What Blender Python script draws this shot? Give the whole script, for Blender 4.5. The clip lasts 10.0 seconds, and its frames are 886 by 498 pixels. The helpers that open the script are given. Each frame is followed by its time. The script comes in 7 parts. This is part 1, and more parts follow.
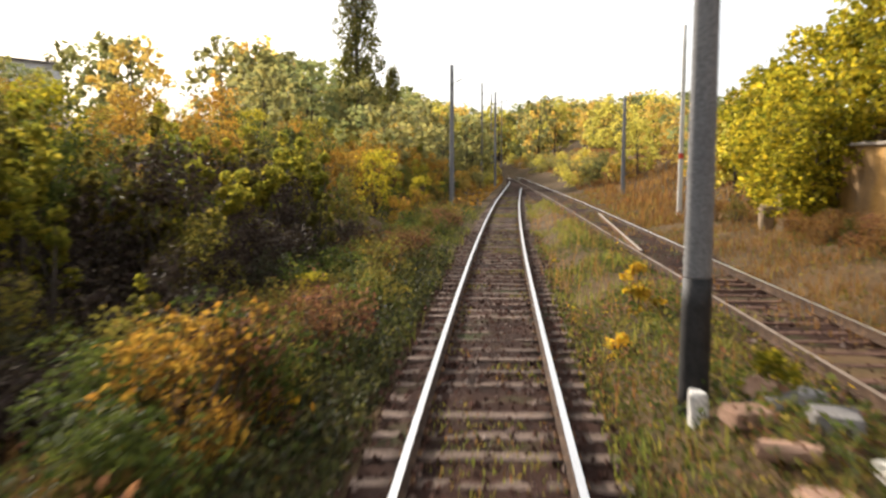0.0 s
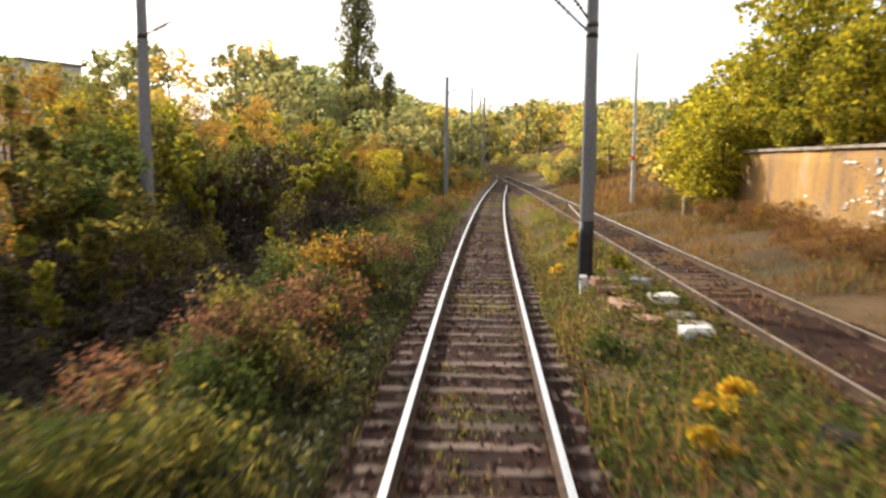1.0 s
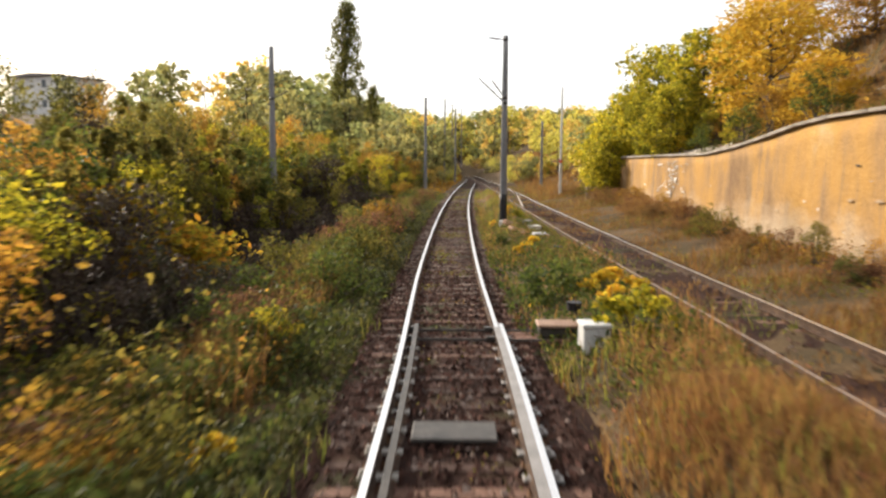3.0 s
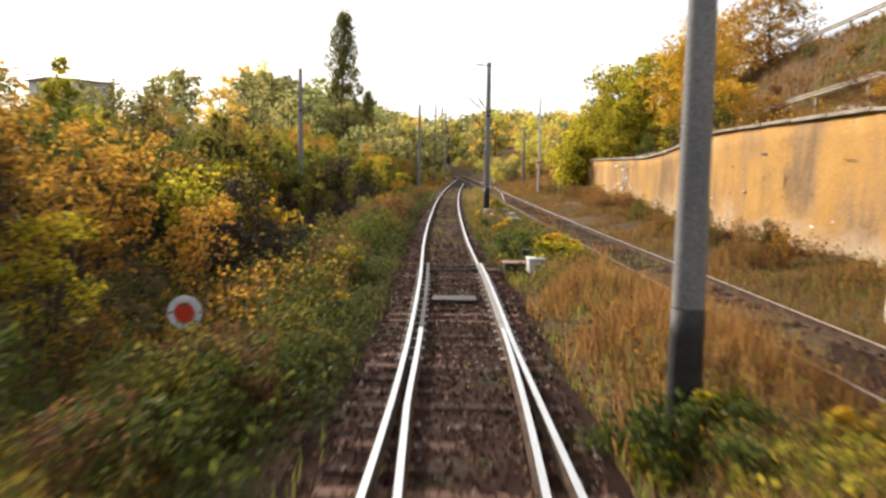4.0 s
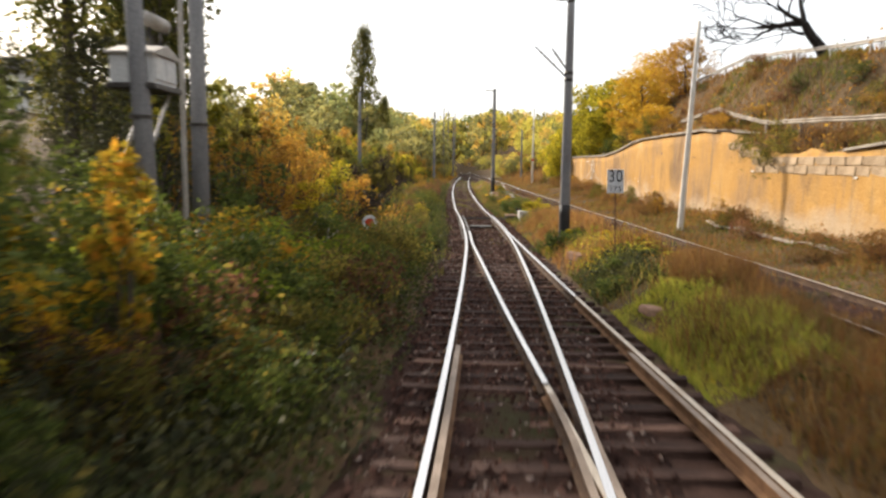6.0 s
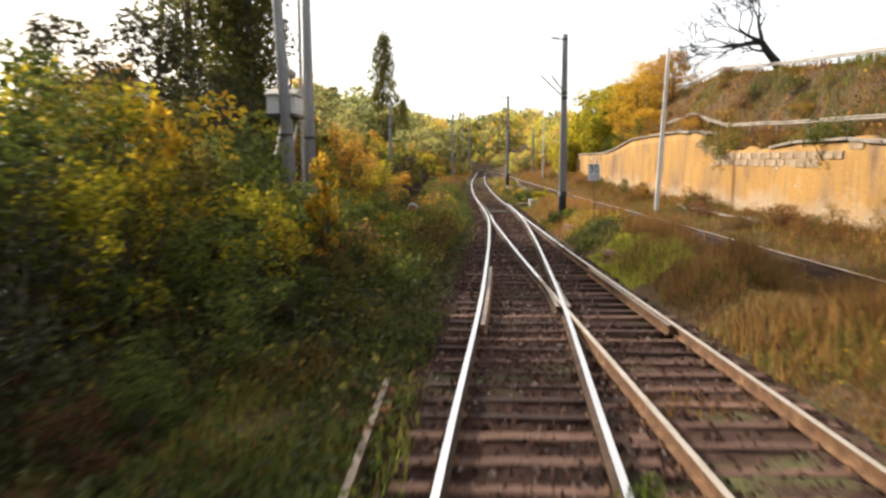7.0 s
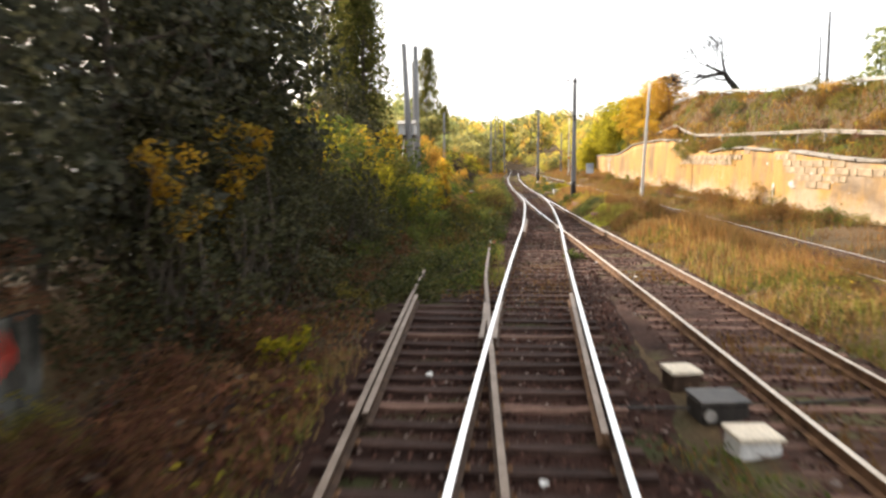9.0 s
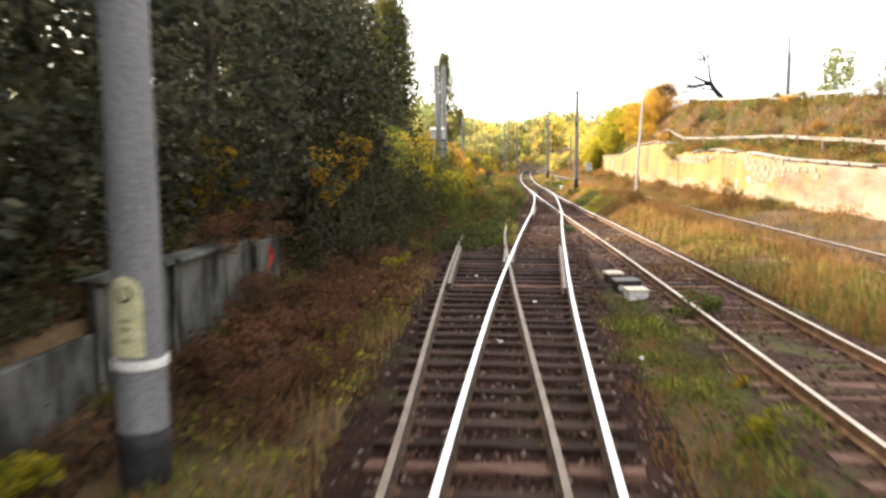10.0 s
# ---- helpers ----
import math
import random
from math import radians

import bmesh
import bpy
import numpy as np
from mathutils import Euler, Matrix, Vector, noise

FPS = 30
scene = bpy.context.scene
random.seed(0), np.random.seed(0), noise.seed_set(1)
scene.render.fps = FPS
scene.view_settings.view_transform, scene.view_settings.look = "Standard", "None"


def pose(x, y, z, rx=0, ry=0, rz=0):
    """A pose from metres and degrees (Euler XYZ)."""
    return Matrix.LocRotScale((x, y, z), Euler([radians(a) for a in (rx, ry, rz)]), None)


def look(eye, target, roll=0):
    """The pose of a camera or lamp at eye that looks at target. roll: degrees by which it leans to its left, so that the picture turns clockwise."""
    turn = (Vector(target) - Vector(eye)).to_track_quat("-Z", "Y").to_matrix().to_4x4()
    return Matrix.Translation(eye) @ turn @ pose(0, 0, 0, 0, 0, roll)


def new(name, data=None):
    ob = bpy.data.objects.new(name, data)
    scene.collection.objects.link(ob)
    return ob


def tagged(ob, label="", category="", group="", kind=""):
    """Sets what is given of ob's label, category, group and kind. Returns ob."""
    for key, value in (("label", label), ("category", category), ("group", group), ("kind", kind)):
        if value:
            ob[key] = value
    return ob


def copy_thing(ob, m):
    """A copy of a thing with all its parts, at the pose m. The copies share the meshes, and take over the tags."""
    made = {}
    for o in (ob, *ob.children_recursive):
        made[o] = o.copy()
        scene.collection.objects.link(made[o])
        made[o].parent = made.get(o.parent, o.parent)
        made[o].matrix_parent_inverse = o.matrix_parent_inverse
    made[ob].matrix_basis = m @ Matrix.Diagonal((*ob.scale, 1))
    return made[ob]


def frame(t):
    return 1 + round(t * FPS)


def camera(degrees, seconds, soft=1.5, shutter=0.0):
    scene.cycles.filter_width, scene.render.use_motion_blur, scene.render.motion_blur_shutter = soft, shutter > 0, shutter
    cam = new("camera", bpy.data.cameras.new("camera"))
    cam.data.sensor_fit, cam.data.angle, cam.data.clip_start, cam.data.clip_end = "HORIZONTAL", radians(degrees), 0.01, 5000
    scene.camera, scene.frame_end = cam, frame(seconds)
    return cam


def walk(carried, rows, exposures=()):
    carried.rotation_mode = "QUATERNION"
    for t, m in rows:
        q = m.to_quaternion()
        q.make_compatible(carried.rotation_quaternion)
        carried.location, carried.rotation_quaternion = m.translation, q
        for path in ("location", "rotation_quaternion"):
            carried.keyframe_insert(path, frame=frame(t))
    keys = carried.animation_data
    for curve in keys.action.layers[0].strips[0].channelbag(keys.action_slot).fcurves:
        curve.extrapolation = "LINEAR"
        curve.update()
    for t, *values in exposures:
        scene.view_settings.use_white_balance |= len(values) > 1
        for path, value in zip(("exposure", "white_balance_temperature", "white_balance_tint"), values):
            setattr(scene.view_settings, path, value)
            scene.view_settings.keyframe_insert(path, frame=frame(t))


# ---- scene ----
cam = camera(59.1, 10.0, soft=2.6, shutter=0.5)
PATH = [
    (0, (-0.236, -1.111, 2.612), (-0.367, 0.872, 2.389), -0.1),
    (0.5, (-0.297, -4.95, 2.603), (-0.415, -2.966, 2.38), -0.0),
    (1, (-0.272, -8.81, 2.628), (-0.371, -6.826, 2.402), 0.5),
    (1.5, (-0.197, -12.737, 2.661), (-0.278, -10.752, 2.435), 0.5),
    (2, (-0.132, -16.696, 2.699), (-0.196, -14.71, 2.473), 0.1),
    (2.5, (-0.099, -20.665, 2.717), (-0.146, -18.679, 2.493), 0.1),
    (4, (-0.356, -32.612, 2.671), (-0.356, -30.624, 2.453), 0.8),
    (4.5, (-0.626, -36.632, 2.632), (-0.612, -34.644, 2.415), 0.5),
    (5, (-0.961, -40.74, 2.632), (-0.947, -38.752, 2.413), 0.2),
    (5.5, (-1.319, -44.86, 2.636), (-1.308, -42.873, 2.413), 0.6),
    (6, (-1.651, -48.973, 2.577), (-1.652, -46.986, 2.353), 0.8),
    (7.5, (-2.473, -61.177, 2.633), (-2.532, -59.191, 2.403), -0.3),
    (8, (-2.698, -65.268, 2.659), (-2.778, -63.283, 2.429), -0.1),
    (8.5, (-2.931, -69.469, 2.649), (-3.028, -67.485, 2.419), -0.1),
    (9, (-3.098, -73.777, 2.676), (-3.217, -71.794, 2.448), -0.2),
    (9.5, (-3.199, -78.138, 2.669), (-3.337, -76.156, 2.441), 0.0),
    (10, (-3.268, -82.455, 2.666), (-3.419, -80.473, 2.438), -0.2),
]
walk(cam, [(t, look(eye, target, roll)) for t, eye, target, roll in PATH],
     exposures=[(0, 0.94), (1.5, 1.03), (2.5, 0.97), (4.5, 0.86), (5.5, 0.85), (6.5, 0.98), (7.5, 0.98), (8, 0.9), (8.5, 1.15), (9.0, 1.5), (9.5, 1.7), (10, 1.9)])

# ---------------------------------------------------------------- light
import functools

SUN_TO = Vector((-0.6, 0.68, 0.45)).normalized()
world = bpy.data.worlds.new("world")
scene.world = world
world.use_nodes = True
wn = world.node_tree
sky = wn.nodes.new("ShaderNodeTexSky")
sky.sky_type, sky.sun_disc = "NISHITA", False
sky.sun_elevation = math.asin(SUN_TO.z)
sky.sun_rotation = math.atan2(SUN_TO.x, SUN_TO.y)
sky.air_density, sky.dust_density, sky.ozone_density = 1.0, 4.0, 0.6
haze = wn.nodes.new("ShaderNodeMix")
haze.data_type = "RGBA"
haze.inputs["Factor"].default_value = 0.62
haze.inputs["B"].default_value = (10.0, 10.1, 10.3, 1)
wn.links.new(sky.outputs[0], haze.inputs["A"])
wn.links.new(haze.outputs["Result"], wn.nodes["Background"].inputs[0])
wn.nodes["Background"].inputs[1].default_value = 0.088
sun_data = bpy.data.lights.new("sun", "SUN")
sun_data.energy, sun_data.angle, sun_data.color = 5.0, radians(4), (1.0, 0.9, 0.78)
sun = new("sun", sun_data)
sun.matrix_world = look((0, 0, 60), Vector((0, 0, 60)) - SUN_TO)

# ---------------------------------------------------------------- materials


def mat_base(name, rough=0.85, metal=0.0):
    m = bpy.data.materials.new(name)
    m.use_nodes = True
    b = m.node_tree.nodes["Principled BSDF"]
    b.inputs["Roughness"].default_value = rough
    b.inputs["Metallic"].default_value = metal
    b.inputs["Specular IOR Level"].default_value = 0.08 if rough > 0.75 else 0.2 if rough > 0.45 else 0.5
    return m, m.node_tree, b


def ramp(nt, stops, fac):
    r = nt.nodes.new("ShaderNodeValToRGB")
    e = r.color_ramp.elements
    while len(e) < len(stops):
        e.new(0.5)
    for k, (p, c) in enumerate(stops):
        e[k].position, e[k].color = p, (*c, 1)
    nt.links.new(fac, r.inputs[0])
    return r.outputs[0]


def noise_tex(nt, scale, detail=6, rough=0.6, coords="Object", stretch=None):
    tc = nt.nodes.new("ShaderNodeTexCoord")
    n = nt.nodes.new("ShaderNodeTexNoise")
    n.inputs["Scale"].default_value, n.inputs["Detail"].default_value, n.inputs["Roughness"].default_value = scale, detail, rough
    if stretch:
        mp = nt.nodes.new("ShaderNodeMapping")
        mp.inputs["Scale"].default_value = stretch
        nt.links.new(tc.outputs[coords], mp.inputs[0])
        nt.links.new(mp.outputs[0], n.inputs["Vector"])
    else:
        nt.links.new(tc.outputs[coords], n.inputs["Vector"])
    return n.outputs["Fac"]


def mixc(nt, a, b, fac, blend="MIX"):
    n = nt.nodes.new("ShaderNodeMix")
    n.data_type, n.blend_type = "RGBA", blend
    for sock, v in ((n.inputs["Factor"], fac), (n.inputs["A"], a), (n.inputs["B"], b)):
        if isinstance(v, (int, float)):
            sock.default_value = v
        elif isinstance(v, tuple):
            sock.default_value = (*v, 1)
        else:
            nt.links.new(v, sock)
    return n.outputs["Result"]


def bump(nt, b, height, strength, dist=0.02):
    n = nt.nodes.new("ShaderNodeBump")
    n.inputs["Strength"].default_value, n.inputs["Distance"].default_value = strength, dist
    nt.links.new(height, n.inputs["Height"])
    nt.links.new(n.outputs[0], b.inputs["Normal"])


def surface(name, stops, scale=4.0, fine=40.0, rough=0.85, metal=0.0, relief=0.4, dist=0.01, stretch=None, per_object=0.0, tint=None):
    """Colour by a broad noise, darkened by a fine one, with fine relief."""
    m, nt, b = mat_base(name, rough, metal)
    col = ramp(nt, stops, noise_tex(nt, scale, stretch=stretch))
    f = noise_tex(nt, fine, 4)
    col = mixc(nt, col, ramp(nt, [(0.3, (0.62, 0.6, 0.58)), (0.7, (1.15, 1.12, 1.1))], f), 1.0, "MULTIPLY")
    if tint:
        c2, lo, hi, sc = tint
        col = mixc(nt, col, c2, ramp(nt, [(lo, (0, 0, 0)), (hi, (1, 1, 1))], noise_tex(nt, sc, 5)))
    if per_object:
        oi = nt.nodes.new("ShaderNodeObjectInfo")
        col = mixc(nt, col, ramp(nt, [(0, (1 - per_object,) * 3), (1, (1 + per_object,) * 3)], oi.outputs["Random"]), 1.0, "MULTIPLY")
    nt.links.new(col, b.inputs["Base Color"])
    bump(nt, b, f, relief, dist)
    return m


def leaf_material(name, cols, trans=0.6, rough=0.62):
    """Leaves: each leaf takes its colour by chance, whole boughs shift together."""
    m, nt, b = mat_base(name, rough)
    b.inputs["Specular IOR Level"].default_value = 0.07
    g = nt.nodes.new("ShaderNodeNewGeometry")
    n = len(cols)
    r1 = ramp(nt, [((k + 0.5) / n, c) for k, c in enumerate(cols)], g.outputs["Random Per Island"])
    oi = nt.nodes.new("ShaderNodeObjectInfo")
    patch = noise_tex(nt, 1.3, 3)
    r2 = ramp(nt, [(0.3, cols[0]), (0.7, cols[-1])], patch)
    col = mixc(nt, r1, r2, 0.4)
    shade = ramp(nt, [(0, (0.7, 0.72, 0.7)), (1, (1.25, 1.2, 1.15))], oi.outputs["Random"])
    col = mixc(nt, col, shade, 1.0, "MULTIPLY")
    nt.links.new(col, b.inputs["Base Color"])
    t = nt.nodes.new("ShaderNodeBsdfTranslucent")
    nt.links.new(mixc(nt, col, (1.28, 1.32, 1.0), 1.0, "MULTIPLY"), t.inputs[0])
    mx = nt.nodes.new("ShaderNodeMixShader")
    mx.inputs[0].default_value = trans
    nt.links.new(b.outputs[0], mx.inputs[1])
    nt.links.new(t.outputs[0], mx.inputs[2])
    nt.links.new(mx.outputs[0], nt.nodes["Material Output"].inputs[0])
    return m


L_GREEN = leaf_material("leaf_green", [(0.022, 0.038, 0.012), (0.05, 0.074, 0.02), (0.09, 0.115, 0.028), (0.15, 0.16, 0.038)], 0.4)
L_OLIVE = leaf_material("leaf_olive", [(0.03, 0.035, 0.014), (0.08, 0.085, 0.026), (0.155, 0.142, 0.036), (0.24, 0.175, 0.044)])
L_WALNUT = leaf_material("leaf_walnut", [(0.035, 0.055, 0.012), (0.13, 0.15, 0.022), (0.34, 0.30, 0.03), (0.52, 0.39, 0.035)])
L_SAPLING = leaf_material("leaf_sapling", [(0.06, 0.08, 0.018), (0.14, 0.16, 0.03), (0.26, 0.25, 0.04), (0.4, 0.31, 0.045)])
L_LIME = leaf_material("leaf_lime", [(0.04, 0.07, 0.014), (0.1, 0.15, 0.024), (0.18, 0.23, 0.03), (0.3, 0.3, 0.036)])
L_BRIGHT = leaf_material("leaf_sumac", [(0.05, 0.075, 0.014), (0.17, 0.19, 0.025), (0.36, 0.29, 0.03), (0.5, 0.22, 0.03)])
L_YELLOW = leaf_material("leaf_yellow", [(0.38, 0.19, 0.02), (0.52, 0.28, 0.025), (0.62, 0.38, 0.03), (0.42, 0.36, 0.045)])
L_GOLD = leaf_material("leaf_golden", [(0.3, 0.15, 0.02), (0.46, 0.23, 0.02), (0.56, 0.31, 0.03), (0.5, 0.36, 0.06)])
L_ORANGE = leaf_material("leaf_orange", [(0.07, 0.04, 0.018), (0.24, 0.115, 0.028), (0.4, 0.175, 0.032), (0.44, 0.26, 0.048)])
L_RUST = leaf_material("leaf_rust", [(0.04, 0.018, 0.017), (0.12, 0.046, 0.038), (0.24, 0.095, 0.07), (0.18, 0.11, 0.055)])
# L_DARK and L_SHADE: leaf greens darkened to carry shade in their colour.
L_DARK = leaf_material("leaf_shade_dark", [(0.014, 0.017, 0.011), (0.028, 0.032, 0.018), (0.045, 0.05, 0.026), (0.09, 0.08, 0.036)], 0.2)
L_SHADE = leaf_material("leaf_shade_green", [(0.022, 0.03, 0.015), (0.045, 0.056, 0.024), (0.08, 0.09, 0.036), (0.15, 0.13, 0.045)], 0.35)
# Belt leaves: tree shade and grey haze are put into this colour.
L_BELT = leaf_material("leaf_belt_shade_haze", [(0.017, 0.02, 0.018), (0.034, 0.038, 0.032), (0.062, 0.066, 0.052), (0.12, 0.112, 0.075)], 0.35)
# Purple-brown twig tone, deepened with the ditch's shade.
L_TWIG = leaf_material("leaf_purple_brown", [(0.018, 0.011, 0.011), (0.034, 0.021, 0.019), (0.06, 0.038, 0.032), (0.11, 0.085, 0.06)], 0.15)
L_CONIFER = leaf_material("leaf_poplar", [(0.03, 0.045, 0.016), (0.06, 0.07, 0.022), (0.12, 0.12, 0.035), (0.22, 0.18, 0.05)], 0.5)
L_DRY = leaf_material("dry_grass", [(0.12, 0.07, 0.032), (0.21, 0.125, 0.05), (0.3, 0.19, 0.075), (0.22, 0.095, 0.035)], 0.44)
# Far foliage: distance haze is put into these paler leaf colours.
F_GREEN = leaf_material("leaf_hazed_green", [(0.1, 0.13, 0.075), (0.16, 0.19, 0.09), (0.22, 0.23, 0.1), (0.3, 0.27, 0.11)], 0.6)
F_OLIVE = leaf_material("leaf_hazed_olive", [(0.12, 0.13, 0.075), (0.18, 0.185, 0.09), (0.25, 0.23, 0.1), (0.32, 0.26, 0.1)], 0.6)
F_ORANGE = leaf_material("leaf_hazed_orange", [(0.299, 0.207, 0.081), (0.46, 0.287, 0.081), (0.552, 0.345, 0.092), (0.575, 0.414, 0.115)], 0.6)
F_YELLOW = leaf_material("leaf_hazed_yellow", [(0.242, 0.242, 0.078), (0.396, 0.363, 0.089), (0.528, 0.44, 0.1), (0.605, 0.484, 0.111)], 0.6)
L_GRASS = leaf_material("green_grass", [(0.05, 0.075, 0.018), (0.10, 0.13, 0.025), (0.17, 0.18, 0.04), (0.25, 0.20, 0.06)], 0.45)
L_LUSH = leaf_material("lush_grass", [(0.13, 0.16, 0.03), (0.24, 0.27, 0.045), (0.36, 0.37, 0.06), (0.45, 0.38, 0.08)], 0.5)
L_STRAW = leaf_material("pale_straw", [(0.17, 0.11, 0.055), (0.28, 0.195, 0.10), (0.38, 0.28, 0.15), (0.33, 0.2, 0.095)], 0.45)
L_REDSTEM = leaf_material("red_brown_weed", [(0.12, 0.05, 0.025), (0.2, 0.09, 0.04), (0.28, 0.13, 0.05), (0.3, 0.18, 0.07)], 0.5)

M_BARK = surface("bark", [(0.3, (0.05, 0.04, 0.03)), (0.7, (0.12, 0.10, 0.08))], 6, 30, relief=0.8, dist=0.02, stretch=(1, 1, 0.2))
M_GROUND = surface("soil_and_dry_grass", [(0.25, (0.036, 0.036, 0.016)), (0.42, (0.07, 0.05, 0.026)), (0.58, (0.125, 0.08, 0.042)), (0.75, (0.06, 0.058, 0.022))], 0.35, 14, 0.95, relief=1.0, dist=0.05)
M_BALLAST = surface("ballast", [(0.3, (0.015, 0.008, 0.006)), (0.55, (0.042, 0.02, 0.014)), (0.75, (0.078, 0.04, 0.028))], 1.2, 24, 0.95, relief=1.0, dist=0.05, tint=((0.035, 0.038, 0.014), 0.54, 0.66, 0.6))
M_EARTH = surface("earthy_ballast", [(0.3, (0.036, 0.021, 0.016)), (0.55, (0.078, 0.044, 0.033)), (0.75, (0.13, 0.08, 0.06))], 1.2, 24, 0.95, relief=1.0, dist=0.05, tint=((0.09, 0.085, 0.035), 0.52, 0.64, 0.6))
M_SLEEPER = surface("sleeper_wood", [(0.3, (0.05, 0.028, 0.02)), (0.55, (0.135, 0.077, 0.056)), (0.75, (0.27, 0.175, 0.13))], 5, 45, 0.8, relief=0.7, stretch=(0.3, 2.5, 2.5), per_object=0.3)
# Dark bearer wood; its colour also carries the deep shade on the track.
M_DARKSLEEPER = surface("dark_shaded_bearer_wood", [(0.3, (0.019, 0.011, 0.009)), (0.55, (0.052, 0.03, 0.023)), (0.75, (0.125, 0.08, 0.06))], 5, 45, 0.8, relief=0.7, stretch=(0.3, 2.5, 2.5), per_object=0.35)
M_STEEL = surface("worn_rail_top", [(0.3, (0.72, 0.72, 0.72)), (0.7, (0.85, 0.84, 0.82))], 1.5, 60, 0.34, 1.0, 0.05, stretch=(6, 0.3, 1))
M_DULLTOP = surface("tarnished_rail_top", [(0.3, (0.42, 0.34, 0.25)), (0.7, (0.62, 0.55, 0.45))], 2, 40, 0.45, 0.7, 0.1)
M_DARKRUST = surface("dark_rusty_steel", [(0.3, (0.035, 0.024, 0.018)), (0.55, (0.08, 0.052, 0.036)), (0.75, (0.14, 0.09, 0.06))], 5, 60, 0.8, 0.15, 0.4)
M_PALESLEEPER = surface("bleached_sleeper_wood", [(0.3, (0.06, 0.045, 0.034)), (0.55, (0.14, 0.10, 0.08)), (0.75, (0.36, 0.28, 0.235))], 5, 45, 0.85, relief=0.7, stretch=(0.3, 2.5, 2.5), per_object=0.3)


def rail_shadow_stains(m):
    """Dark bands beside the rails: rail shadow in the colour, with grease and rust."""
    nt = m.node_tree
    b = nt.nodes["Principled BSDF"]
    old = b.inputs["Base Color"].links[0].from_socket
    tc = nt.nodes.new("ShaderNodeTexCoord")
    sep = nt.nodes.new("ShaderNodeSeparateXYZ")
    nt.links.new(tc.outputs["Object"], sep.inputs[0])
    last = sep.outputs["X"]
    for op, v in (("ABSOLUTE", 0.0), ("SUBTRACT", 0.75), ("ABSOLUTE", 0.0)):
        n = nt.nodes.new("ShaderNodeMath")
        n.operation = op
        n.inputs[1].default_value = v
        nt.links.new(last, n.inputs[0])
        last = n.outputs[0]
    add = nt.nodes.new("ShaderNodeMath")
    add.operation = "MULTIPLY_ADD"
    add.inputs[1].default_value = 0.25
    nt.links.new(noise_tex(nt, 9, 3), add.inputs[0])
    nt.links.new(last, add.inputs[2])
    fac = ramp(nt, [(0.2, (0.85, 0.85, 0.85)), (0.34, (0, 0, 0))], add.outputs[0])
    nt.links.new(mixc(nt, old, (0.022, 0.015, 0.012), fac), b.inputs["Base Color"])


rail_shadow_stains(M_PALESLEEPER)
M_OLDTOP = surface("old_rail_top", [(0.3, (0.16, 0.12, 0.09)), (0.7, (0.3, 0.24, 0.19))], 2, 40, 0.6, 0.4, 0.15)
M_RUST = surface("rusty_steel", [(0.3, (0.08, 0.045, 0.026)), (0.55, (0.17, 0.095, 0.052)), (0.75, (0.28, 0.175, 0.10))], 5, 60, 0.8, 0.15, 0.4)
M_DARKSTEEL = surface("oily_dark_steel", [(0.3, (0.03, 0.028, 0.026)), (0.7, (0.09, 0.08, 0.07))], 6, 50, 0.5, 0.4, 0.3)
M_CONCRETE = surface("weathered_concrete", [(0.3, (0.17, 0.16, 0.15)), (0.6, (0.26, 0.25, 0.24)), (0.8, (0.36, 0.35, 0.33))], 2, 35, 0.9, relief=0.5, per_object=0.12)
M_POLE = surface("grey_pole_concrete", [(0.3, (0.15, 0.15, 0.155)), (0.6, (0.22, 0.22, 0.22)), (0.8, (0.30, 0.295, 0.285))], 1.6, 30, 0.8, relief=0.35, stretch=(2, 2, 0.3))
M_POLEPALE = surface("pale_pole_paint", [(0.3, (0.55, 0.53, 0.48)), (0.7, (0.7, 0.68, 0.62))], 2, 30, 0.7, relief=0.2)
M_TAR = surface("black_tar_paint", [(0.3, (0.012, 0.012, 0.013)), (0.7, (0.035, 0.033, 0.032))], 5, 30, 0.6, relief=0.5)


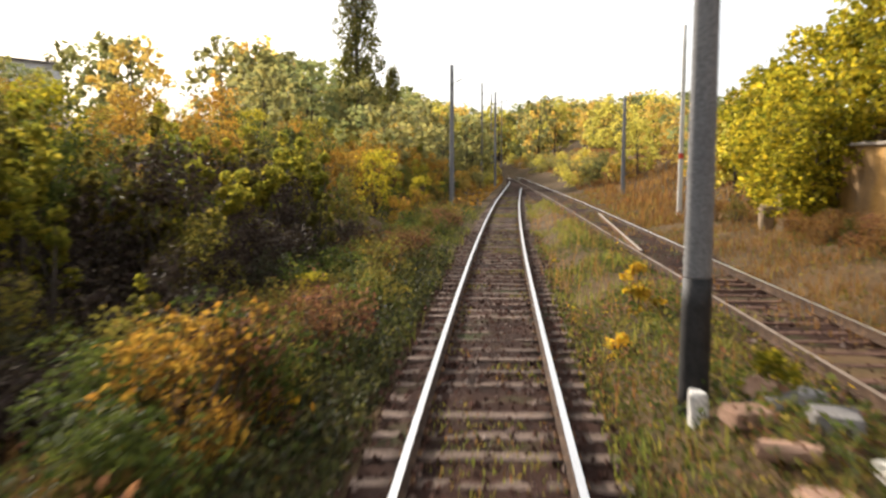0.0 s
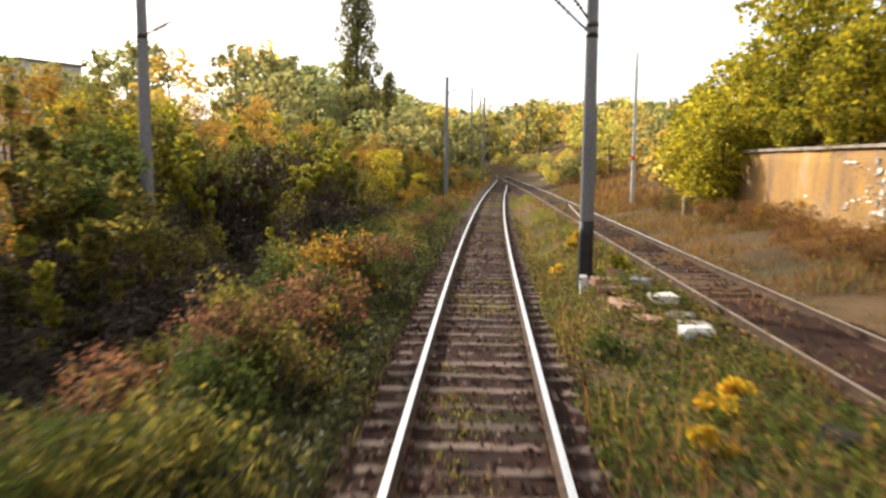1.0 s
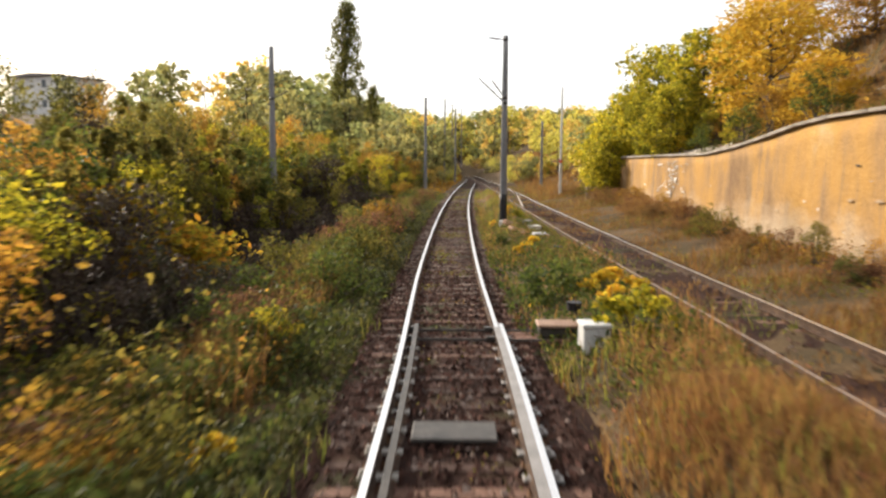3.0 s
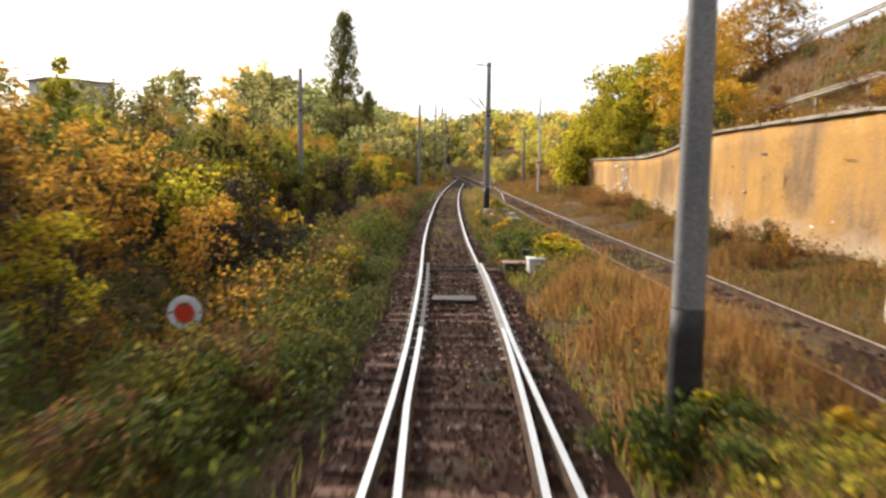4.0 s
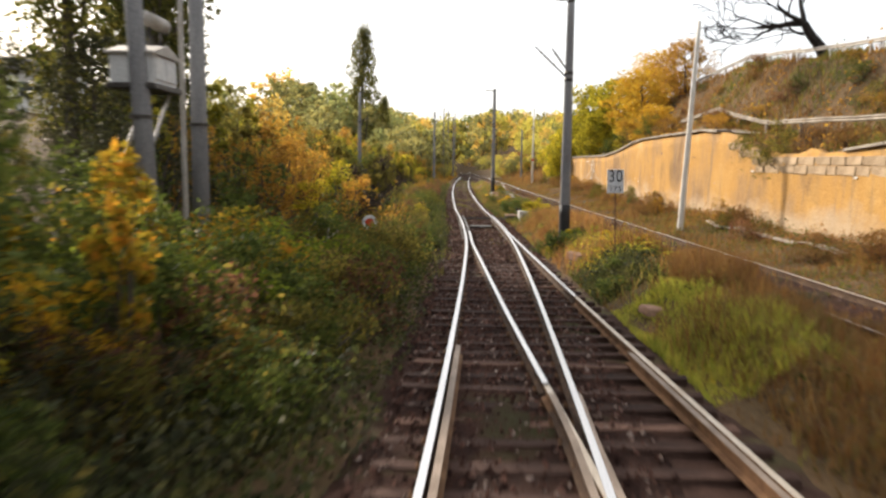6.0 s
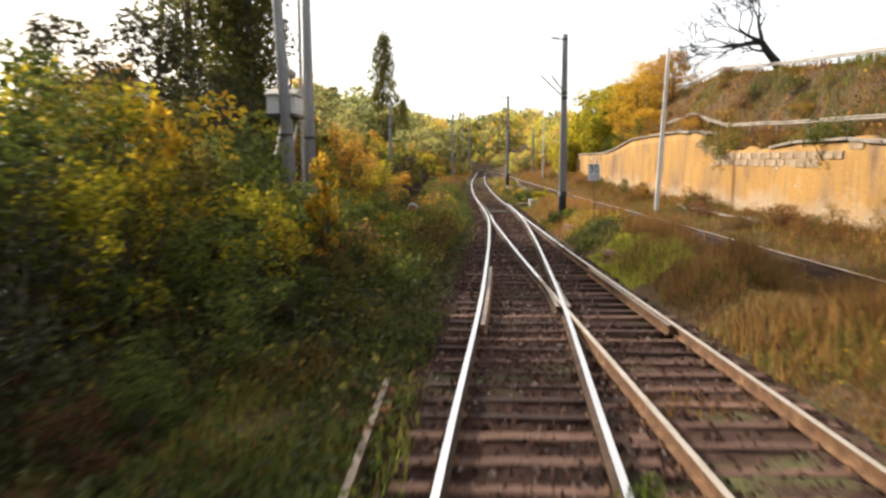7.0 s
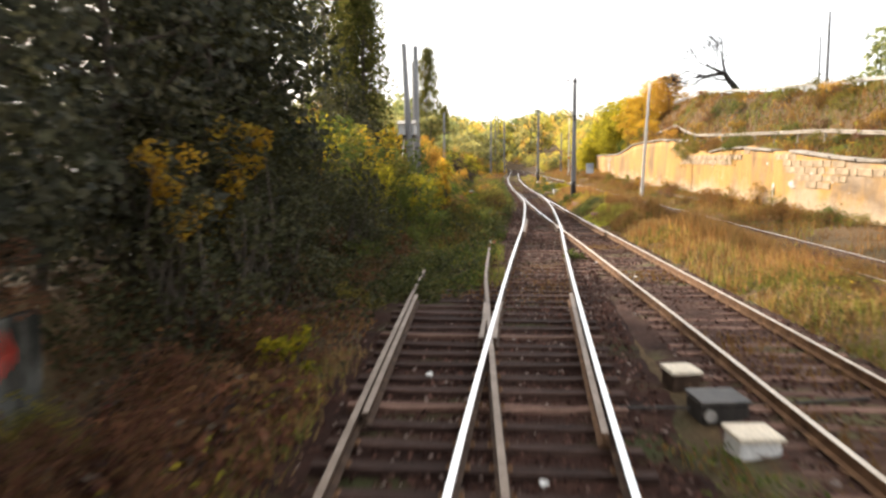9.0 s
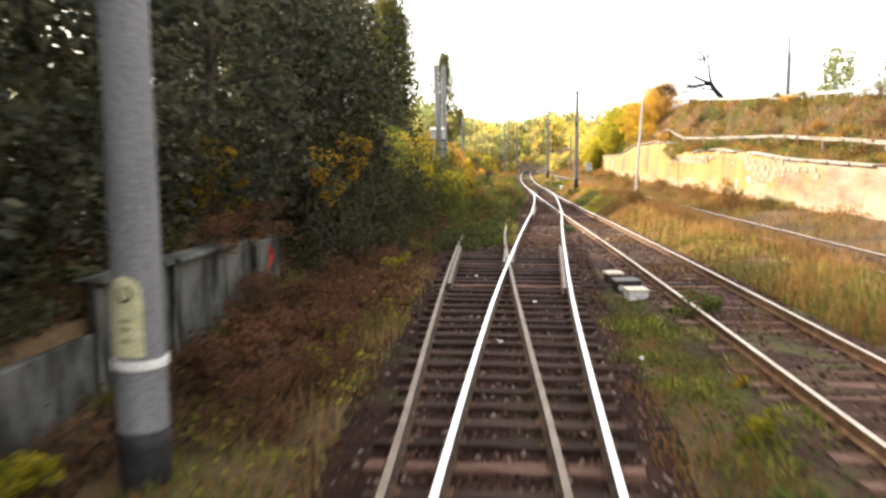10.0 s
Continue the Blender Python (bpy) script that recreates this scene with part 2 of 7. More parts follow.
def wall_material():
    """Ochre plaster, worn and stained, falling off to bare beige masonry along the older stretch."""
    m, nt, b = mat_base("ochre_plaster", 0.92)
    broad = noise_tex(nt, 0.5, 6, stretch=(1, 1, 0.5))
    ochre = ramp(nt, [(0.3, (0.19, 0.12, 0.066)), (0.42, (0.31, 0.19, 0.085)), (0.52, (0.39, 0.222, 0.07)), (0.62, (0.42, 0.25, 0.085)), (0.72, (0.4, 0.3, 0.18))], broad)
    bare = ramp(nt, [(0.3, (0.15, 0.11, 0.078)), (0.5, (0.26, 0.195, 0.135)), (0.7, (0.36, 0.285, 0.21))], noise_tex(nt, 0.9, 6, stretch=(1, 0.5, 1.8)))
    tc = nt.nodes.new("ShaderNodeTexCoord")
    sep = nt.nodes.new("ShaderNodeSeparateXYZ")
    nt.links.new(tc.outputs["Object"], sep.inputs[0])
    along = nt.nodes.new("ShaderNodeMapRange")
    along.inputs["From Min"].default_value, along.inputs["From Max"].default_value = -26.0, -58.0
    nt.links.new(sep.outputs["Y"], along.inputs["Value"])
    mix = nt.nodes.new("ShaderNodeMath")
    mix.operation = "MULTIPLY_ADD"
    mix.inputs[1].default_value = 1.5
    nt.links.new(noise_tex(nt, 0.38, 5), mix.inputs[0])
    nt.links.new(along.outputs[0], mix.inputs[2])
    col = mixc(nt, ochre, bare, ramp(nt, [(0.0, (0, 0, 0)), (0.6, (0, 0, 0)), (0.71, (0.92, 0.92, 0.92))], half_of(nt, mix.outputs[0])))
    # grey rain streaks and patches of dirt
    col = mixc(nt, col, (0.17, 0.13, 0.095), ramp(nt, [(0.55, (0, 0, 0)), (0.7, (0.65, 0.65, 0.65))], noise_tex(nt, 0.9, 5, stretch=(1, 2.6, 0.22))))
    col = mixc(nt, col, (0.14, 0.095, 0.06), ramp(nt, [(0.56, (0, 0, 0)), (0.68, (0.6, 0.6, 0.6))], noise_tex(nt, 0.45, 6)))
    # pale salt bloom in the damp foot of the wall
    up = nt.nodes.new("ShaderNodeMapRange")
    up.inputs["From Min"].default_value, up.inputs["From Max"].default_value = 0.2, 3.2
    nt.links.new(sep.outputs["Z"], up.inputs["Value"])
    damp = nt.nodes.new("ShaderNodeMath")
    damp.operation = "ADD"
    nt.links.new(up.outputs[0], damp.inputs[0])
    nt.links.new(noise_tex(nt, 0.6, 6, 0.65, stretch=(1, 0.6, 1)), damp.inputs[1])
    col = mixc(nt, col, (0.4, 0.31, 0.21), ramp(nt, [(0.66, (0.85, 0.85, 0.85)), (0.9, (0, 0, 0))], damp.outputs[0]))
    f = noise_tex(nt, 18, 5)
    col = mixc(nt, col, ramp(nt, [(0.3, (0.7, 0.68, 0.66)), (0.7, (1.12, 1.1, 1.08))], f), 1.0, "MULTIPLY")
    nt.links.new(col, b.inputs["Base Color"])
    bump(nt, b, noise_tex(nt, 5, 8, 0.7), 0.8, 0.05)
    return m


def half_of(nt, v):
    n = nt.nodes.new("ShaderNodeMath")
    n.operation = "MULTIPLY"
    n.inputs[1].default_value = 0.5
    nt.links.new(v, n.inputs[0])
    return n.outputs[0]


M_WALL = wall_material()
M_STONE = surface("bare_wall_stone", [(0.3, (0.24, 0.175, 0.11)), (0.7, (0.43, 0.33, 0.22))], 1.2, 20, 0.95, relief=0.8, dist=0.03, per_object=0.12)
M_COPE = surface("coping_concrete", [(0.3, (0.20, 0.17, 0.14)), (0.7, (0.4, 0.36, 0.3))], 1.5, 25, 0.9, relief=0.5)
M_SLAB = surface("reddish_slab", [(0.3, (0.25, 0.15, 0.10)), (0.7, (0.4, 0.26, 0.19))], 3, 30, 0.9, relief=0.5, per_object=0.15)
M_WHITE = surface("chalky_white_paint", [(0.3, (0.6, 0.58, 0.54)), (0.7, (0.78, 0.77, 0.73))], 4, 40, 0.8, relief=0.3)
M_GREYBOX = surface("grey_box_paint", [(0.3, (0.46, 0.47, 0.47)), (0.7, (0.6, 0.6, 0.58))], 4, 30, 0.55, relief=0.15)
M_BROWNBOX = surface("brown_box_lid", [(0.3, (0.2, 0.12, 0.08)), (0.7, (0.34, 0.23, 0.16))], 4, 30, 0.6, 0.1, 0.3)
M_CREAM = surface("cream_lid", [(0.3, (0.58, 0.5, 0.38)), (0.7, (0.72, 0.64, 0.5))], 4, 30, 0.7, relief=0.3)
M_SIGN = surface("sign_plate_grey_white", [(0.3, (0.5, 0.53, 0.56)), (0.7, (0.62, 0.65, 0.67))], 5, 40, 0.6, relief=0.05)
M_BLACK = surface("black_paint", [(0.3, (0.012, 0.012, 0.014)), (0.7, (0.03, 0.03, 0.032))], 8, 40, 0.6, relief=0.1)
M_RED = surface("red_paint", [(0.3, (0.42, 0.03, 0.02)), (0.7, (0.6, 0.06, 0.03))], 6, 40, 0.5, relief=0.1)
M_PLATEY = surface("faded_yellow_plate", [(0.3, (0.42, 0.4, 0.22)), (0.7, (0.56, 0.53, 0.32))], 6, 40, 0.7, relief=0.1)
M_GALV = surface("galvanised_steel", [(0.3, (0.3, 0.28, 0.25)), (0.7, (0.46, 0.44, 0.4))], 3, 40, 0.6, 0.3, 0.15)
M_PORCELAIN = surface("brown_porcelain", [(0.3, (0.05, 0.03, 0.025)), (0.7, (0.1, 0.06, 0.045))], 6, 30, 0.3, relief=0.05)
M_ROOF = surface("grey_roof", [(0.3, (0.14, 0.13, 0.13)), (0.7, (0.24, 0.22, 0.21))], 2, 20, 0.9, relief=0.5)
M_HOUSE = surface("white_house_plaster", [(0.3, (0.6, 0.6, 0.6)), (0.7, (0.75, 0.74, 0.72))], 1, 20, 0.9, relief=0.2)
M_GLASS, _nt, _b = mat_base("dark_window_glass", 0.08)
_b.inputs["Base Color"].default_value = (0.03, 0.035, 0.04, 1)

# ---------------------------------------------------------------- mesh helpers


class Geo:
    """Collects vertices and faces with a material slot each."""

    def __init__(self):
        self.v, self.f, self.m = [], [], []

    def add(self, verts, faces, slot=0):
        o = len(self.v)
        self.v.extend([tuple(p) for p in verts])
        self.f.extend([tuple(i + o for i in q) for q in faces])
        self.m.extend([slot] * len(faces))

    def tube(self, pts, radii, sides=8, slot=0, cap=True):
        pts = [Vector(p) for p in pts]
        ring, verts, faces = [], [], []
        for k, p in enumerate(pts):
            d = (pts[min(k + 1, len(pts) - 1)] - pts[max(k - 1, 0)]).normalized()
            a = d.cross(Vector((0.31, 0.95, 0.05)) if abs(d.y) < 0.9 else Vector((1, 0, 0))).normalized()
            b = d.cross(a)
            for s in range(sides):
                t = 2 * math.pi * s / sides
                verts.append(p + float(radii[k]) * (math.cos(t) * a + math.sin(t) * b))
        for k in range(len(pts) - 1):
            for s in range(sides):
                s2 = (s + 1) % sides
                faces.append((k * sides + s, k * sides + s2, (k + 1) * sides + s2, (k + 1) * sides + s))
        if cap:
            faces.append(tuple(range(sides - 1, -1, -1)))
            faces.append(tuple((len(pts) - 1) * sides + s for s in range(sides)))
        self.add(verts, faces, slot)

    def branch(self, pts, radii):
        """A five-sided branch that grows out of the first five vertices."""
        o, sides = len(self.v), 5
        pts = [Vector(p) for p in pts]
        for k, p in enumerate(pts):
            d = (pts[min(k + 1, len(pts) - 1)] - pts[max(k - 1, 0)]).normalized()
            b = d.cross(Vector((1, 0, 0))).normalized()
            a = b.cross(d)
            for q in range(sides):
                t = 2 * math.pi * q / sides
                self.v.append(tuple(p + float(radii[k]) * (math.cos(t) * a + math.sin(t) * b)))
        starts = [0] + [o + k * sides for k in range(len(pts))]
        for r0, r1 in zip(starts, starts[1:]):
            for q in range(sides):
                q2 = (q + 1) % sides
                self.f.append((r0 + q, r0 + q2, r1 + q2, r1 + q))
                self.m.append(0)

    def box(self, x0, y0, z0, x1, y1, z1, slot=0, ch=0.01):
        """A box with chamfered edges."""
        c = min(ch, (x1 - x0) / 3, (y1 - y0) / 3, (z1 - z0) / 3)
        bm = bmesh.new()
        bmesh.ops.create_cube(bm, size=1)
        for v in bm.verts:
            v.co = Vector(((x0 + x1) / 2 + v.co.x * (x1 - x0), (y0 + y1) / 2 + v.co.y * (y1 - y0), (z0 + z1) / 2 + v.co.z * (z1 - z0)))
        if c > 0:
            bmesh.ops.bevel(bm, geom=bm.edges[:], offset=c, segments=1, affect="EDGES")
        bm.verts.index_update()
        self.add([v.co.copy() for v in bm.verts], [tuple(v.index for v in f.verts) for f in bm.faces], slot)
        bm.free()

    def jitter(self, amount, seed=0):
        r = random.Random(seed)
        self.v = [tuple(c + r.uniform(-amount, amount) for c in p) for p in self.v]
        return self

    def mesh(self, name, mats, smooth=False):
        me = bpy.data.meshes.new(name)
        me.from_pydata(self.v, [], self.f)
        for m in mats:
            me.materials.append(m)
        if len(mats) > 1:
            me.polygons.foreach_set("material_index", self.m)
        if smooth:
            me.polygons.foreach_set("use_smooth", [True] * len(me.polygons))
        me.update()
        return me


def part(name, geo, mats, parent, label="", smooth=False, at=None):
    mats = mats if isinstance(mats, (list, tuple)) else [mats]
    ob = new(name, geo if isinstance(geo, bpy.types.Mesh) else geo.mesh(name, mats, smooth))
    ob.parent = parent
    if at is not None:
        ob.matrix_basis = at
    return tagged(ob, label)


def thing(name, at, label, category, group="", kind=""):
    ob = new(name)
    ob.empty_display_size = 0.3
    ob.matrix_basis = at if isinstance(at, Matrix) else Matrix.Translation(at)
    return tagged(ob, label, category, group, kind)


def solid(name, geo, mats, label, category, group="", kind="", at=None, smooth=False):
    mats = mats if isinstance(mats, (list, tuple)) else [mats]
    ob = new(name, geo.mesh(name, mats, smooth))
    if at is not None:
        ob.matrix_basis = at
    return tagged(ob, label, category, group, kind)


def smooth_interp(xs, ys):
    """A smooth curve through knots (xs rising)."""
    xs, ys = np.array(xs, float), np.array(ys, float)
    d = np.gradient(ys, xs)

    def f(x):
        x = np.clip(np.asarray(x, float), xs[0], xs[-1])
        k = np.clip(np.searchsorted(xs, x) - 1, 0, len(xs) - 2)
        h = xs[k + 1] - xs[k]
        t = (x - xs[k]) / h
        return ((2 * t**3 - 3 * t**2 + 1) * ys[k] + (t**3 - 2 * t**2 + t) * h * d[k]
                + (-2 * t**3 + 3 * t**2) * ys[k + 1] + (t**3 - t**2) * h * d[k + 1])
    return f


# ---------------------------------------------------------------- the plan: track centre lines and ground profile
HALF = 0.7525
main_x = smooth_interp([-140, -95, -83, -76, -68, -60, -50, -43, -37, -30, -24, -16, -6, 5, 20, 35, 50, 72, 95, 120, 150, 190, 260],
                       [-4.2, -3.6, -3.25, -3.03, -2.69, -2.22, -1.56, -1.06, -0.72, -0.38, -0.16, -0.12, -0.26, -0.27, -0.13, 0.18, 0.62, 1.45, 2.3, 2.8, 2.2, -1.5, -14])
siding_x = smooth_interp([-140, -95, -76, -66, -60, -55, -49, -42, -35, -31, -25, -20, -11.5],
                         [1.8, 1.35, 1.08, 0.95, 0.85, 0.73, 0.58, 0.38, 0.20, 0.13, 0.03, -0.04, -0.13])
spur_x = smooth_interp([-140, -95, -83, -76, -71, -66, -60, -56, -50, -44], [-3.6, -3.5, -3.42, -3.49, -3.63, -3.76, -3.87, -3.93, -3.85, -3.75])
right_x = smooth_interp([-140, -60, -40, -20, 0, 20, 50, 72, 95, 118], [6.2, 5.75, 5.5, 5.1, 4.66, 4.40, 4.15, 3.75, 3.2, 2.85])
RIGHT_Z = 0.18
wall_x = smooth_interp([-140, -55, -40, -26, -10, 24], [10.9, 10.45, 10.1, 9.9, 9.6, 9.55])
wall_top = lambda y: np.interp(y, [-140, -53, -43, -38, -34, -33.5, -27, -26.5, -22, -20.5, -18, -15, -3, 1.3, 5.5, 24],
                               [2.3, 2.3, 2.6, 2.95, 3.05, 3.2, 3.15, 3.0, 3.0, 3.0, 3.7, 4.05, 3.9, 3.4, 3.05, 3.0])
WALL_END = 22.0
rail_top = lambda y: np.interp(y, [-140, -51, -44, -37, -24, -16.5, -11, -9, -3, 2], [2.9, 3.3, 3.65, 3.98, 4.2, 4.4, 5.3, 5.2, 4.8, 4.2])
ridge = lambda y: np.interp(y, [-140, -45, -32, -17, -7, 4, 14, 30, 80], [5.2, 5.6, 6.2, 7.1, 7.9, 7.4, 6.5, 5.5, 4.5])


def profile(y):
    return profile_at(round(y * 20) / 20)


@functools.lru_cache(maxsize=None)
def profile_at(y):
    """Knots (x, z) of the ground across the line at y."""
    c = float(main_x(y))
    bl = float(np.clip((-38 - y) / 8, 0, 1))          # 1: the open bank by the spur; 0: the overgrown cutting
    far = float(np.clip((y - 35) / 40, 0, 1))
    left = c - 1.9 - bl * 1.5
    yard = float(np.clip((-60 - y) / 5, 0, 1))        # the flat strip below the panel wall
    dip = math.exp(-((y - 1.0) / 13.0) ** 4)           # the deep dark stretch of the ditch
    k = [(-700, 16), (-160, 14), (-60, 9.0), (left - 26, 5.2), (left - 14, 2.6)]
    k += [(left - 7.5, 0.9 + 0.3 * bl), (left - 4.0, (-0.35 - 1.15 * dip) * (1 - bl) + 0.55 * bl), (left - 2.8, (-0.75 - 0.45 * dip) * (1 - bl) * (1 - far) + 0.12 * bl - 0.4 * yard), (left - 1.9, -0.4 * (1 - dip) * (1 - bl) - 0.1 * dip - 0.36 * yard), (left - 0.9, -0.28 + 0.12 * dip - 0.26 * yard), (left - 0.35, -0.27 - 0.2 * yard), (left, -0.27 - 0.06 * yard)]
    r = float(right_x(y)) if y > -140 else 6.2
    hump = 0.2 * float(np.clip((-13 - y) / 5, 0, 1)) * float(np.clip((y + 52) / 10, 0, 1))
    k += [(c + 1.7, -0.27)] if y > -14 else [(c + 1.7, -0.272), (max(c + 1.75, float(siding_x(y)) + 1.55), -0.27)]
    k += [(max(c + 2.3, r - 2.6) if y > -14 else max(float(siding_x(y)) + 1.95, r - 2.9), 0.08 + hump if y > -50 else -0.1 + 0.18 * max(0, (y + 60) / 10)), (max(c + 2.6, r - 1.7), 0.10 + hump), (r - 1.2, RIGHT_Z - 0.2), (r + 1.3, RIGHT_Z - 0.2)]
    if y < WALL_END + 4:
        w = float(wall_x(y))
        end = float(np.clip((WALL_END + 4 - y) / 5, 0, 1))
        wt = float(wall_top(y)) * end + (1 - end) * 1.2
        m = float(np.interp(y, [0, 8, 24, 27], [0, 1, 1, 0.5]))
        k += [(w - 1.2, 0.25 + 0.3 * m), (w + 0.12, 0.42 + 0.45 * m), (w + 0.32, wt - 0.12), (w + 1.7, max(wt, float(rail_top(y)) - 0.75)), (w + 2.3, max(wt + 0.1, float(rail_top(y)) - 0.6)),
              (w + 4.3, float(ridge(y)) - 0.35), (w + 5.2, float(ridge(y))), (w + 13, float(ridge(y)) + 0.2)]
    else:
        k += [(r + 4, 0.5), (r + 5.5, 0.8), (r + 6.5, 1.1), (r + 8, 1.8), (r + 9, 2.2), (r + 10.5, 3.0), (r + 12, 4.0), (r + 19, 5.5)]
    k += [(60, 8.0), (160, 13), (700, 16)]
    return [p[0] for p in k], [p[1] for p in k]


def ground_z(x, y, rough=True):
    k = profile(y)
    z = float(np.interp(x, k[0], k[1]))
    if -2 < y < 11 and 0 < x < 4:
        z += 0.3 * math.exp(-((x - 2.1) ** 2) / 0.6 - (y - 5.4) ** 2 / 5)  # rubble mound at the pole foot
    if y < -65.2 and x < -8.43:
        z = max(z, 1.02 if y > -73 else 0.62)  # fill held by the panel wall
    if rough:
        off = min(1.0, max(0.0, (abs(x - float(main_x(y))) - 2.0) / 2))
        z += off * 0.16 * noise.noise((x * 0.5, y * 0.5, 3.1)) + off * 0.06 * noise.noise((x * 1.9, y * 1.9, 7.7))
        if y > 130:
            z += (y - 130) * 0.035
    return z


def build_ground():
    ys = list(np.arange(-100, 60, 0.6)) + list(np.arange(60, 140, 2.0)) + [150, 165, 185, 210, 250, 320, 420, 600, 900]
    ys = [-700, -400, -250, -180, -140, -120, -108] + ys
    us = np.concatenate([[-700, -400, -250, -160, -110, -80, -60, -48, -38, -30], np.arange(-25, -9, 1.0), [-9.0, -8.7, -8.47, -8.42, -8.2], np.arange(-8, 8.4, 0.4)])
    vs = np.array([-1.2, -0.8, -0.4, 0.0, 0.12, 0.32, 0.7, 1.1, 1.7, 2.0, 2.3, 2.8, 3.3, 3.8, 4.3, 4.75, 5.2, 6, 8, 10, 13, 20, 30, 45, 70, 110, 180, 300, 690])
    g = Geo()
    verts, faces = [], []
    n = len(us) + len(vs)
    for y in ys:
        w = float(wall_x(max(-140, min(y, 24))))
        for x in list(us) + [w + v for v in vs]:
            verts.append((x, y, ground_z(x, y)))
    for a in range(len(ys) - 1):
        for b in range(n - 1):
            faces.append((a * n + b, a * n + b + 1, (a + 1) * n + b + 1, (a + 1) * n + b))
    g.add(verts, faces)
    return solid("ground", g, M_GROUND, "uneven brown soil with dry grass and weeds", "ground", kind="structure", smooth=True)


build_ground()


def build_bed(name, cx, y0, y1, half, z, parent_label, drop=lambda y: 0.0, mat=M_BALLAST, wide=lambda y: 1.0):
    g = Geo()
    ys = np.arange(y0, y1, 0.35)
    offs = np.linspace(-half, half, 13)
    verts, faces = [], []
    for y in ys:
        c = float(cx(y))
        for o in offs:
            e = max(0.0, (abs(o) - (half - 0.5)) / 0.5)
            o *= wide(y)
            verts.append((c + o * (1 + 0.07 * noise.noise((y * 0.5, z, 2 if o > 0 else 5)) + 0.03 * noise.noise((y * 1.9, z, 3 if o > 0 else 6))), y, z - drop(y) - (0.16 if y > -57 else 0.1) * e * e + 0.03 * noise.noise((o * 4, y * 4, z)) + 0.03 * noise.noise((o * 0.9, y * 0.7, z + 5)) - (0.02 if abs(abs(o) - HALF) < 0.15 else 0)))
    n = len(offs)
    for a in range(len(ys) - 1):
        for b in range(n - 1):
            faces.append((a * n + b, a * n + b + 1, (a + 1) * n + b + 1, (a + 1) * n + b))
    g.add(verts, faces)
    return solid(name, g, mat, parent_label, "ballast", kind="structure", smooth=True)


build_bed("ballast_bed", main_x, -130, 170, 1.75, -0.178, "dirty brown ballast bed under the running line",
          lambda y: 0.008 * float(np.interp(y, [-30, -26], [1, 0])) + 0.04 * float(np.interp(y, [-62, -56], [1, 0])), wide=lambda y: float(np.interp(y, [-16, -8], [1, 0.78])))
build_bed("ballast_bed", siding_x, -130, -27, 1.65, -0.186, "earthy ballast bed under the rusty siding",
          lambda y: 0.045 * float(np.interp(y, [-50, -45], [0, 1])), M_EARTH)
build_bed("ballast_bed", spur_x, -130, -50, 1.6, -0.19, "dark earthy ballast bed under the short spur",
          lambda y: 0.042 * float(np.interp(y, [-62, -58], [1, 0])))
build_bed("ballast_bed", right_x, -130, 116, 1.55, RIGHT_Z - 0.125, "dark overgrown ballast bed of the parallel track",
          lambda y: 0.075 * float(np.interp(y, [-24, -20, -8, -5, 4, 7, 17, 20], [0, 0.6, 0.6, 0, 0, 1, 1, 0])))
# ---------------------------------------------------------------- tracks
RAIL_SECTION = [(-0.036, 0.0), (0.036, 0.0), (0.036, -0.035), (0.010, -0.05), (0.010, -0.125), (0.065, -0.142), (0.065, -0.155),
                (-0.065, -0.155), (-0.065, -0.142), (-0.010, -0.125), (-0.010, -0.05), (-0.036, -0.035)]


def rail_geo(xf, y0, y1, z=0.0, step=0.8, section=RAIL_SECTION):
    g = Geo()
    ys = np.linspace(y0, y1, max(3, int(abs(y1 - y0) / step)))
    n = len(section)
    verts, faces, slots = [], [], []
    for y in ys:
        x = xf(y)
        for sx, sz in section:
            verts.append((x + sx, y, z + sz))
    for a in range(len(ys) - 1):
        for s in range(n):
            s2 = (s + 1) % n
            faces.append((a * n + s, (a + 1) * n + s, (a + 1) * n + s2, a * n + s2))
            slots.append(1 if s == 0 else 0)
    faces += [tuple(range(n)), tuple(range((len(ys) - 1) * n + n - 1, (len(ys) - 1) * n - 1, -1))]
    slots += [0, 0]
    g.v, g.f, g.m = verts, faces, slots
    return g


def sleeper_mesh(length, seed, mat, w=0.24, h=0.16):
    bm = bmesh.new()
    bmesh.ops.create_cube(bm, size=1)
    bmesh.ops.subdivide_edges(bm, edges=[e for e in bm.edges if abs(e.verts[0].co.x - e.verts[1].co.x) > 0.5], cuts=4)
    bmesh.ops.bevel(bm, geom=[e for e in bm.edges if abs(e.verts[0].co.x - e.verts[1].co.x) > 0.05 and e.verts[0].co.z > 0 and e.verts[1].co.z > 0 and abs(abs(e.verts[0].co.y) - 0.5) < 0.01 and abs(e.verts[0].co.y - e.verts[1].co.y) < 0.01], offset=0.06, segments=1, affect="EDGES")
    r = random.Random(seed)
    for v in bm.verts:
        v.co = Vector((v.co.x * length + r.uniform(-0.03, 0.03), v.co.y * w + r.uniform(-0.014, 0.014), v.co.z * h + r.uniform(-0.012, 0.006)))
    me = bpy.data.meshes.new("sleeper")
    bm.to_mesh(me)
    bm.free()
    me.materials.append(mat)
    return me


SLEEPERS = {}


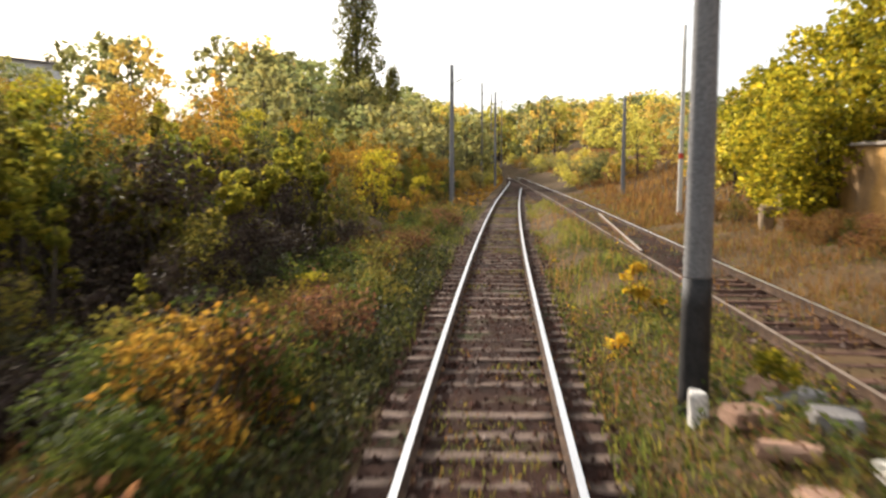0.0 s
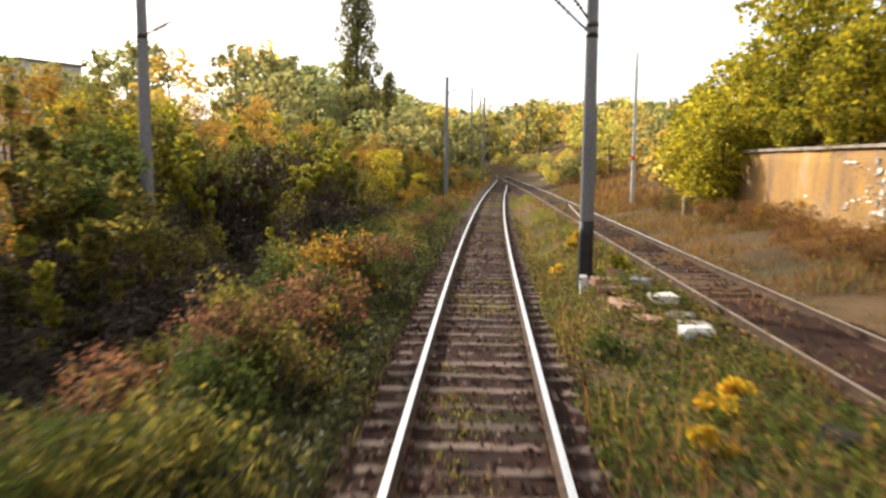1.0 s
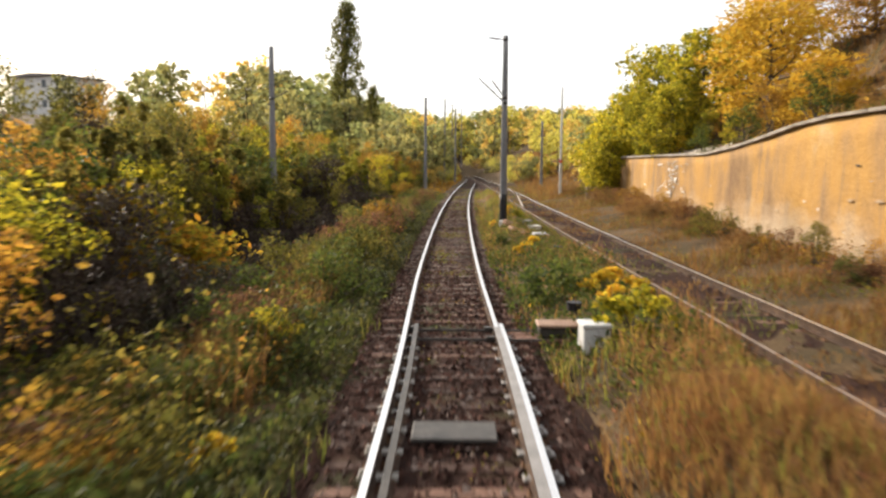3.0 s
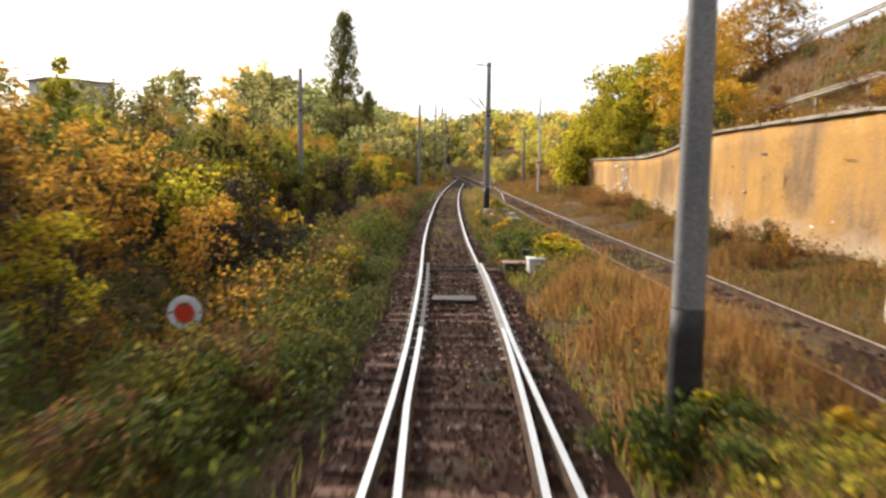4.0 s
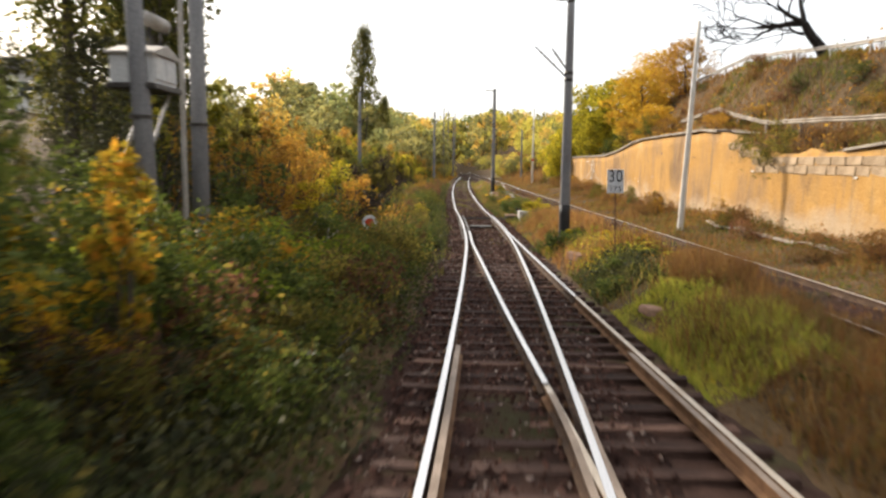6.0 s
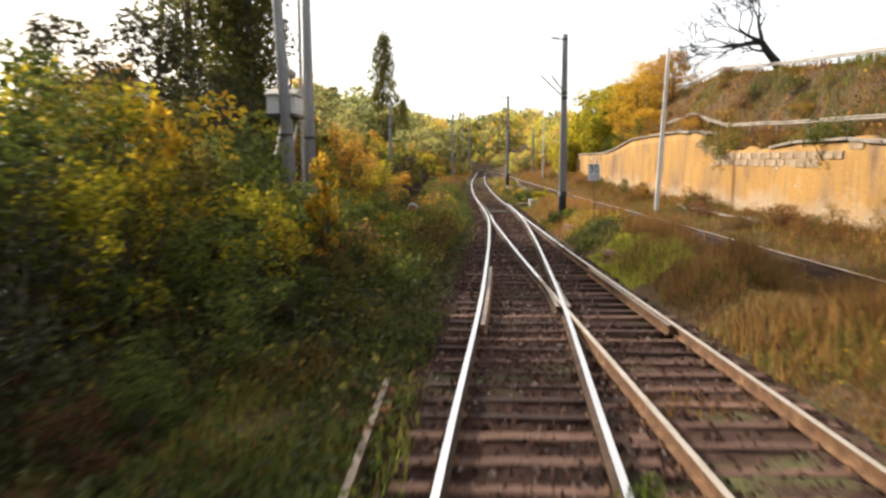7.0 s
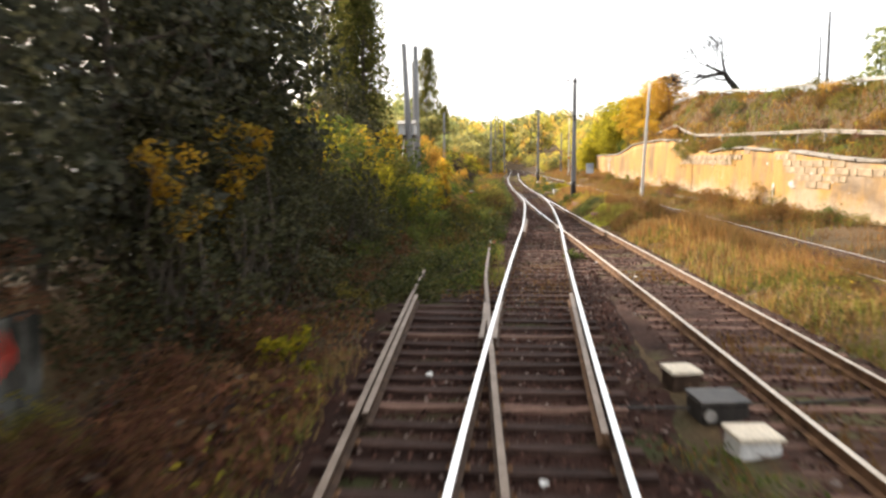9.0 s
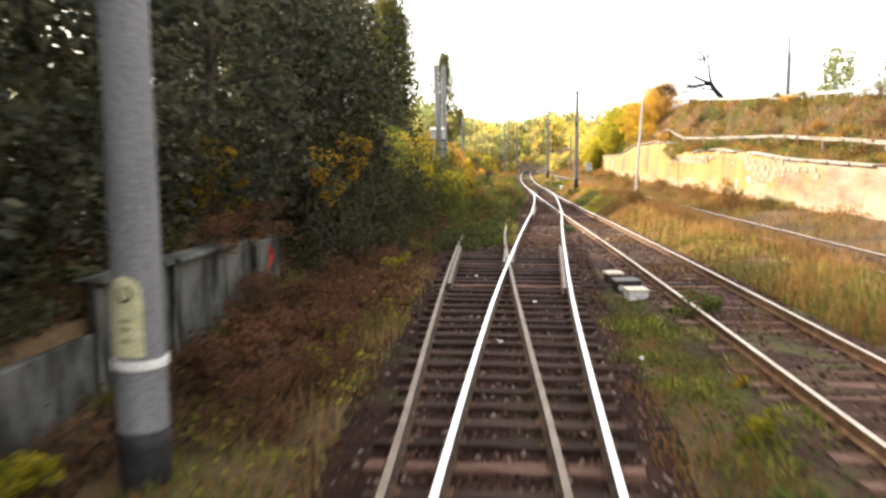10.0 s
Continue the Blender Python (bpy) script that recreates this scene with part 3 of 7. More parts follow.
def sleeper(parent, x, y, z, length, rng, tilt=0.0, pale=False):
    key = (round(length * 5) / 5, rng.randrange(4), int(pale))
    if key not in SLEEPERS:
        SLEEPERS[key] = sleeper_mesh(key[0], int(key[0] * 10) * 7 + key[1], (M_SLEEPER, M_PALESLEEPER, M_DARKSLEEPER)[int(pale)], 0.205)
    return part("sleeper", SLEEPERS[key], None, parent, at=pose(x, y, z - 0.085 + rng.uniform(-0.012, 0.008), rng.uniform(-1, 1), rng.uniform(-0.6, 0.6), tilt + rng.uniform(-1.2, 1.2)))


def fastenings(xs_by_y, z, slot_mats, parent):
    """Base plates with spikes where each rail crosses a sleeper."""
    g = Geo()
    for y, xs in xs_by_y:
        for x in xs:
            a, b = 0.11, 0.065
            g.add([(x - a, y - b, z - 0.17), (x + a, y - b, z - 0.17), (x + a, y + b, z - 0.17), (x - a, y + b, z - 0.17),
                   (x - a, y - b, z - 0.15), (x + a, y - b, z - 0.15), (x + a, y + b, z - 0.15), (x - a, y + b, z - 0.15)],
                  [(4, 5, 6, 7), (0, 1, 5, 4), (1, 2, 6, 5), (2, 3, 7, 6), (3, 0, 4, 7)])
            for s in (-1, 1):
                px, q = x + s * 0.085, 0.022
                g.add([(px - q, y - q, z - 0.15), (px + q, y - q, z - 0.15), (px + q, y + q, z - 0.15), (px - q, y + q, z - 0.15), (px, y, z - 0.105)],
                      [(0, 1, 4), (1, 2, 4), (2, 3, 4), (3, 0, 4)])
    return tagged(part("fastening", g, slot_mats, parent, "rusty base plates and spikes"), kind="stuff")


def xm(s):
    return lambda y: float(main_x(y)) + s * HALF


def xs3(s):
    return lambda y: max(float(siding_x(y)) + s * HALF, float(main_x(y)) + s * HALF + 0.085)


def xs4(s):
    return lambda y: min(float(spur_x(y)) + s * HALF, float(main_x(y)) + s * HALF - 0.085) if y < -66 else float(spur_x(y)) + s * HALF


def blade_x(y):
    return max(float(siding_x(y)) - HALF, float(main_x(y)) - HALF + 0.17)


M_DULLSTEEL = surface("dull_blade_steel", [(0.3, (0.2, 0.19, 0.18)), (0.7, (0.34, 0.32, 0.3))], 3, 50, 0.5, 0.5, 0.1)
BLADE_SECTION = [(x * (1.5 if z > -0.06 else 1.0), z) for x, z in RAIL_SECTION]


def build_tracks():
    rng = random.Random(5)
    main = thing("railway_track", (0, 0, 0), "running line with shiny worn rails on weathered wooden sleepers", "railway track", "railway tracks")
    part("rail", rail_geo(xm(-1), -130, 170), [M_DARKRUST, M_STEEL], main, "bright worn steel rail")
    part("rail", rail_geo(xm(1), -130, -20), [M_DARKRUST, M_STEEL], main, "bright worn steel rail")
    part("switch_blade", rail_geo(xm(1), -20, -11.9, section=BLADE_SECTION), [M_DARKRUST, M_DULLSTEEL], main, "dull grey switch blade lying against the stock rail")
    part("rail", rail_geo(xm(1), -11.9, 170), [M_DARKRUST, M_STEEL], main, "bright worn steel rail")
    siding = thing("railway_track", (0, 0, 0), "siding with rusty brown rails diverging at a switch", "railway track", "railway tracks")
    part("rail", rail_geo(xs3(-1), -130, -40.1, -0.004), [M_RUST, M_DULLTOP], siding, "rail with dull tarnished top")
    part("rail", rail_geo(xs3(1), -130, -34, -0.004), [M_RUST, M_DULLTOP], siding, "rail with dull tarnished top")
    part("closure_rail", rail_geo(blade_x, -40, -20, -0.004), [M_DARKRUST, M_STEEL], siding, "bright worn rail leading to the switch blade")
    part("switch_blade", rail_geo(blade_x, -20, -11.6, -0.012), [M_DARKRUST, M_DARKSTEEL], siding, "dark oily switch blade standing open")
    part("stock_rail", rail_geo(xs3(1), -33.9, -11.6, -0.004), [M_DARKRUST, M_STEEL], siding, "bright worn stock rail")
    spur = thing("railway_track", (0, 0, 0), "short disused spur with rusty rails running into grass", "railway track", "railway tracks")
    part("rail", rail_geo(xs4(-1), -130, -54.9, -0.006), [M_DARKRUST, M_OLDTOP], spur, "rusty disused rail")
    part("rail", rail_geo(xs4(1), -130, -48, -0.006), [M_DARKRUST, M_OLDTOP], spur, "rusty disused rail")
    side = thing("railway_track", (0, 0, 0), "overgrown parallel track with dark rotten sleepers", "railway track", "railway tracks")
    part("rail", rail_geo(lambda y: float(right_x(y)) - HALF, -130, 116, RIGHT_Z), [M_DARKRUST, M_OLDTOP], side, "brown rail sunk in weeds")
    part("rail", rail_geo(lambda y: float(right_x(y)) + HALF, -130, 116, RIGHT_Z), [M_DARKRUST, M_STEEL], side, "rail with a light worn top")
    part("closure_rail", rail_geo(lambda y: 3.78 + (y - 20.5) * 0.056, 20.5, 36, RIGHT_Z + 0.003), [M_RUST, M_DULLTOP], side, "thin diagonal rail crossing between the two rails")
    # guard and wing rails at the two crossings
    for host, f, y0, y1 in ((main, lambda y: xm(1)(y) - 0.115, -66.3, -58.2), (spur, lambda y: xs4(-1)(y) + 0.105, -65.8, -58.5),
                            (main, lambda y: xm(-1)(y) + 0.115, -45, -38.2), (siding, lambda y: xs3(1)(y) - 0.115, -45, -38.5)):
        part("guard_rail", rail_geo(f, y0, y1, 0.008), [M_DARKRUST, M_OLDTOP] if host is spur else [M_RUST, M_OLDTOP], host, "short rusty check rail")
    for host, cx, cy, s in ((main, -0.33, -42.8, 1), (main, -3.1, -61.6, -1)):
        for q in (-1, 1):
            part("wing_rail", rail_geo(lambda y, q=q: cx + q * (0.085 + 0.02 * abs(y - cy) + 0.05 * max(0, abs(y - cy - 0.8) - 1.3)) + (main_x(y) - main_x(cy)) * 0.5, cy - 0.6, cy + 2.4, -0.003), [M_DARKRUST, M_OLDTOP], host, "splayed wing rail of the crossing")
    # sleepers and bearers
    rows = {"main": [], "siding": [], "spur": [], "side": []}
    y = 60.0
    while y > -92:
        c = float(main_x(y))
        tilt = math.degrees(math.atan2(-(float(main_x(y + 0.5)) - float(main_x(y - 0.5))), 1))
        lo, hi = c - 1.25, c + 1.25
        if -47 < y < -10.5:
            hi = max(hi, xs3(1)(y) + 0.4)
        if y < -56:
            lo, hi = min(lo, xs4(-1)(y) - 0.24), c + 1.02
        sleeper(main, (lo + hi) / 2, y, -0.155, hi - lo, rng, tilt * 0.5, 1 if y > -9 else 2 if (-49 < y < -11 or y < -56) and rng.random() < 0.78 else 0)
        rows["main"].append((y, (c - HALF, c + HALF)))
        if -47 < y < -12.5:
            rows["siding"].append((y, (xs3(-1)(y), xs3(1)(y))))
        if y < -56:
            rows["spur"].append((y, (xs4(-1)(y), xs4(1)(y))))
        y -= 0.62 + rng.uniform(-0.03, 0.03)
    y = -47.2
    while y > -92:
        sleeper(siding, float(siding_x(y)), y, -0.165, 2.5, rng)
        rows["siding"].append((y, (xs3(-1)(y), xs3(1)(y))))
        y -= 0.64 + rng.uniform(-0.05, 0.05)
    y = 45.0
    while y > -75:
        sleeper(side, float(right_x(y)) + rng.uniform(-0.06, 0.06), y, RIGHT_Z - 0.165, 2.5, rng)
        rows["side"].append((y, (float(right_x(y)) - HALF, float(right_x(y)) + HALF)))
        y -= 0.66 + rng.uniform(-0.06, 0.06)
    for key, host, z in (("main", main, 0), ("siding", siding, 0), ("spur", spur, -0.002), ("side", side, RIGHT_Z)):
        fastenings(rows[key], z, M_RUST, host)
    # slide chairs and rods of the switch
    y = -12.2
    while y > -22:
        for s in (-1, 1):
            g = Geo()
            x = xm(s)(y) + 0.05
            g.box(x - 0.17, y - 0.06, -0.165, x + 0.2, y + 0.06, -0.135, 0, 0.004)
            g.box(x + (0.10 if s > 0 else -0.16), y - 0.03, -0.14, x + (0.16 if s > 0 else -0.10), y + 0.03, -0.09, 0, 0.004)
            part("slide_chair", g, M_GALV if s < 0 else M_DULLSTEEL, siding, "greased slide chair under a switch blade")
        y -= 0.62
    for yy in (-11.75, -12.45):
        g = Geo()
        g.tube([(xm(-1)(yy) - 0.1, yy, -0.09), (xm(1)(yy) + 0.75, yy, -0.09)], [0.022, 0.022], 8)
        g.box(xm(-1)(yy) + 0.06, yy - 0.05, -0.12, xm(-1)(yy) + 0.2, yy + 0.05, -0.03, 0, 0.01)
        g.box(xm(1)(yy) - 0.2, yy - 0.05, -0.12, xm(1)(yy) - 0.06, yy + 0.05, -0.03, 0, 0.01)
        part("stretcher_rod", g, M_DARKSTEEL, siding, "dark stretcher rod with clamps")
    g = Geo()
    g.box(xm(-1)(-16.7) + 0.32, -17.0, -0.12, xm(1)(-16.7) - 0.3, -16.45, -0.07, 0, 0.01)
    part("cover_plate", g, M_DARKSTEEL, siding, "dark steel cover plate between the rails")


build_tracks()


def build_stones():
    """Loose ballast between the sleepers."""
    rng = np.random.default_rng(3)
    spots = []
    for cx, y0, y1, z, n, half in ((main_x, -88, -60, -0.208, 6500, 1.45), (main_x, -60, -48, -0.168, 2700, 1.45), (main_x, -48, -28, -0.168, 5500, 1.45), (main_x, -28, -4, -0.153, 8500, 1.4), (main_x, -4, 30, -0.158, 5000, 1.4), (siding_x, -88, -44, -0.17, 6000, 1.3), (spur_x, -88, -60, -0.215, 3500, 1.3), (right_x, -60, 30, RIGHT_Z - 0.115, 3000, 1.2)):
        ys = rng.uniform(y0, y1, n)
        xs = np.array([float(cx(v)) for v in ys]) + rng.uniform(-half, half, n)
        spots.append(np.c_[xs, ys, np.full(n, z)])
    edge = []
    for k in range(7000):
        y = float(rng.uniform(-88, 30))
        if k % 2:
            x = max(float(main_x(y)) + (1.75 if y < -12 else 1.35), float(siding_x(y)) + 1.6 if y < -12 else -9) + rng.normal(0, 0.2)
        else:
            x = min(float(main_x(y)) - (1.75 if y < -12 else 1.35), float(spur_x(y)) - 1.6 if y < -56 else 9) + rng.normal(0, 0.2)
        edge.append((x, y, ground_z(x, y) + 0.012))
    spots.append(np.array(edge))
    p = np.concatenate(spots)
    n = len(p)
    r = rng.uniform(0.016, 0.042, n)
    base = np.array([(1, 0, -0.45), (0, 1, -0.45), (-1, 0, -0.45), (0, -1, -0.45), (0, 0, 0.8)], float)
    v = p[:, None, :] + base[None] * r[:, None, None] * rng.uniform(0.6, 1.4, (n, 5, 3)) + rng.normal(0, 0.2, (n, 5, 3)) * r[:, None, None]
    f = np.array([(0, 1, 4), (1, 2, 4), (2, 3, 4), (3, 0, 4)])
    faces = (f[None] + 5 * np.arange(n)[:, None, None]).reshape(-1, 3)
    g = Geo()
    g.v, g.f, g.m = v.reshape(-1, 3).tolist(), faces.tolist(), [0] * len(faces)
    m, nt, b = mat_base("loose_stone", 0.95)
    ge = nt.nodes.new("ShaderNodeNewGeometry")
    nt.links.new(ramp(nt, [(0.0, (0.018, 0.009, 0.007)), (0.45, (0.058, 0.029, 0.021)), (0.85, (0.12, 0.06, 0.044)), (0.985, (0.24, 0.185, 0.155))], ge.outputs["Random Per Island"]), b.inputs["Base Color"])
    solid("ballast_stones", g, m, "loose reddish-brown ballast stones between the sleepers", "gravel", kind="stuff")


build_stones()
# ---------------------------------------------------------------- retaining wall on the bank


def build_wall():
    wall = thing("retaining_wall", (0, 0, 0), "ochre plastered retaining wall with stains, cracks and broken top", "wall", kind="structure")
    g = Geo()
    ys = np.arange(-110, WALL_END + 0.01, 0.5)
    verts, faces = [], []
    zs = np.linspace(0, 1, 9)
    for y in ys:
        w, t = float(wall_x(y)), float(wall_top(y)) + 0.05 * noise.noise((0, y * 1.3, 0)) * (1 if y < -15 else 0.2)
        if -34 < y < -18:
            t += 0.22 * noise.noise((3, y * 0.9, 0))
        for q in zs:
            z = -0.3 + (t + 0.3) * q
            verts.append((w + 0.03 * z + 0.035 * noise.noise((y * 0.8, z * 0.8, 1)), y, z))
        verts.append((w + 0.5, y, t))
        verts.append((w + 0.55, y, -0.3))
    n = len(zs) + 2
    for a in range(len(ys) - 1):
        for b in range(n - 1):
            faces.append((a * n + b, (a + 1) * n + b, (a + 1) * n + b + 1, a * n + b + 1))
    faces.append(tuple(range(n)))
    last = (len(ys) - 1) * n
    faces.append(tuple(last + k for k in range(n - 1, -1, -1)))
    g.add(verts, faces)
    part("plaster_face", g, M_WALL, wall, smooth=True)
    # coping slabs
    y = WALL_END - 0.2
    rng = random.Random(4)
    while y > -70:
        ln = 2.0 + rng.uniform(-0.1, 0.1)
        mid = y - ln / 2
        skip = -27 < mid < -15.5 or (mid < -34 and rng.random() < 0.15)
        if not skip:
            t0, t1 = float(wall_top(y)), float(wall_top(y - ln))
            w = float(wall_x(mid))
            c = Geo()
            c.box(-0.12, -ln / 2 + 0.012, -0.05, 0.5, ln / 2 - 0.012, 0.05, 0, 0.015)
            c.jitter(0.012, int(y * 10) + 999)
            part("coping_slab", c, M_COPE, wall, "grey concrete coping slab", at=pose(w + 0.1, mid, (t0 + t1) / 2 + 0.05, math.degrees(math.atan2(t0 - t1, ln)), 0, 0))
        y -= ln
    # bare stone courses in the broken stretch
    for row in range(9):
        z = 1.0 + row * 0.29
        y = -17.0 - rng.uniform(0, 0.6)
        while y > -47:
            ln = rng.uniform(0.5, 1.25)
            mid = y - ln / 2
            t = float(wall_top(mid))
            open_to = t - 0.15 - 1.3 * max(0.0, noise.noise((mid * 0.16, 4.0, 1.0)) + 0.35)
            if open_to < z < t - 0.16:
                c = Geo()
                c.box(0.0, -ln / 2 + 0.008, -0.138, 0.2, ln / 2 - 0.008, 0.138, 0, 0.02)
                c.jitter(0.014, int(-mid * 50) + row)
                part("stone", c, M_STONE, wall, at=pose(float(wall_x(mid)) + 0.03 * z - 0.03 + rng.uniform(-0.012, 0.012), mid, z, rng.uniform(-0.8, 0.8)))
            y -= ln
    # flaked white patches and dark cracks
    flakes = [(-36.5, 1.2, 1.2, 0.25, M_WHITE), (-9.6, 2.3, 0.75, 0.09, M_TAR), (-8.0, 3.1, 0.10, 0.7, M_TAR), (-5.5, 2.7, 0.07, 0.5, M_TAR), (-13, 2.9, 0.06, 0.9, M_TAR), (-38.6, 1.5, 0.4, 1.0, M_GALV), (-11.5, 1.1, 0.12, 0.3, M_WHITE)]
    for q in range(58):
        flakes.append((10.7 + rng.gauss(0, 0.3), 1.2 + 1.6 * q / 57 + rng.gauss(0, 0.07), rng.uniform(0.06, 0.24), rng.uniform(0.12, 0.45), rng.choice((M_COPE, M_COPE, M_WHITE))))
    for q in range(48):
        arm = rng.choice((-1, 1))
        reach = rng.uniform(0.4, 2.4)
        flakes.append((10.7 + arm * reach, 2.2 - 0.35 * reach * rng.choice((-0.6, 1, 1)) + rng.gauss(0, 0.1), rng.uniform(0.04, 0.12), rng.uniform(0.12, 0.55), rng.choice((M_COPE, M_COPE, M_WHITE))))
    for q in range(30):
        flakes.append((rng.uniform(-45, 18), rng.uniform(0.8, 2.6), rng.uniform(0.03, 0.12), rng.uniform(0.1, 0.5), rng.choice((M_COPE, M_STONE, M_WHITE))))
    for k, (y, z, h, wd, m) in enumerate(flakes):
        c = Geo()
        r = random.Random(k)
        w = float(wall_x(y))
        pts, fc = [(w + 0.03 * z - 0.05, y, z)], []
        for s in range(14):
            a = 2 * math.pi * s / 14
            q = r.uniform(0.35, 1.0)
            zz = z + math.sin(a) * h / 2 * q
            yy = y + math.cos(a) * wd / 2 * q
            pts.append((w + 0.03 * zz - 0.036, yy, zz))
            fc.append((0, 1 + s, 1 + (s + 1) % 14))
        c.add(pts, fc)
        part("flaked_patch", c, m, wall, "flaked patch in the plaster")


build_wall()


def build_apron():
    """Sloping concrete apron between the coping and the terrace rail."""
    g = Geo()
    ys = np.arange(-17.0, 15.0, 0.5)
    verts, faces = [], []
    for y in ys:
        w = float(wall_x(y))
        for d in (0.5, 0.9, 1.3, 1.6):
            e = d + 0.08 * noise.noise((y * 0.6, d, 2.0))
            verts.append((w + e, y, max(ground_z(w + e, y), float(wall_top(y))) + 0.05))
    for a in range(len(ys) - 1):
        for b in range(3):
            faces.append((a * 4 + b, a * 4 + b + 1, a * 4 + b + 5, a * 4 + b + 4))
    g.add(verts, faces)
    solid("apron", g, M_COPE, "pale sloping concrete apron above the coping", "trim", kind="structure", smooth=True)


build_apron()


# Run-off stains, plus the trees' shade put into the colour, darken this concrete.
M_STAINED = surface("stained_shaded_concrete", [(0.32, (0.014, 0.015, 0.012)), (0.5, (0.042, 0.041, 0.034)), (0.68, (0.1, 0.097, 0.083))], 1.6, 25, 0.95, relief=0.6, stretch=(1.5, 1.5, 0.4), per_object=0.2)


def stain_runs(m):
    """Pale streaks below ragged dark run-off on each panel."""
    nt = m.node_tree
    b = nt.nodes["Principled BSDF"]
    old = b.inputs["Base Color"].links[0].from_socket
    fac = ramp(nt, [(0.46, (0, 0, 0)), (0.6, (0.8, 0.8, 0.8))], noise_tex(nt, 1.3, 6, 0.65, coords="Object", stretch=(1, 1.3, 0.5)))
    nt.links.new(mixc(nt, old, (0.13, 0.128, 0.112), fac), b.inputs["Base Color"])


stain_runs(M_STAINED)


def build_low_wall():
    wall = thing("concrete_panel_wall", (0, 0, 0), "low stained concrete panel wall holding back earth under the trees", "wall", kind="structure")
    rows = [(-86.4 + 2.2 * k, 0.62 + 0.1 * math.sin(k * 2.3), 0.0) for k in range(6)] + [(-73.2, 1.14, 0.02), (-71.0, 1.12, 0.04)] + [(-68.7, 1.08, -0.03), (-66.9, 0.98, -0.01)]
    for k, (y, top, out) in enumerate(rows):
        ln = 2.16 if y < -69 else 1.75
        c = Geo()
        c.box(-0.07, 0.0, -0.7, 0.07, ln, top, 0, 0.02)
        c.jitter(0.014, k)
        x = -8.38 + out
        panel = part("wall_panel", c, M_STAINED, wall, "grey panel with dark run-off stains", at=pose(x, y, 0.0, 0, math.sin(k * 3) * 1.5, 0))
        c = Geo()
        c.box(0.06, -0.1, -0.7, 0.12, 0.12, top - 0.05, 0, 0.02)
        c.jitter(0.012, k + 50)
        part("pilaster", c, M_STAINED, panel)
        if y > -74 and y < -69:
            c = Geo()
            c.box(-0.2, -0.02, top - 0.02, 0.19, ln + 0.02, top + 0.07, 0, 0.025)
            c.jitter(0.018, k + 90)
            part("capping", c, M_STAINED, panel, "weathered concrete capping")
    g = Geo()
    for q in range(5):
        g.tube([(-8.302, -66.2 + 0.10 * q, 0.95 - 0.02 * q), (-8.298, -65.95 + 0.07 * q, 0.6), (-8.302, -66.15 + 0.12 * q, 0.25 + 0.05 * q)], [0.008, 0.014, 0.008], 5)
    part("paint_scrawl", g, M_RED, wall, "red paint scrawl")


build_low_wall()


def guard_rail(name, xf, zf, y0, y1, label, mat):
    t = thing(name, (0, 0, 0), label, "guard rail", "roadside guard rails")
    sec = [(0, 0.0), (-0.04, -0.04), (0, -0.09), (-0.04, -0.14), (0, -0.18), (0.02, -0.18), (-0.02, -0.14), (0.02, -0.09), (-0.02, -0.04), (0.02, 0)]
    g = Geo()
    ys = np.linspace(y0, y1, int(abs(y1 - y0) / 1.0))
    verts, faces = [], []
    for y in ys:
        for a, b in sec:
            verts.append((float(xf(y)) + a, y, float(zf(y)) + b + 0.05 * noise.noise((y * 0.4, 1, 2))))
    n = len(sec)
    for a in range(len(ys) - 1):
        for s in range(n):
            faces.append((a * n + s, (a + 1) * n + s, (a + 1) * n + (s + 1) % n, a * n + (s + 1) % n))
    g.add(verts, faces)
    part("beam", g, mat, t)
    y = y0 + 0.5
    while y < y1:
        x = float(xf(y)) + 0.08
        p = Geo()
        zg = ground_z(x, y) - 0.2
        p.box(x - 0.05, y - 0.05, zg, x + 0.05, y + 0.05, float(zf(y)) - 0.03, 0, 0.01)
        part("post", p, mat, t)
        y += 3.0
    return t


guard_rail("guard_rail", lambda y: wall_x(y) + 1.75, rail_top, -80, -3, "bent pale guard rail on posts along the bank terrace", M_COPE)
guard_rail("guard_rail", lambda y: wall_x(y) + 4.7, lambda y: ridge(y) + 0.4, -100, 2, "pale guard rail at the road edge on the hilltop", M_GALV)

# ---------------------------------------------------------------- poles


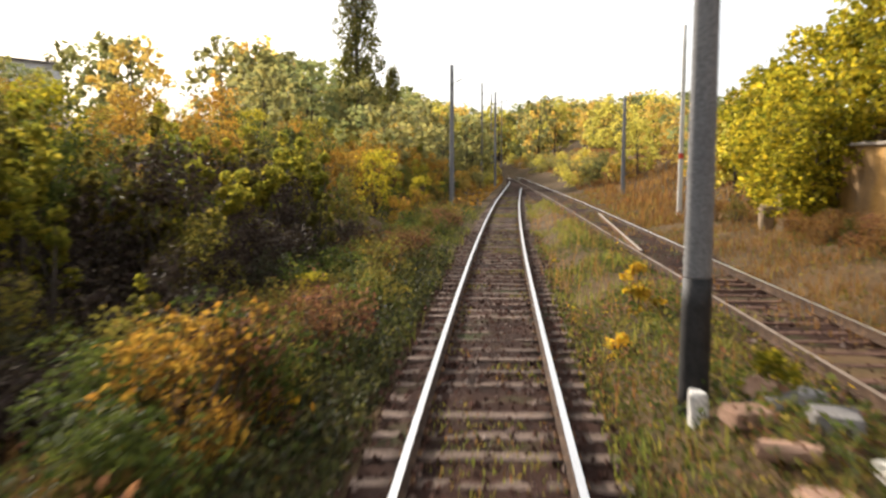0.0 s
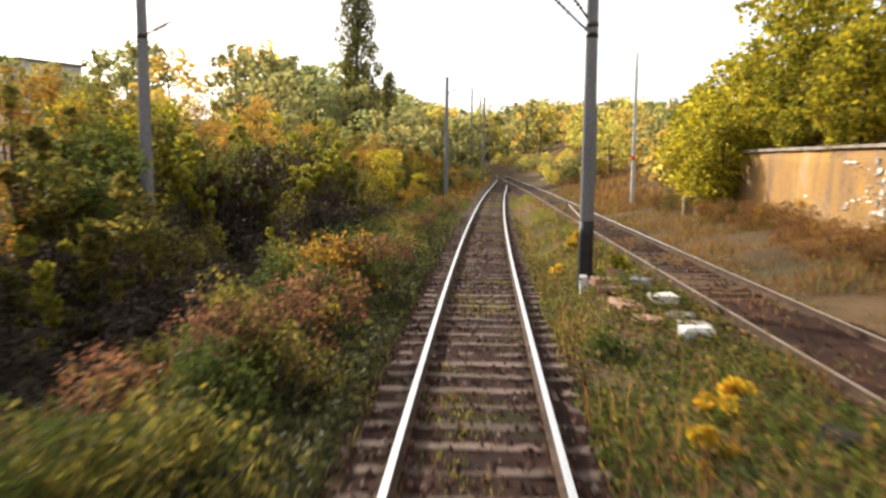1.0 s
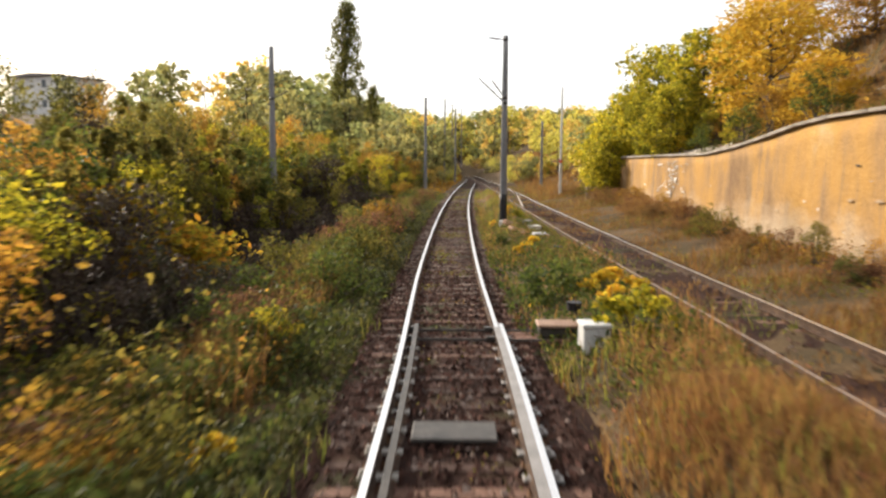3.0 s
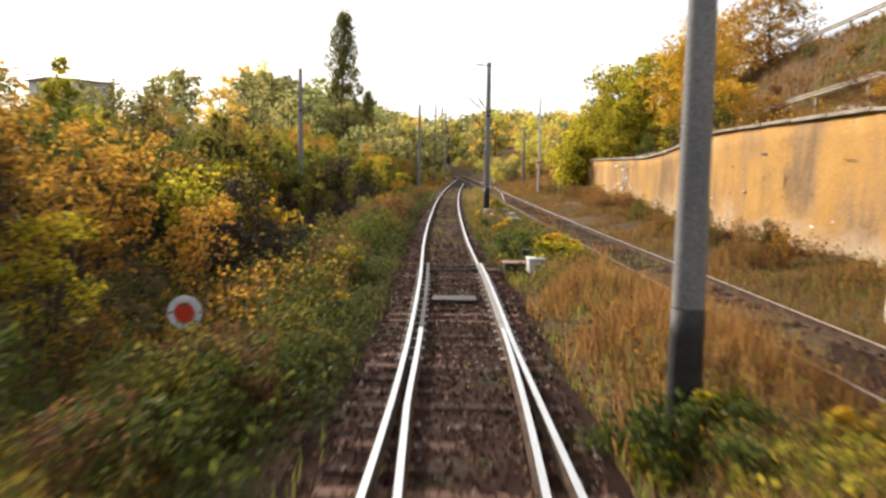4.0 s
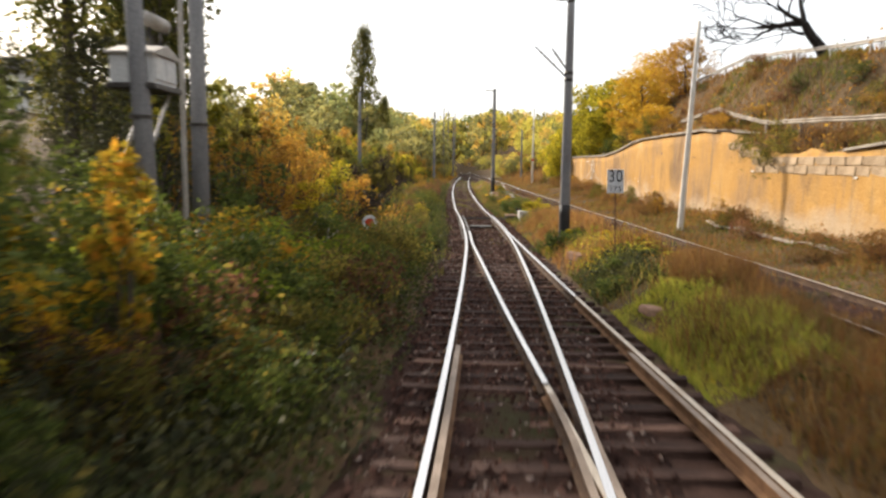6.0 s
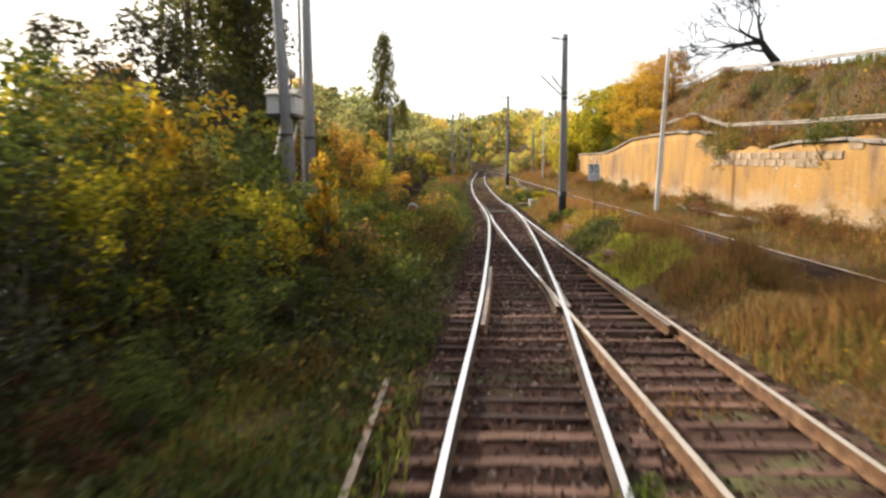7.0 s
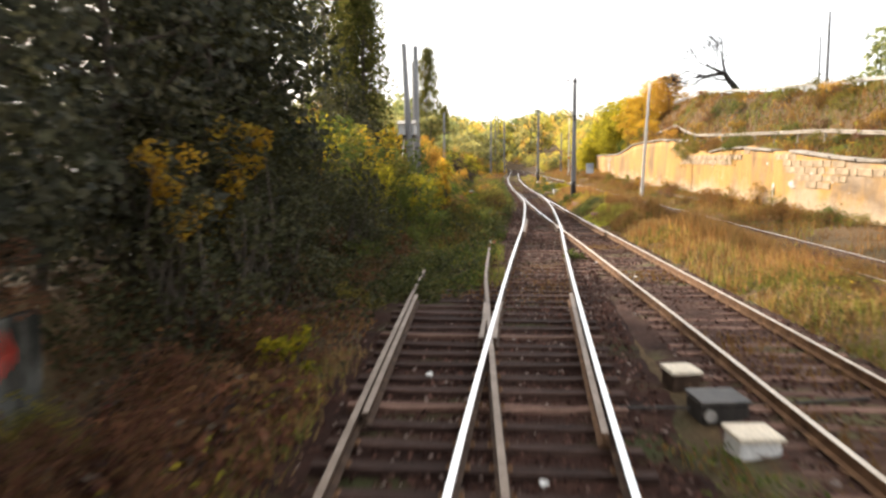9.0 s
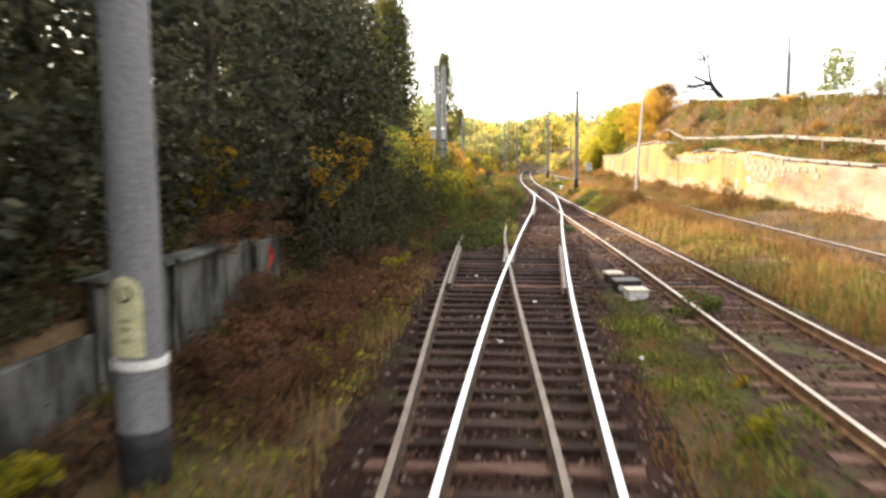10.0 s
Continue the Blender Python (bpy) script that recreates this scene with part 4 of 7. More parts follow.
def pole(x, y, top, r0, r1, label, mat=M_POLE, tar=None, lean=0.0, brackets=(), band=None, name="catenary_pole", z0=None):
    z0 = ground_z(x, y) - 0.15 if z0 is None else z0
    t = thing(name, pose(x, y, z0, 0, lean, 0), label, "pole", "line-side poles")
    h = top - z0
    rad = lambda z: r0 + (r1 - r0) * z / h
    tar_h = (tar - z0) if tar else 0.0
    g = Geo()
    zs = [tar_h, tar_h + 0.02] + list(np.linspace(tar_h + 0.3, h, 9))
    g.tube([(0, 0, z) for z in zs], [rad(z) for z in zs], 18)
    part("shaft", g, mat, t, smooth=True)
    if tar:
        g = Geo()
        zs = list(np.linspace(0, tar_h, 6))
        g.tube([(0, 0, z) for z in zs], [rad(z) + 0.006 for z in zs], 18)
        part("tarred_foot", g, M_TAR, t, "black tarred foot", smooth=True)
    if band:
        g = Geo()
        g.tube([(0, 0, band - z0), (0, 0, band - z0 + 0.22)], [rad(band - z0) + 0.008] * 2, 16)
        part("band", g, M_RED, t, "red painted band")
    for bz, length, rise, dirn in brackets:
        g = Geo()
        b = bz - z0
        g.tube([(0, 0, b), (dirn * length, -0.1, b + rise)], [0.025, 0.02], 8)
        g.tube([(0, 0, b - 0.05), (0, 0, b + 0.05)], [rad(b) + 0.01] * 2, 12)
        part("bracket_arm", g, M_DARKSTEEL, t, "dark steel bracket arm", smooth=True)
        ins = Geo()
        for q in range(5):
            f = 0.45 + 0.09 * q
            p0 = Vector((dirn * length * f, -0.1 * f, b + rise * f))
            d = Vector((dirn * length, -0.1, rise)).normalized() * 0.025
            ins.tube([p0 - d, p0, p0 + d], [0.02, 0.06, 0.02], 8)
        part("insulator", ins, M_PORCELAIN, t, "ribbed brown insulator", smooth=True)
    return t


BR = ((5.05, 1.05, 0.95, -1), (5.25, 0.55, 0.7, -1))
pole(1.80, 6.8, 7.65, 0.15, 0.10, "grey concrete catenary pole with black tarred foot", tar=1.45, brackets=BR + ((7.5, 0.7, 0.05, -1),))
pd = pole(2.04, -25.1, 7.55, 0.17, 0.105, "grey concrete catenary pole with black tarred foot among weeds", tar=1.3, brackets=BR + ((7.35, 0.6, 0.05, -1),))
pole(-2.95, 48.6, 8.6, 0.17, 0.11, "distant grey catenary pole beside the bend", brackets=((7.4, 0.8, 0.4, 1),))
pole(7.38, 31.7, 8.05, 0.11, 0.07, "pale slender pole with a red band", M_POLEPALE, band=2.7)
pole(7.25, -19.6, 7.8, 0.12, 0.075, "pale slender leaning pole by the ochre wall", M_POLEPALE, lean=2.6)
pole(-7.87, 8.6, 7.45, 0.16, 0.10, "grey pole rising out of the bushes", brackets=((5.3, 0.7, 0.3, 1),))
px = pole(-6.56, -75.7, 9.5, 0.235, 0.17, "thick grey concrete pole with a yellow plate and black foot", tar=0.22, name="catenary_pole")
g = Geo()
g.tube([(0, 0, 1.33), (0, 0, 1.41)], [0.248, 0.248], 20)
part("strap", g, M_WHITE, px, "pale steel strap")
g = Geo()
for s in range(12):
    a0, a1 = -2.3 + s * 0.112, -2.3 + (s + 1) * 0.112
    r = 0.236
    h0, h1 = (2.02 + 0.16 * math.sqrt(max(0.0, 1 - ((q - 6) / 6) ** 2)) for q in (s, s + 1))
    g.add([(r * math.cos(a0), r * math.sin(a0), 1.45), (r * math.cos(a1), r * math.sin(a1), 1.45), (r * math.cos(a1), r * math.sin(a1), h1), (r * math.cos(a0), r * math.sin(a0), h0)], [(0, 1, 2, 3)])
plate = part("plate", g, M_PLATEY, px, "faded yellow plate with rounded top", smooth=True)
M_FADED = surface("faded_dark_print", [(0.3, (0.10, 0.11, 0.07)), (0.7, (0.24, 0.24, 0.15))], 9, 40, 0.8)
g = Geo()
for s in range(14):
    if s in (3, 4):
        continue
    c0, c1 = s * math.pi / 7, (s + 1) * math.pi / 7
    ring = []
    for c, rr in ((c0, 0.055), (c1, 0.055), (c1, 0.078), (c0, 0.078)):
        a = -1.63 + rr * math.cos(c) / 0.24
        ring.append((0.2395 * math.cos(a), 0.2395 * math.sin(a), 2.02 + rr * math.sin(c)))
    g.add(ring, [(0, 1, 2, 3)])
part("mark", g, M_TAR, plate, "worn dark ring mark")
for zb, wd in ((1.78, 0.09), (1.71, 0.10), (1.60, 0.08)):
    g = Geo()
    for s in range(-2, 3):
        a = -1.63 + s * wd - wd / 2
        r = 0.2395
        g.add([(r * math.cos(a), r * math.sin(a), zb - 0.016), (r * math.cos(a + wd * 0.8), r * math.sin(a + wd * 0.8), zb - 0.016), (r * math.cos(a + wd * 0.8), r * math.sin(a + wd * 0.8), zb + 0.016), (r * math.cos(a), r * math.sin(a), zb + 0.016)], [(0, 1, 2, 3)])
    part("writing_bar", g, M_FADED, plate, "worn dark bar of writing")
for x, y, top in ((-1.9, 100, 12.5), (-0.9, 138, 14.5), (1.2, 172, 16.0), (8.0, 50, 6.6), (-0.2, 84, 10.0)):
    pole(x, y, top, 0.15, 0.10, "far grey line-side pole beside the bend", brackets=((top - 1.3, 1.6, 0.5, 1),) if x < 5 else ())
pole(14.9, -30, 10.4, 0.09, 0.06, "thin street pole on the hilltop road", name="street_pole")
pole(18.5, -20, 10.6, 0.07, 0.05, "thin far street pole on the hilltop road", name="street_pole")

# transformer on a pair of poles
zc = 4.2 - ground_z(-7.05, -33.3) + 0.2
tp = thing("pole_transformer", (-7.22, -33.3, ground_z(-7.05, -33.3) - 0.2), "weathered pole-mounted transformer cabinet between two grey poles", "transformer")
for dy, lean, top, dx in ((-1.5, 0.3, 8.6, 0.0), (1.5, 0.05, 8.9, 0.2)):
    g = Geo()
    g.tube([(lean + dx, dy, 0), (lean * 0.4 + dx, dy, 4), (-0.4 * lean + dx, dy, top)], [0.2, 0.17, 0.12], 14)
    part("pole", g, M_POLE, tp, smooth=True)
g = Geo()
g.tube([(0.15, 0.75, 0), (0.1, 0.75, 8.0)], [0.06, 0.05], 8)
part("conduit", g, M_GALV, tp, "thin steel conduit")
g = Geo()
g.add([(-0.42, -1.5, zc - 0.3), (0.36, -1.5, zc - 0.3), (0.36, -0.3, zc - 0.3), (-0.42, -0.3, zc - 0.3), (-0.42, -1.5, zc + 0.2), (0.36, -1.5, zc + 0.2), (0.36, -0.3, zc + 0.2), (-0.42, -0.3, zc + 0.2)],
      [(3, 2, 1, 0), (0, 1, 5, 4), (1, 2, 6, 5), (2, 3, 7, 6), (3, 0, 4, 7), (4, 5, 6, 7)])
cab = part("cabinet", g, M_GREYBOX, tp, "pale grey steel cabinet")
g = Geo()
g.add([(-0.48, -1.57, zc + 0.2), (0.42, -1.57, zc + 0.2), (0.42, -0.23, zc + 0.2), (-0.48, -0.23, zc + 0.2), (-0.48, -0.9, zc + 0.42), (0.42, -0.9, zc + 0.42), (-0.48, -1.57, zc + 0.24), (0.42, -1.57, zc + 0.24), (0.42, -0.23, zc + 0.24), (-0.48, -0.23, zc + 0.24)],
      [(3, 2, 1, 0), (0, 1, 7, 6), (6, 7, 5, 4), (5, 8, 9, 4), (2, 3, 9, 8), (1, 2, 8, 5, 7), (3, 0, 6, 4, 9)])
part("lid", g, M_GALV, cab, "ridged pale steel lid")
for q in (-1.18, -0.62):
    g = Geo()
    g.box(0.36, q - 0.26, zc - 0.24, 0.385, q + 0.26, zc + 0.15, 0, 0.008)
    part("door", g, M_GREYBOX, cab)
g = Geo()
g.box(-0.46, -1.6, zc - 0.42, 0.42, -0.15, zc - 0.31, 0, 0.02)
part("platform", g, M_DARKSTEEL, tp, "dark platform under the cabinet")
g = Geo()
g.tube([(-0.05, -0.75, zc + 0.95), (-0.05, 0.25, zc + 0.95)], [0.14, 0.14], 14)
part("drum", g, M_GALV, tp, "pale steel drum", smooth=True)
for q in (-0.55, 0.05):
    g = Geo()
    g.tube([(-0.05, q, zc + 0.3), (-0.05, q, zc + 0.85)], [0.04, 0.03], 8)
    part("stalk", g, M_DARKSTEEL, tp, "dark support under the drum")
for dy in (-1.5, 1.5):
    g = Geo()
    g.tube([(0.06 + (0.16 if dy > 0 else 0.05), dy, zc - 0.95), (0.06 + (0.16 if dy > 0 else 0.05), dy, zc - 0.88)], [0.21, 0.21], 14)
    part("clamp", g, M_DARKSTEEL, tp, "dark steel pole clamp")
for x0 in (-0.25, 0.2):
    g = Geo()
    g.tube([(x0, -1.42, zc - 1.6), (x0, -0.25, zc - 0.42)], [0.035, 0.035], 6)
    part("brace", g, M_GALV, tp, "thin pale brace")

# ---------------------------------------------------------------- signs and line-side boxes


def text_geo(body, size, depth):
    cu = bpy.data.curves.new("digits", "FONT")
    cu.body, cu.size, cu.extrude, cu.align_x, cu.align_y = body, size, depth, "CENTER", "CENTER"
    ob = new("digits", cu)
    me = bpy.data.meshes.new_from_object(ob.evaluated_get(bpy.context.evaluated_depsgraph_get()))
    bpy.data.objects.remove(ob)
    me.materials.clear()
    me.materials.append(M_BLACK)
    return me


sx, sy = 2.36, -30.8
sg = thing("speed_sign", pose(sx, sy, -0.13, 0, -1.2, 3), "rectangular grey-white speed board with black digits on a rusty post", "railway sign")
g = Geo()
g.tube([(0.03, 0.03, 0), (0.0, 0.03, 2.55)], [0.02, 0.02], 8)
part("post", g, M_RUST, sg, "thin rusty post")
g = Geo()
g.box(-0.195, -0.012, 2.02, 0.195, 0.008, 2.565, 0, 0.004)
plate = part("plate", g, M_SIGN, sg, "grey-white sign plate")
for ch, x, z, size, wide in (("3", -0.088, 2.40, 0.40, 0.78), ("0", 0.086, 2.40, 0.40, 0.78), ("1", -0.105, 2.12, 0.19, 0.95), ("7", -0.002, 2.12, 0.19, 0.95), ("5", 0.105, 2.12, 0.19, 0.95)):
    part("digit", text_geo(ch, size, 0.003), None, plate, "black digit " + ch, at=pose(x, -0.017, z, 90) @ Matrix.Diagonal((wide, 1, 1, 1)))

ds = thing("disc_signal", pose(-4.34, -20.7, ground_z(-4.34, -20.7)), "small round red disc with a pale rim among bushes", "railway sign")
zc = 0.32 - ground_z(-4.34, -20.7)
g = Geo()
g.tube([(0, 0.03, -0.2), (0, 0.03, zc)], [0.025, 0.025], 8)
part("post", g, M_RUST, ds, "thin rusty post")
g = Geo()
g.tube([(0, -0.012, zc), (0, 0.012, zc)], [0.265, 0.265], 28)
part("rim", g, M_SIGN, ds, "pale grey disc rim")
g = Geo()
g.tube([(0, -0.022, zc), (0, -0.010, zc)], [0.16, 0.16], 28)
part("disc", g, M_RED, ds, "red painted disc")


def lineside_box(x, y, w, d, h, lid_mat, body_mat, label, turn=0, name="equipment_box"):
    t = thing(name, pose(x, y, ground_z(x, y) - 0.03, 0, 0, turn), label, "equipment box", "line-side boxes")
    g = Geo()
    g.box(-w / 2, -d / 2, 0, w / 2, d / 2, h - 0.06, 0, 0.015)
    part("body", g, body_mat, t)
    g = Geo()
    g.box(-w / 2 - 0.025, -d / 2 - 0.025, h - 0.06, w / 2 + 0.025, d / 2 + 0.025, h, 0, 0.015)
    lid = part("lid", g, lid_mat, t)
    g = Geo()
    g.tube([(-0.05, -d / 2 - 0.03, h - 0.16), (0, -d / 2 - 0.07, h - 0.18), (0.05, -d / 2 - 0.03, h - 0.16)], [0.008] * 3, 6)
    part("hasp", g, M_RUST, t, "small rusty hasp")
    g = Geo()
    for s in (-1, 1):
        g.tube([(s * w * 0.3, d / 2 + 0.0, h - 0.03), (s * w * 0.3 + 0.08, d / 2 + 0.0, h - 0.03)], [0.014, 0.014], 6)
    part("hinge", g, M_RUST, t, "rusty hinges")
    return t


lineside_box(1.98, -13.1, 0.40, 0.40, 0.46, M_GREYBOX, M_GREYBOX, "pale grey steel control box beside the switch", 4)
sm = thing("switch_machine", pose(1.62, -11.9, -0.28), "brown steel switch machine with weighted lever on a timber", "switch machine")
g = Geo()
g.box(-0.9, -0.3, -0.02, 0.75, 0.3, 0.14, 0, 0.02)
part("timber_base", g, M_SLEEPER, sm, "wooden bearer")
g = Geo()
g.box(-0.35, -0.22, 0.14, 0.35, 0.22, 0.32, 0, 0.03)
part("housing", g, M_DARKSTEEL, sm, "dark housing")
g = Geo()
g.box(-0.38, -0.26, 0.32, 0.38, 0.26, 0.37, 0, 0.02)
part("lid", g, M_BROWNBOX, sm, "brown steel lid")
g = Geo()
g.tube([(0.4, 0.1, 0.2), (0.28, 0.3, 0.55)], [0.025, 0.02], 8)
part("lever", g, M_DARKSTEEL, sm, "dark steel lever")
g = Geo()
g.tube([(0.28, 0.3, 0.52), (0.28, 0.3, 0.66)], [0.11, 0.13], 14)
part("weight", g, M_BLACK, sm, "black lever weight")

for x, y, w, d, h, lid, body, lab, turn in ((-0.62, -63.75, 0.36, 0.4, 0.3, M_CREAM, M_DARKRUST, "cream-lidded cable box on the ballast", 8),
                                            (-0.48, -66.1, 0.41, 0.42, 0.29, M_CREAM, M_WHITE, "white cable box with a cream lid half in grass", 6)):
    lineside_box(x, y, w, d, h, lid, body, lab, turn)
em = thing("switch_motor", pose(-0.5, -64.95, -0.28, 0, 0, 6), "low dark electric switch motor between two cable boxes", "switch machine")
g = Geo()
g.box(-0.27, -0.26, 0, 0.27, 0.26, 0.24, 0, 0.03)
part("housing", g, M_DARKSTEEL, em)
g = Geo()
g.box(-0.29, -0.29, 0.24, 0.29, 0.29, 0.28, 0, 0.02)
part("lid", g, M_DARKSTEEL, em, "flat dark lid")
g = Geo()
g.tube([(-0.18, -0.29, 0.12), (-0.18, -0.25, 0.12)], [0.07, 0.07], 14)
part("cover_disc", g, M_GALV, em, "round pale cover")
g = Geo()
g.tube([(-0.26, 0.1, 0.1), (-1.1, 0.1, 0.12)], [0.02, 0.02], 6)
g.tube([(0.26, 0.1, 0.1), (1.9, 0.2, 0.14)], [0.02, 0.02], 6)
part("rod", g, M_DARKSTEEL, em, "dark drive rod")

# broken concrete and slabs round the pole foot
SLABS = [(1.72, 6.3, 0.17, 0.16, 0.33, 88, 5, M_WHITE, "upright chipped white marker stone leaning at the pole foot"),
         (1.95, 5.6, 0.4, 0.26, 0.16, 8, 20, M_SLAB, "broken reddish concrete slab"), (2.0, 4.8, 0.45, 0.3, 0.12, -6, -25, M_SLAB, "broken reddish concrete slab"),
         (2.1, 3.9, 0.42, 0.7, 0.08, 3, 12, M_SLAB, "flat reddish concrete slab in the soil"), (2.5, 6.2, 0.6, 0.4, 0.14, -8, 15, M_CONCRETE, "tilted grey concrete slab"),
         (2.65, 5.5, 0.4, 0.34, 0.18, 5, -10, M_CONCRETE, "broken grey concrete block"), (2.84, 4.6, 0.46, 0.36, 0.16, 0, 6, M_POLEPALE, "pale concrete trough lid"),
         (2.94, 3.75, 0.46, 0.36, 0.12, 2, -8, M_CONCRETE, "grey concrete trough lid"), (2.98, 3.05, 0.46, 0.36, 0.12, 3, 5, M_COPE, "dark stained concrete trough lid"), (2.77, 2.2, 0.44, 0.32, 0.17, 2, 6, M_GREYBOX, "pale concrete block in weeds"),
         (2.35, 6.3, 0.35, 0.3, 0.22, 12, 40, M_SLAB, "broken reddish concrete lump"), (2.3, 3.1, 0.3, 0.5, 0.1, 0, 30, M_SLAB, "flat reddish concrete slab in the soil"),
         (1.95, -28.2, 0.4, 0.5, 0.2, 6, 30, M_SLAB, "reddish rubble lump in the grass"), (2.05, -35.4, 0.4, 0.35, 0.14, 4, 12, M_SLAB, "reddish rubble lump in the grass"),
         (-5.85, -1.8, 0.6, 0.5, 0.36, 10, 20, M_SLAB, "reddish rubble lump in the ditch"),
         (2.9, -2.0, 0.36, 0.3, 0.22, 9, 30, M_TAR, "dark broken lump in the weeds")]
for k, (x, y, w, d, h, tilt, turn, m, lab) in enumerate(SLABS):
    g = Geo()
    if tilt > 80:
        g.box(-w / 2, -d / 2, -0.05, w / 2, d / 2, h, 0, 0.03)
        rot = (4, -4)
    else:
        g.box(-w / 2, -d / 2, -h / 2, w / 2, d / 2, h / 2, 0, 0.025)
        rot = (tilt, tilt * 0.6)
    g.jitter(0.018, k)
    ob = solid("marker_stone" if tilt > 80 else "concrete_slab", g, m, lab, "stone" if tilt > 80 else "concrete slab", "broken concrete by the pole", at=pose(x, y, ground_z(x, y) + (0 if tilt > 80 else h / 2 + 0.01), rot[0], rot[1], turn))

# stumps of a broken wall beyond the end of the plastered one
for k, (x, y, w, h) in enumerate(((8.0, 23.2, 0.42, 0.75), (8.55, 23.0, 0.5, 0.95), (8.3, 22.3, 0.5, 0.35))):
    g = Geo()
    g.box(-w / 2, -0.2, -0.4, w / 2, 0.2, h, 0, 0.06)
    g.jitter(0.05, 300 + k)
    solid("wall_stump", g, M_STONE, "rounded stump of a broken ochre wall", "stone", "broken wall stumps", at=pose(x, y, ground_z(x, y), 0, 0, 15 * k))

# half-buried rusty pipes at the foot of the ochre wall
for dx in (0.0, 0.16):
    g = Geo()
    pts = [(float(wall_x(yy)) - 1.15 - dx + 0.05 * math.sin(yy), yy, ground_z(float(wall_x(yy)) - 1.15 - dx, yy) + 0.12) for yy in np.arange(-29, -18.5, 1.0)]
    g.tube(pts, [0.03] * len(pts), 8)
    solid("pipe", g, M_COPE, "pale bent pipe lying along the wall foot", "pipe", "pipes along the wall", smooth=True)

# houses on the slope behind the trees

def house(x, y, turn, w, d, h, label, flat=False):
    hs = thing("house", pose(x, y, ground_z(x, y) - 0.2, 0, 0, turn), label, "house")
    g = Geo()
    g.box(-w, -d, 0, w, d, h, 0, 0.03)
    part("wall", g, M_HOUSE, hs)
    g = Geo()
    e, top = 0.5, (0.4 if flat else 0.55 * w)
    g.add([(-w - e, -d - e, h - 0.1), (w + e, -d - e, h - 0.1), (w + e, d + e, h - 0.1), (-w - e, d + e, h - 0.1), (0, -d - e, h + top), (0, d + e, h + top), (-w - e, -d - e, h + 0.06), (w + e, -d - e, h + 0.06), (w + e, d + e, h + 0.06), (-w - e, d + e, h + 0.06)],
          [(3, 2, 1, 0), (0, 1, 7, 4, 6), (2, 3, 9, 5, 8), (1, 2, 8, 7), (3, 0, 6, 9), (7, 8, 5, 4), (9, 6, 4, 5)])
    part("roof", g, M_ROOF, hs, "grey pitched roof")
    for wx in (-w * 0.5, w * 0.5):
        for z in ([1.2] if h < 4 else [1.2, h - 1.7]):
            g = Geo()
            g.box(wx - 0.5, -d - 0.05, z, wx + 0.5, -d + 0.05, z + 1.2, 0, 0.01)
            win = part("window", g, M_WHITE, hs, "white framed window")
            g = Geo()
            g.box(wx - 0.42, -d - 0.07, z + 0.08, wx + 0.42, -d - 0.04, z + 1.12, 0, 0.005)
            part("pane", g, M_GLASS, win, "dark pane")


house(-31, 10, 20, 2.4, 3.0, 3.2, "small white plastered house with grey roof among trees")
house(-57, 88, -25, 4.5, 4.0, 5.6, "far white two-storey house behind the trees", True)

# scraps of white litter on the ballast
lr = random.Random(31)
for x, y in ((-3.3, -70.6), (-2.6, -67.2), (-1.3, -71.5), (-0.2, -52.5), (0.4, -55.0), (-3.9, -63.8), (5.6, -28.5), (4.9, -18.0)):
    g = Geo()
    q = lambda: lr.uniform(0.02, 0.06)
    g.add([(-q(), -q(), 0.0), (q(), -q(), 0.02), (q(), q(), 0.0), (-q(), q(), 0.03), (0, 0, 0.035)], [(0, 1, 4), (1, 2, 4), (2, 3, 4), (3, 0, 4), (3, 2, 1, 0)])
    solid("litter", g, M_WHITE, "crumpled scrap of white litter on ballast", "litter", "scraps of litter", at=pose(x, y, -0.14 if x < 3 else 0.05, 0, 0, lr.uniform(0, 360)))
# ---------------------------------------------------------------- plants


def leaf_quads(rng, centres, length, width, droop=0.25, up=0.0):
    """Folded leaf blades at the centres, turned at random."""
    n = len(centres)
    d = rng.normal(0, 1, (n, 3))
    d[:, 2] = d[:, 2] * 0.6 - droop + up
    d /= np.linalg.norm(d, axis=1, keepdims=True)
    s = np.cross(d, rng.normal(0, 1, (n, 3)))
    s /= np.linalg.norm(s, axis=1, keepdims=True) + 1e-9
    nn = np.cross(d, s)
    ln = (length * rng.uniform(0.6, 1.3, n))[:, None]
    wd = ln * width / length
    v = np.stack([centres - d * ln * 0.5, centres + s * wd * 0.5 + nn * ln * 0.12, centres + d * ln * 0.5, centres - s * wd * 0.5 + nn * ln * 0.12], 1)
    f = np.arange(4 * n).reshape(n, 4)
    return v.reshape(-1, 3), f


def leaf_geo(vs, fs):
    g = Geo()
    o = 0
    for v, f in zip(vs, fs):
        g.v.extend(v.tolist())
        g.f.extend((f + o).tolist())
        o += len(v)
    g.m = [0] * len(g.f)
    return g


def blob_points(rng, c, r, n, flat=0.75):
    p = rng.normal(0, 1, (n, 3))
    p /= np.linalg.norm(p, axis=1, keepdims=True)
    p *= (r * rng.uniform(0.35, 1.0, n) ** 0.6)[:, None]
    p[:, 2] *= flat
    return p + c


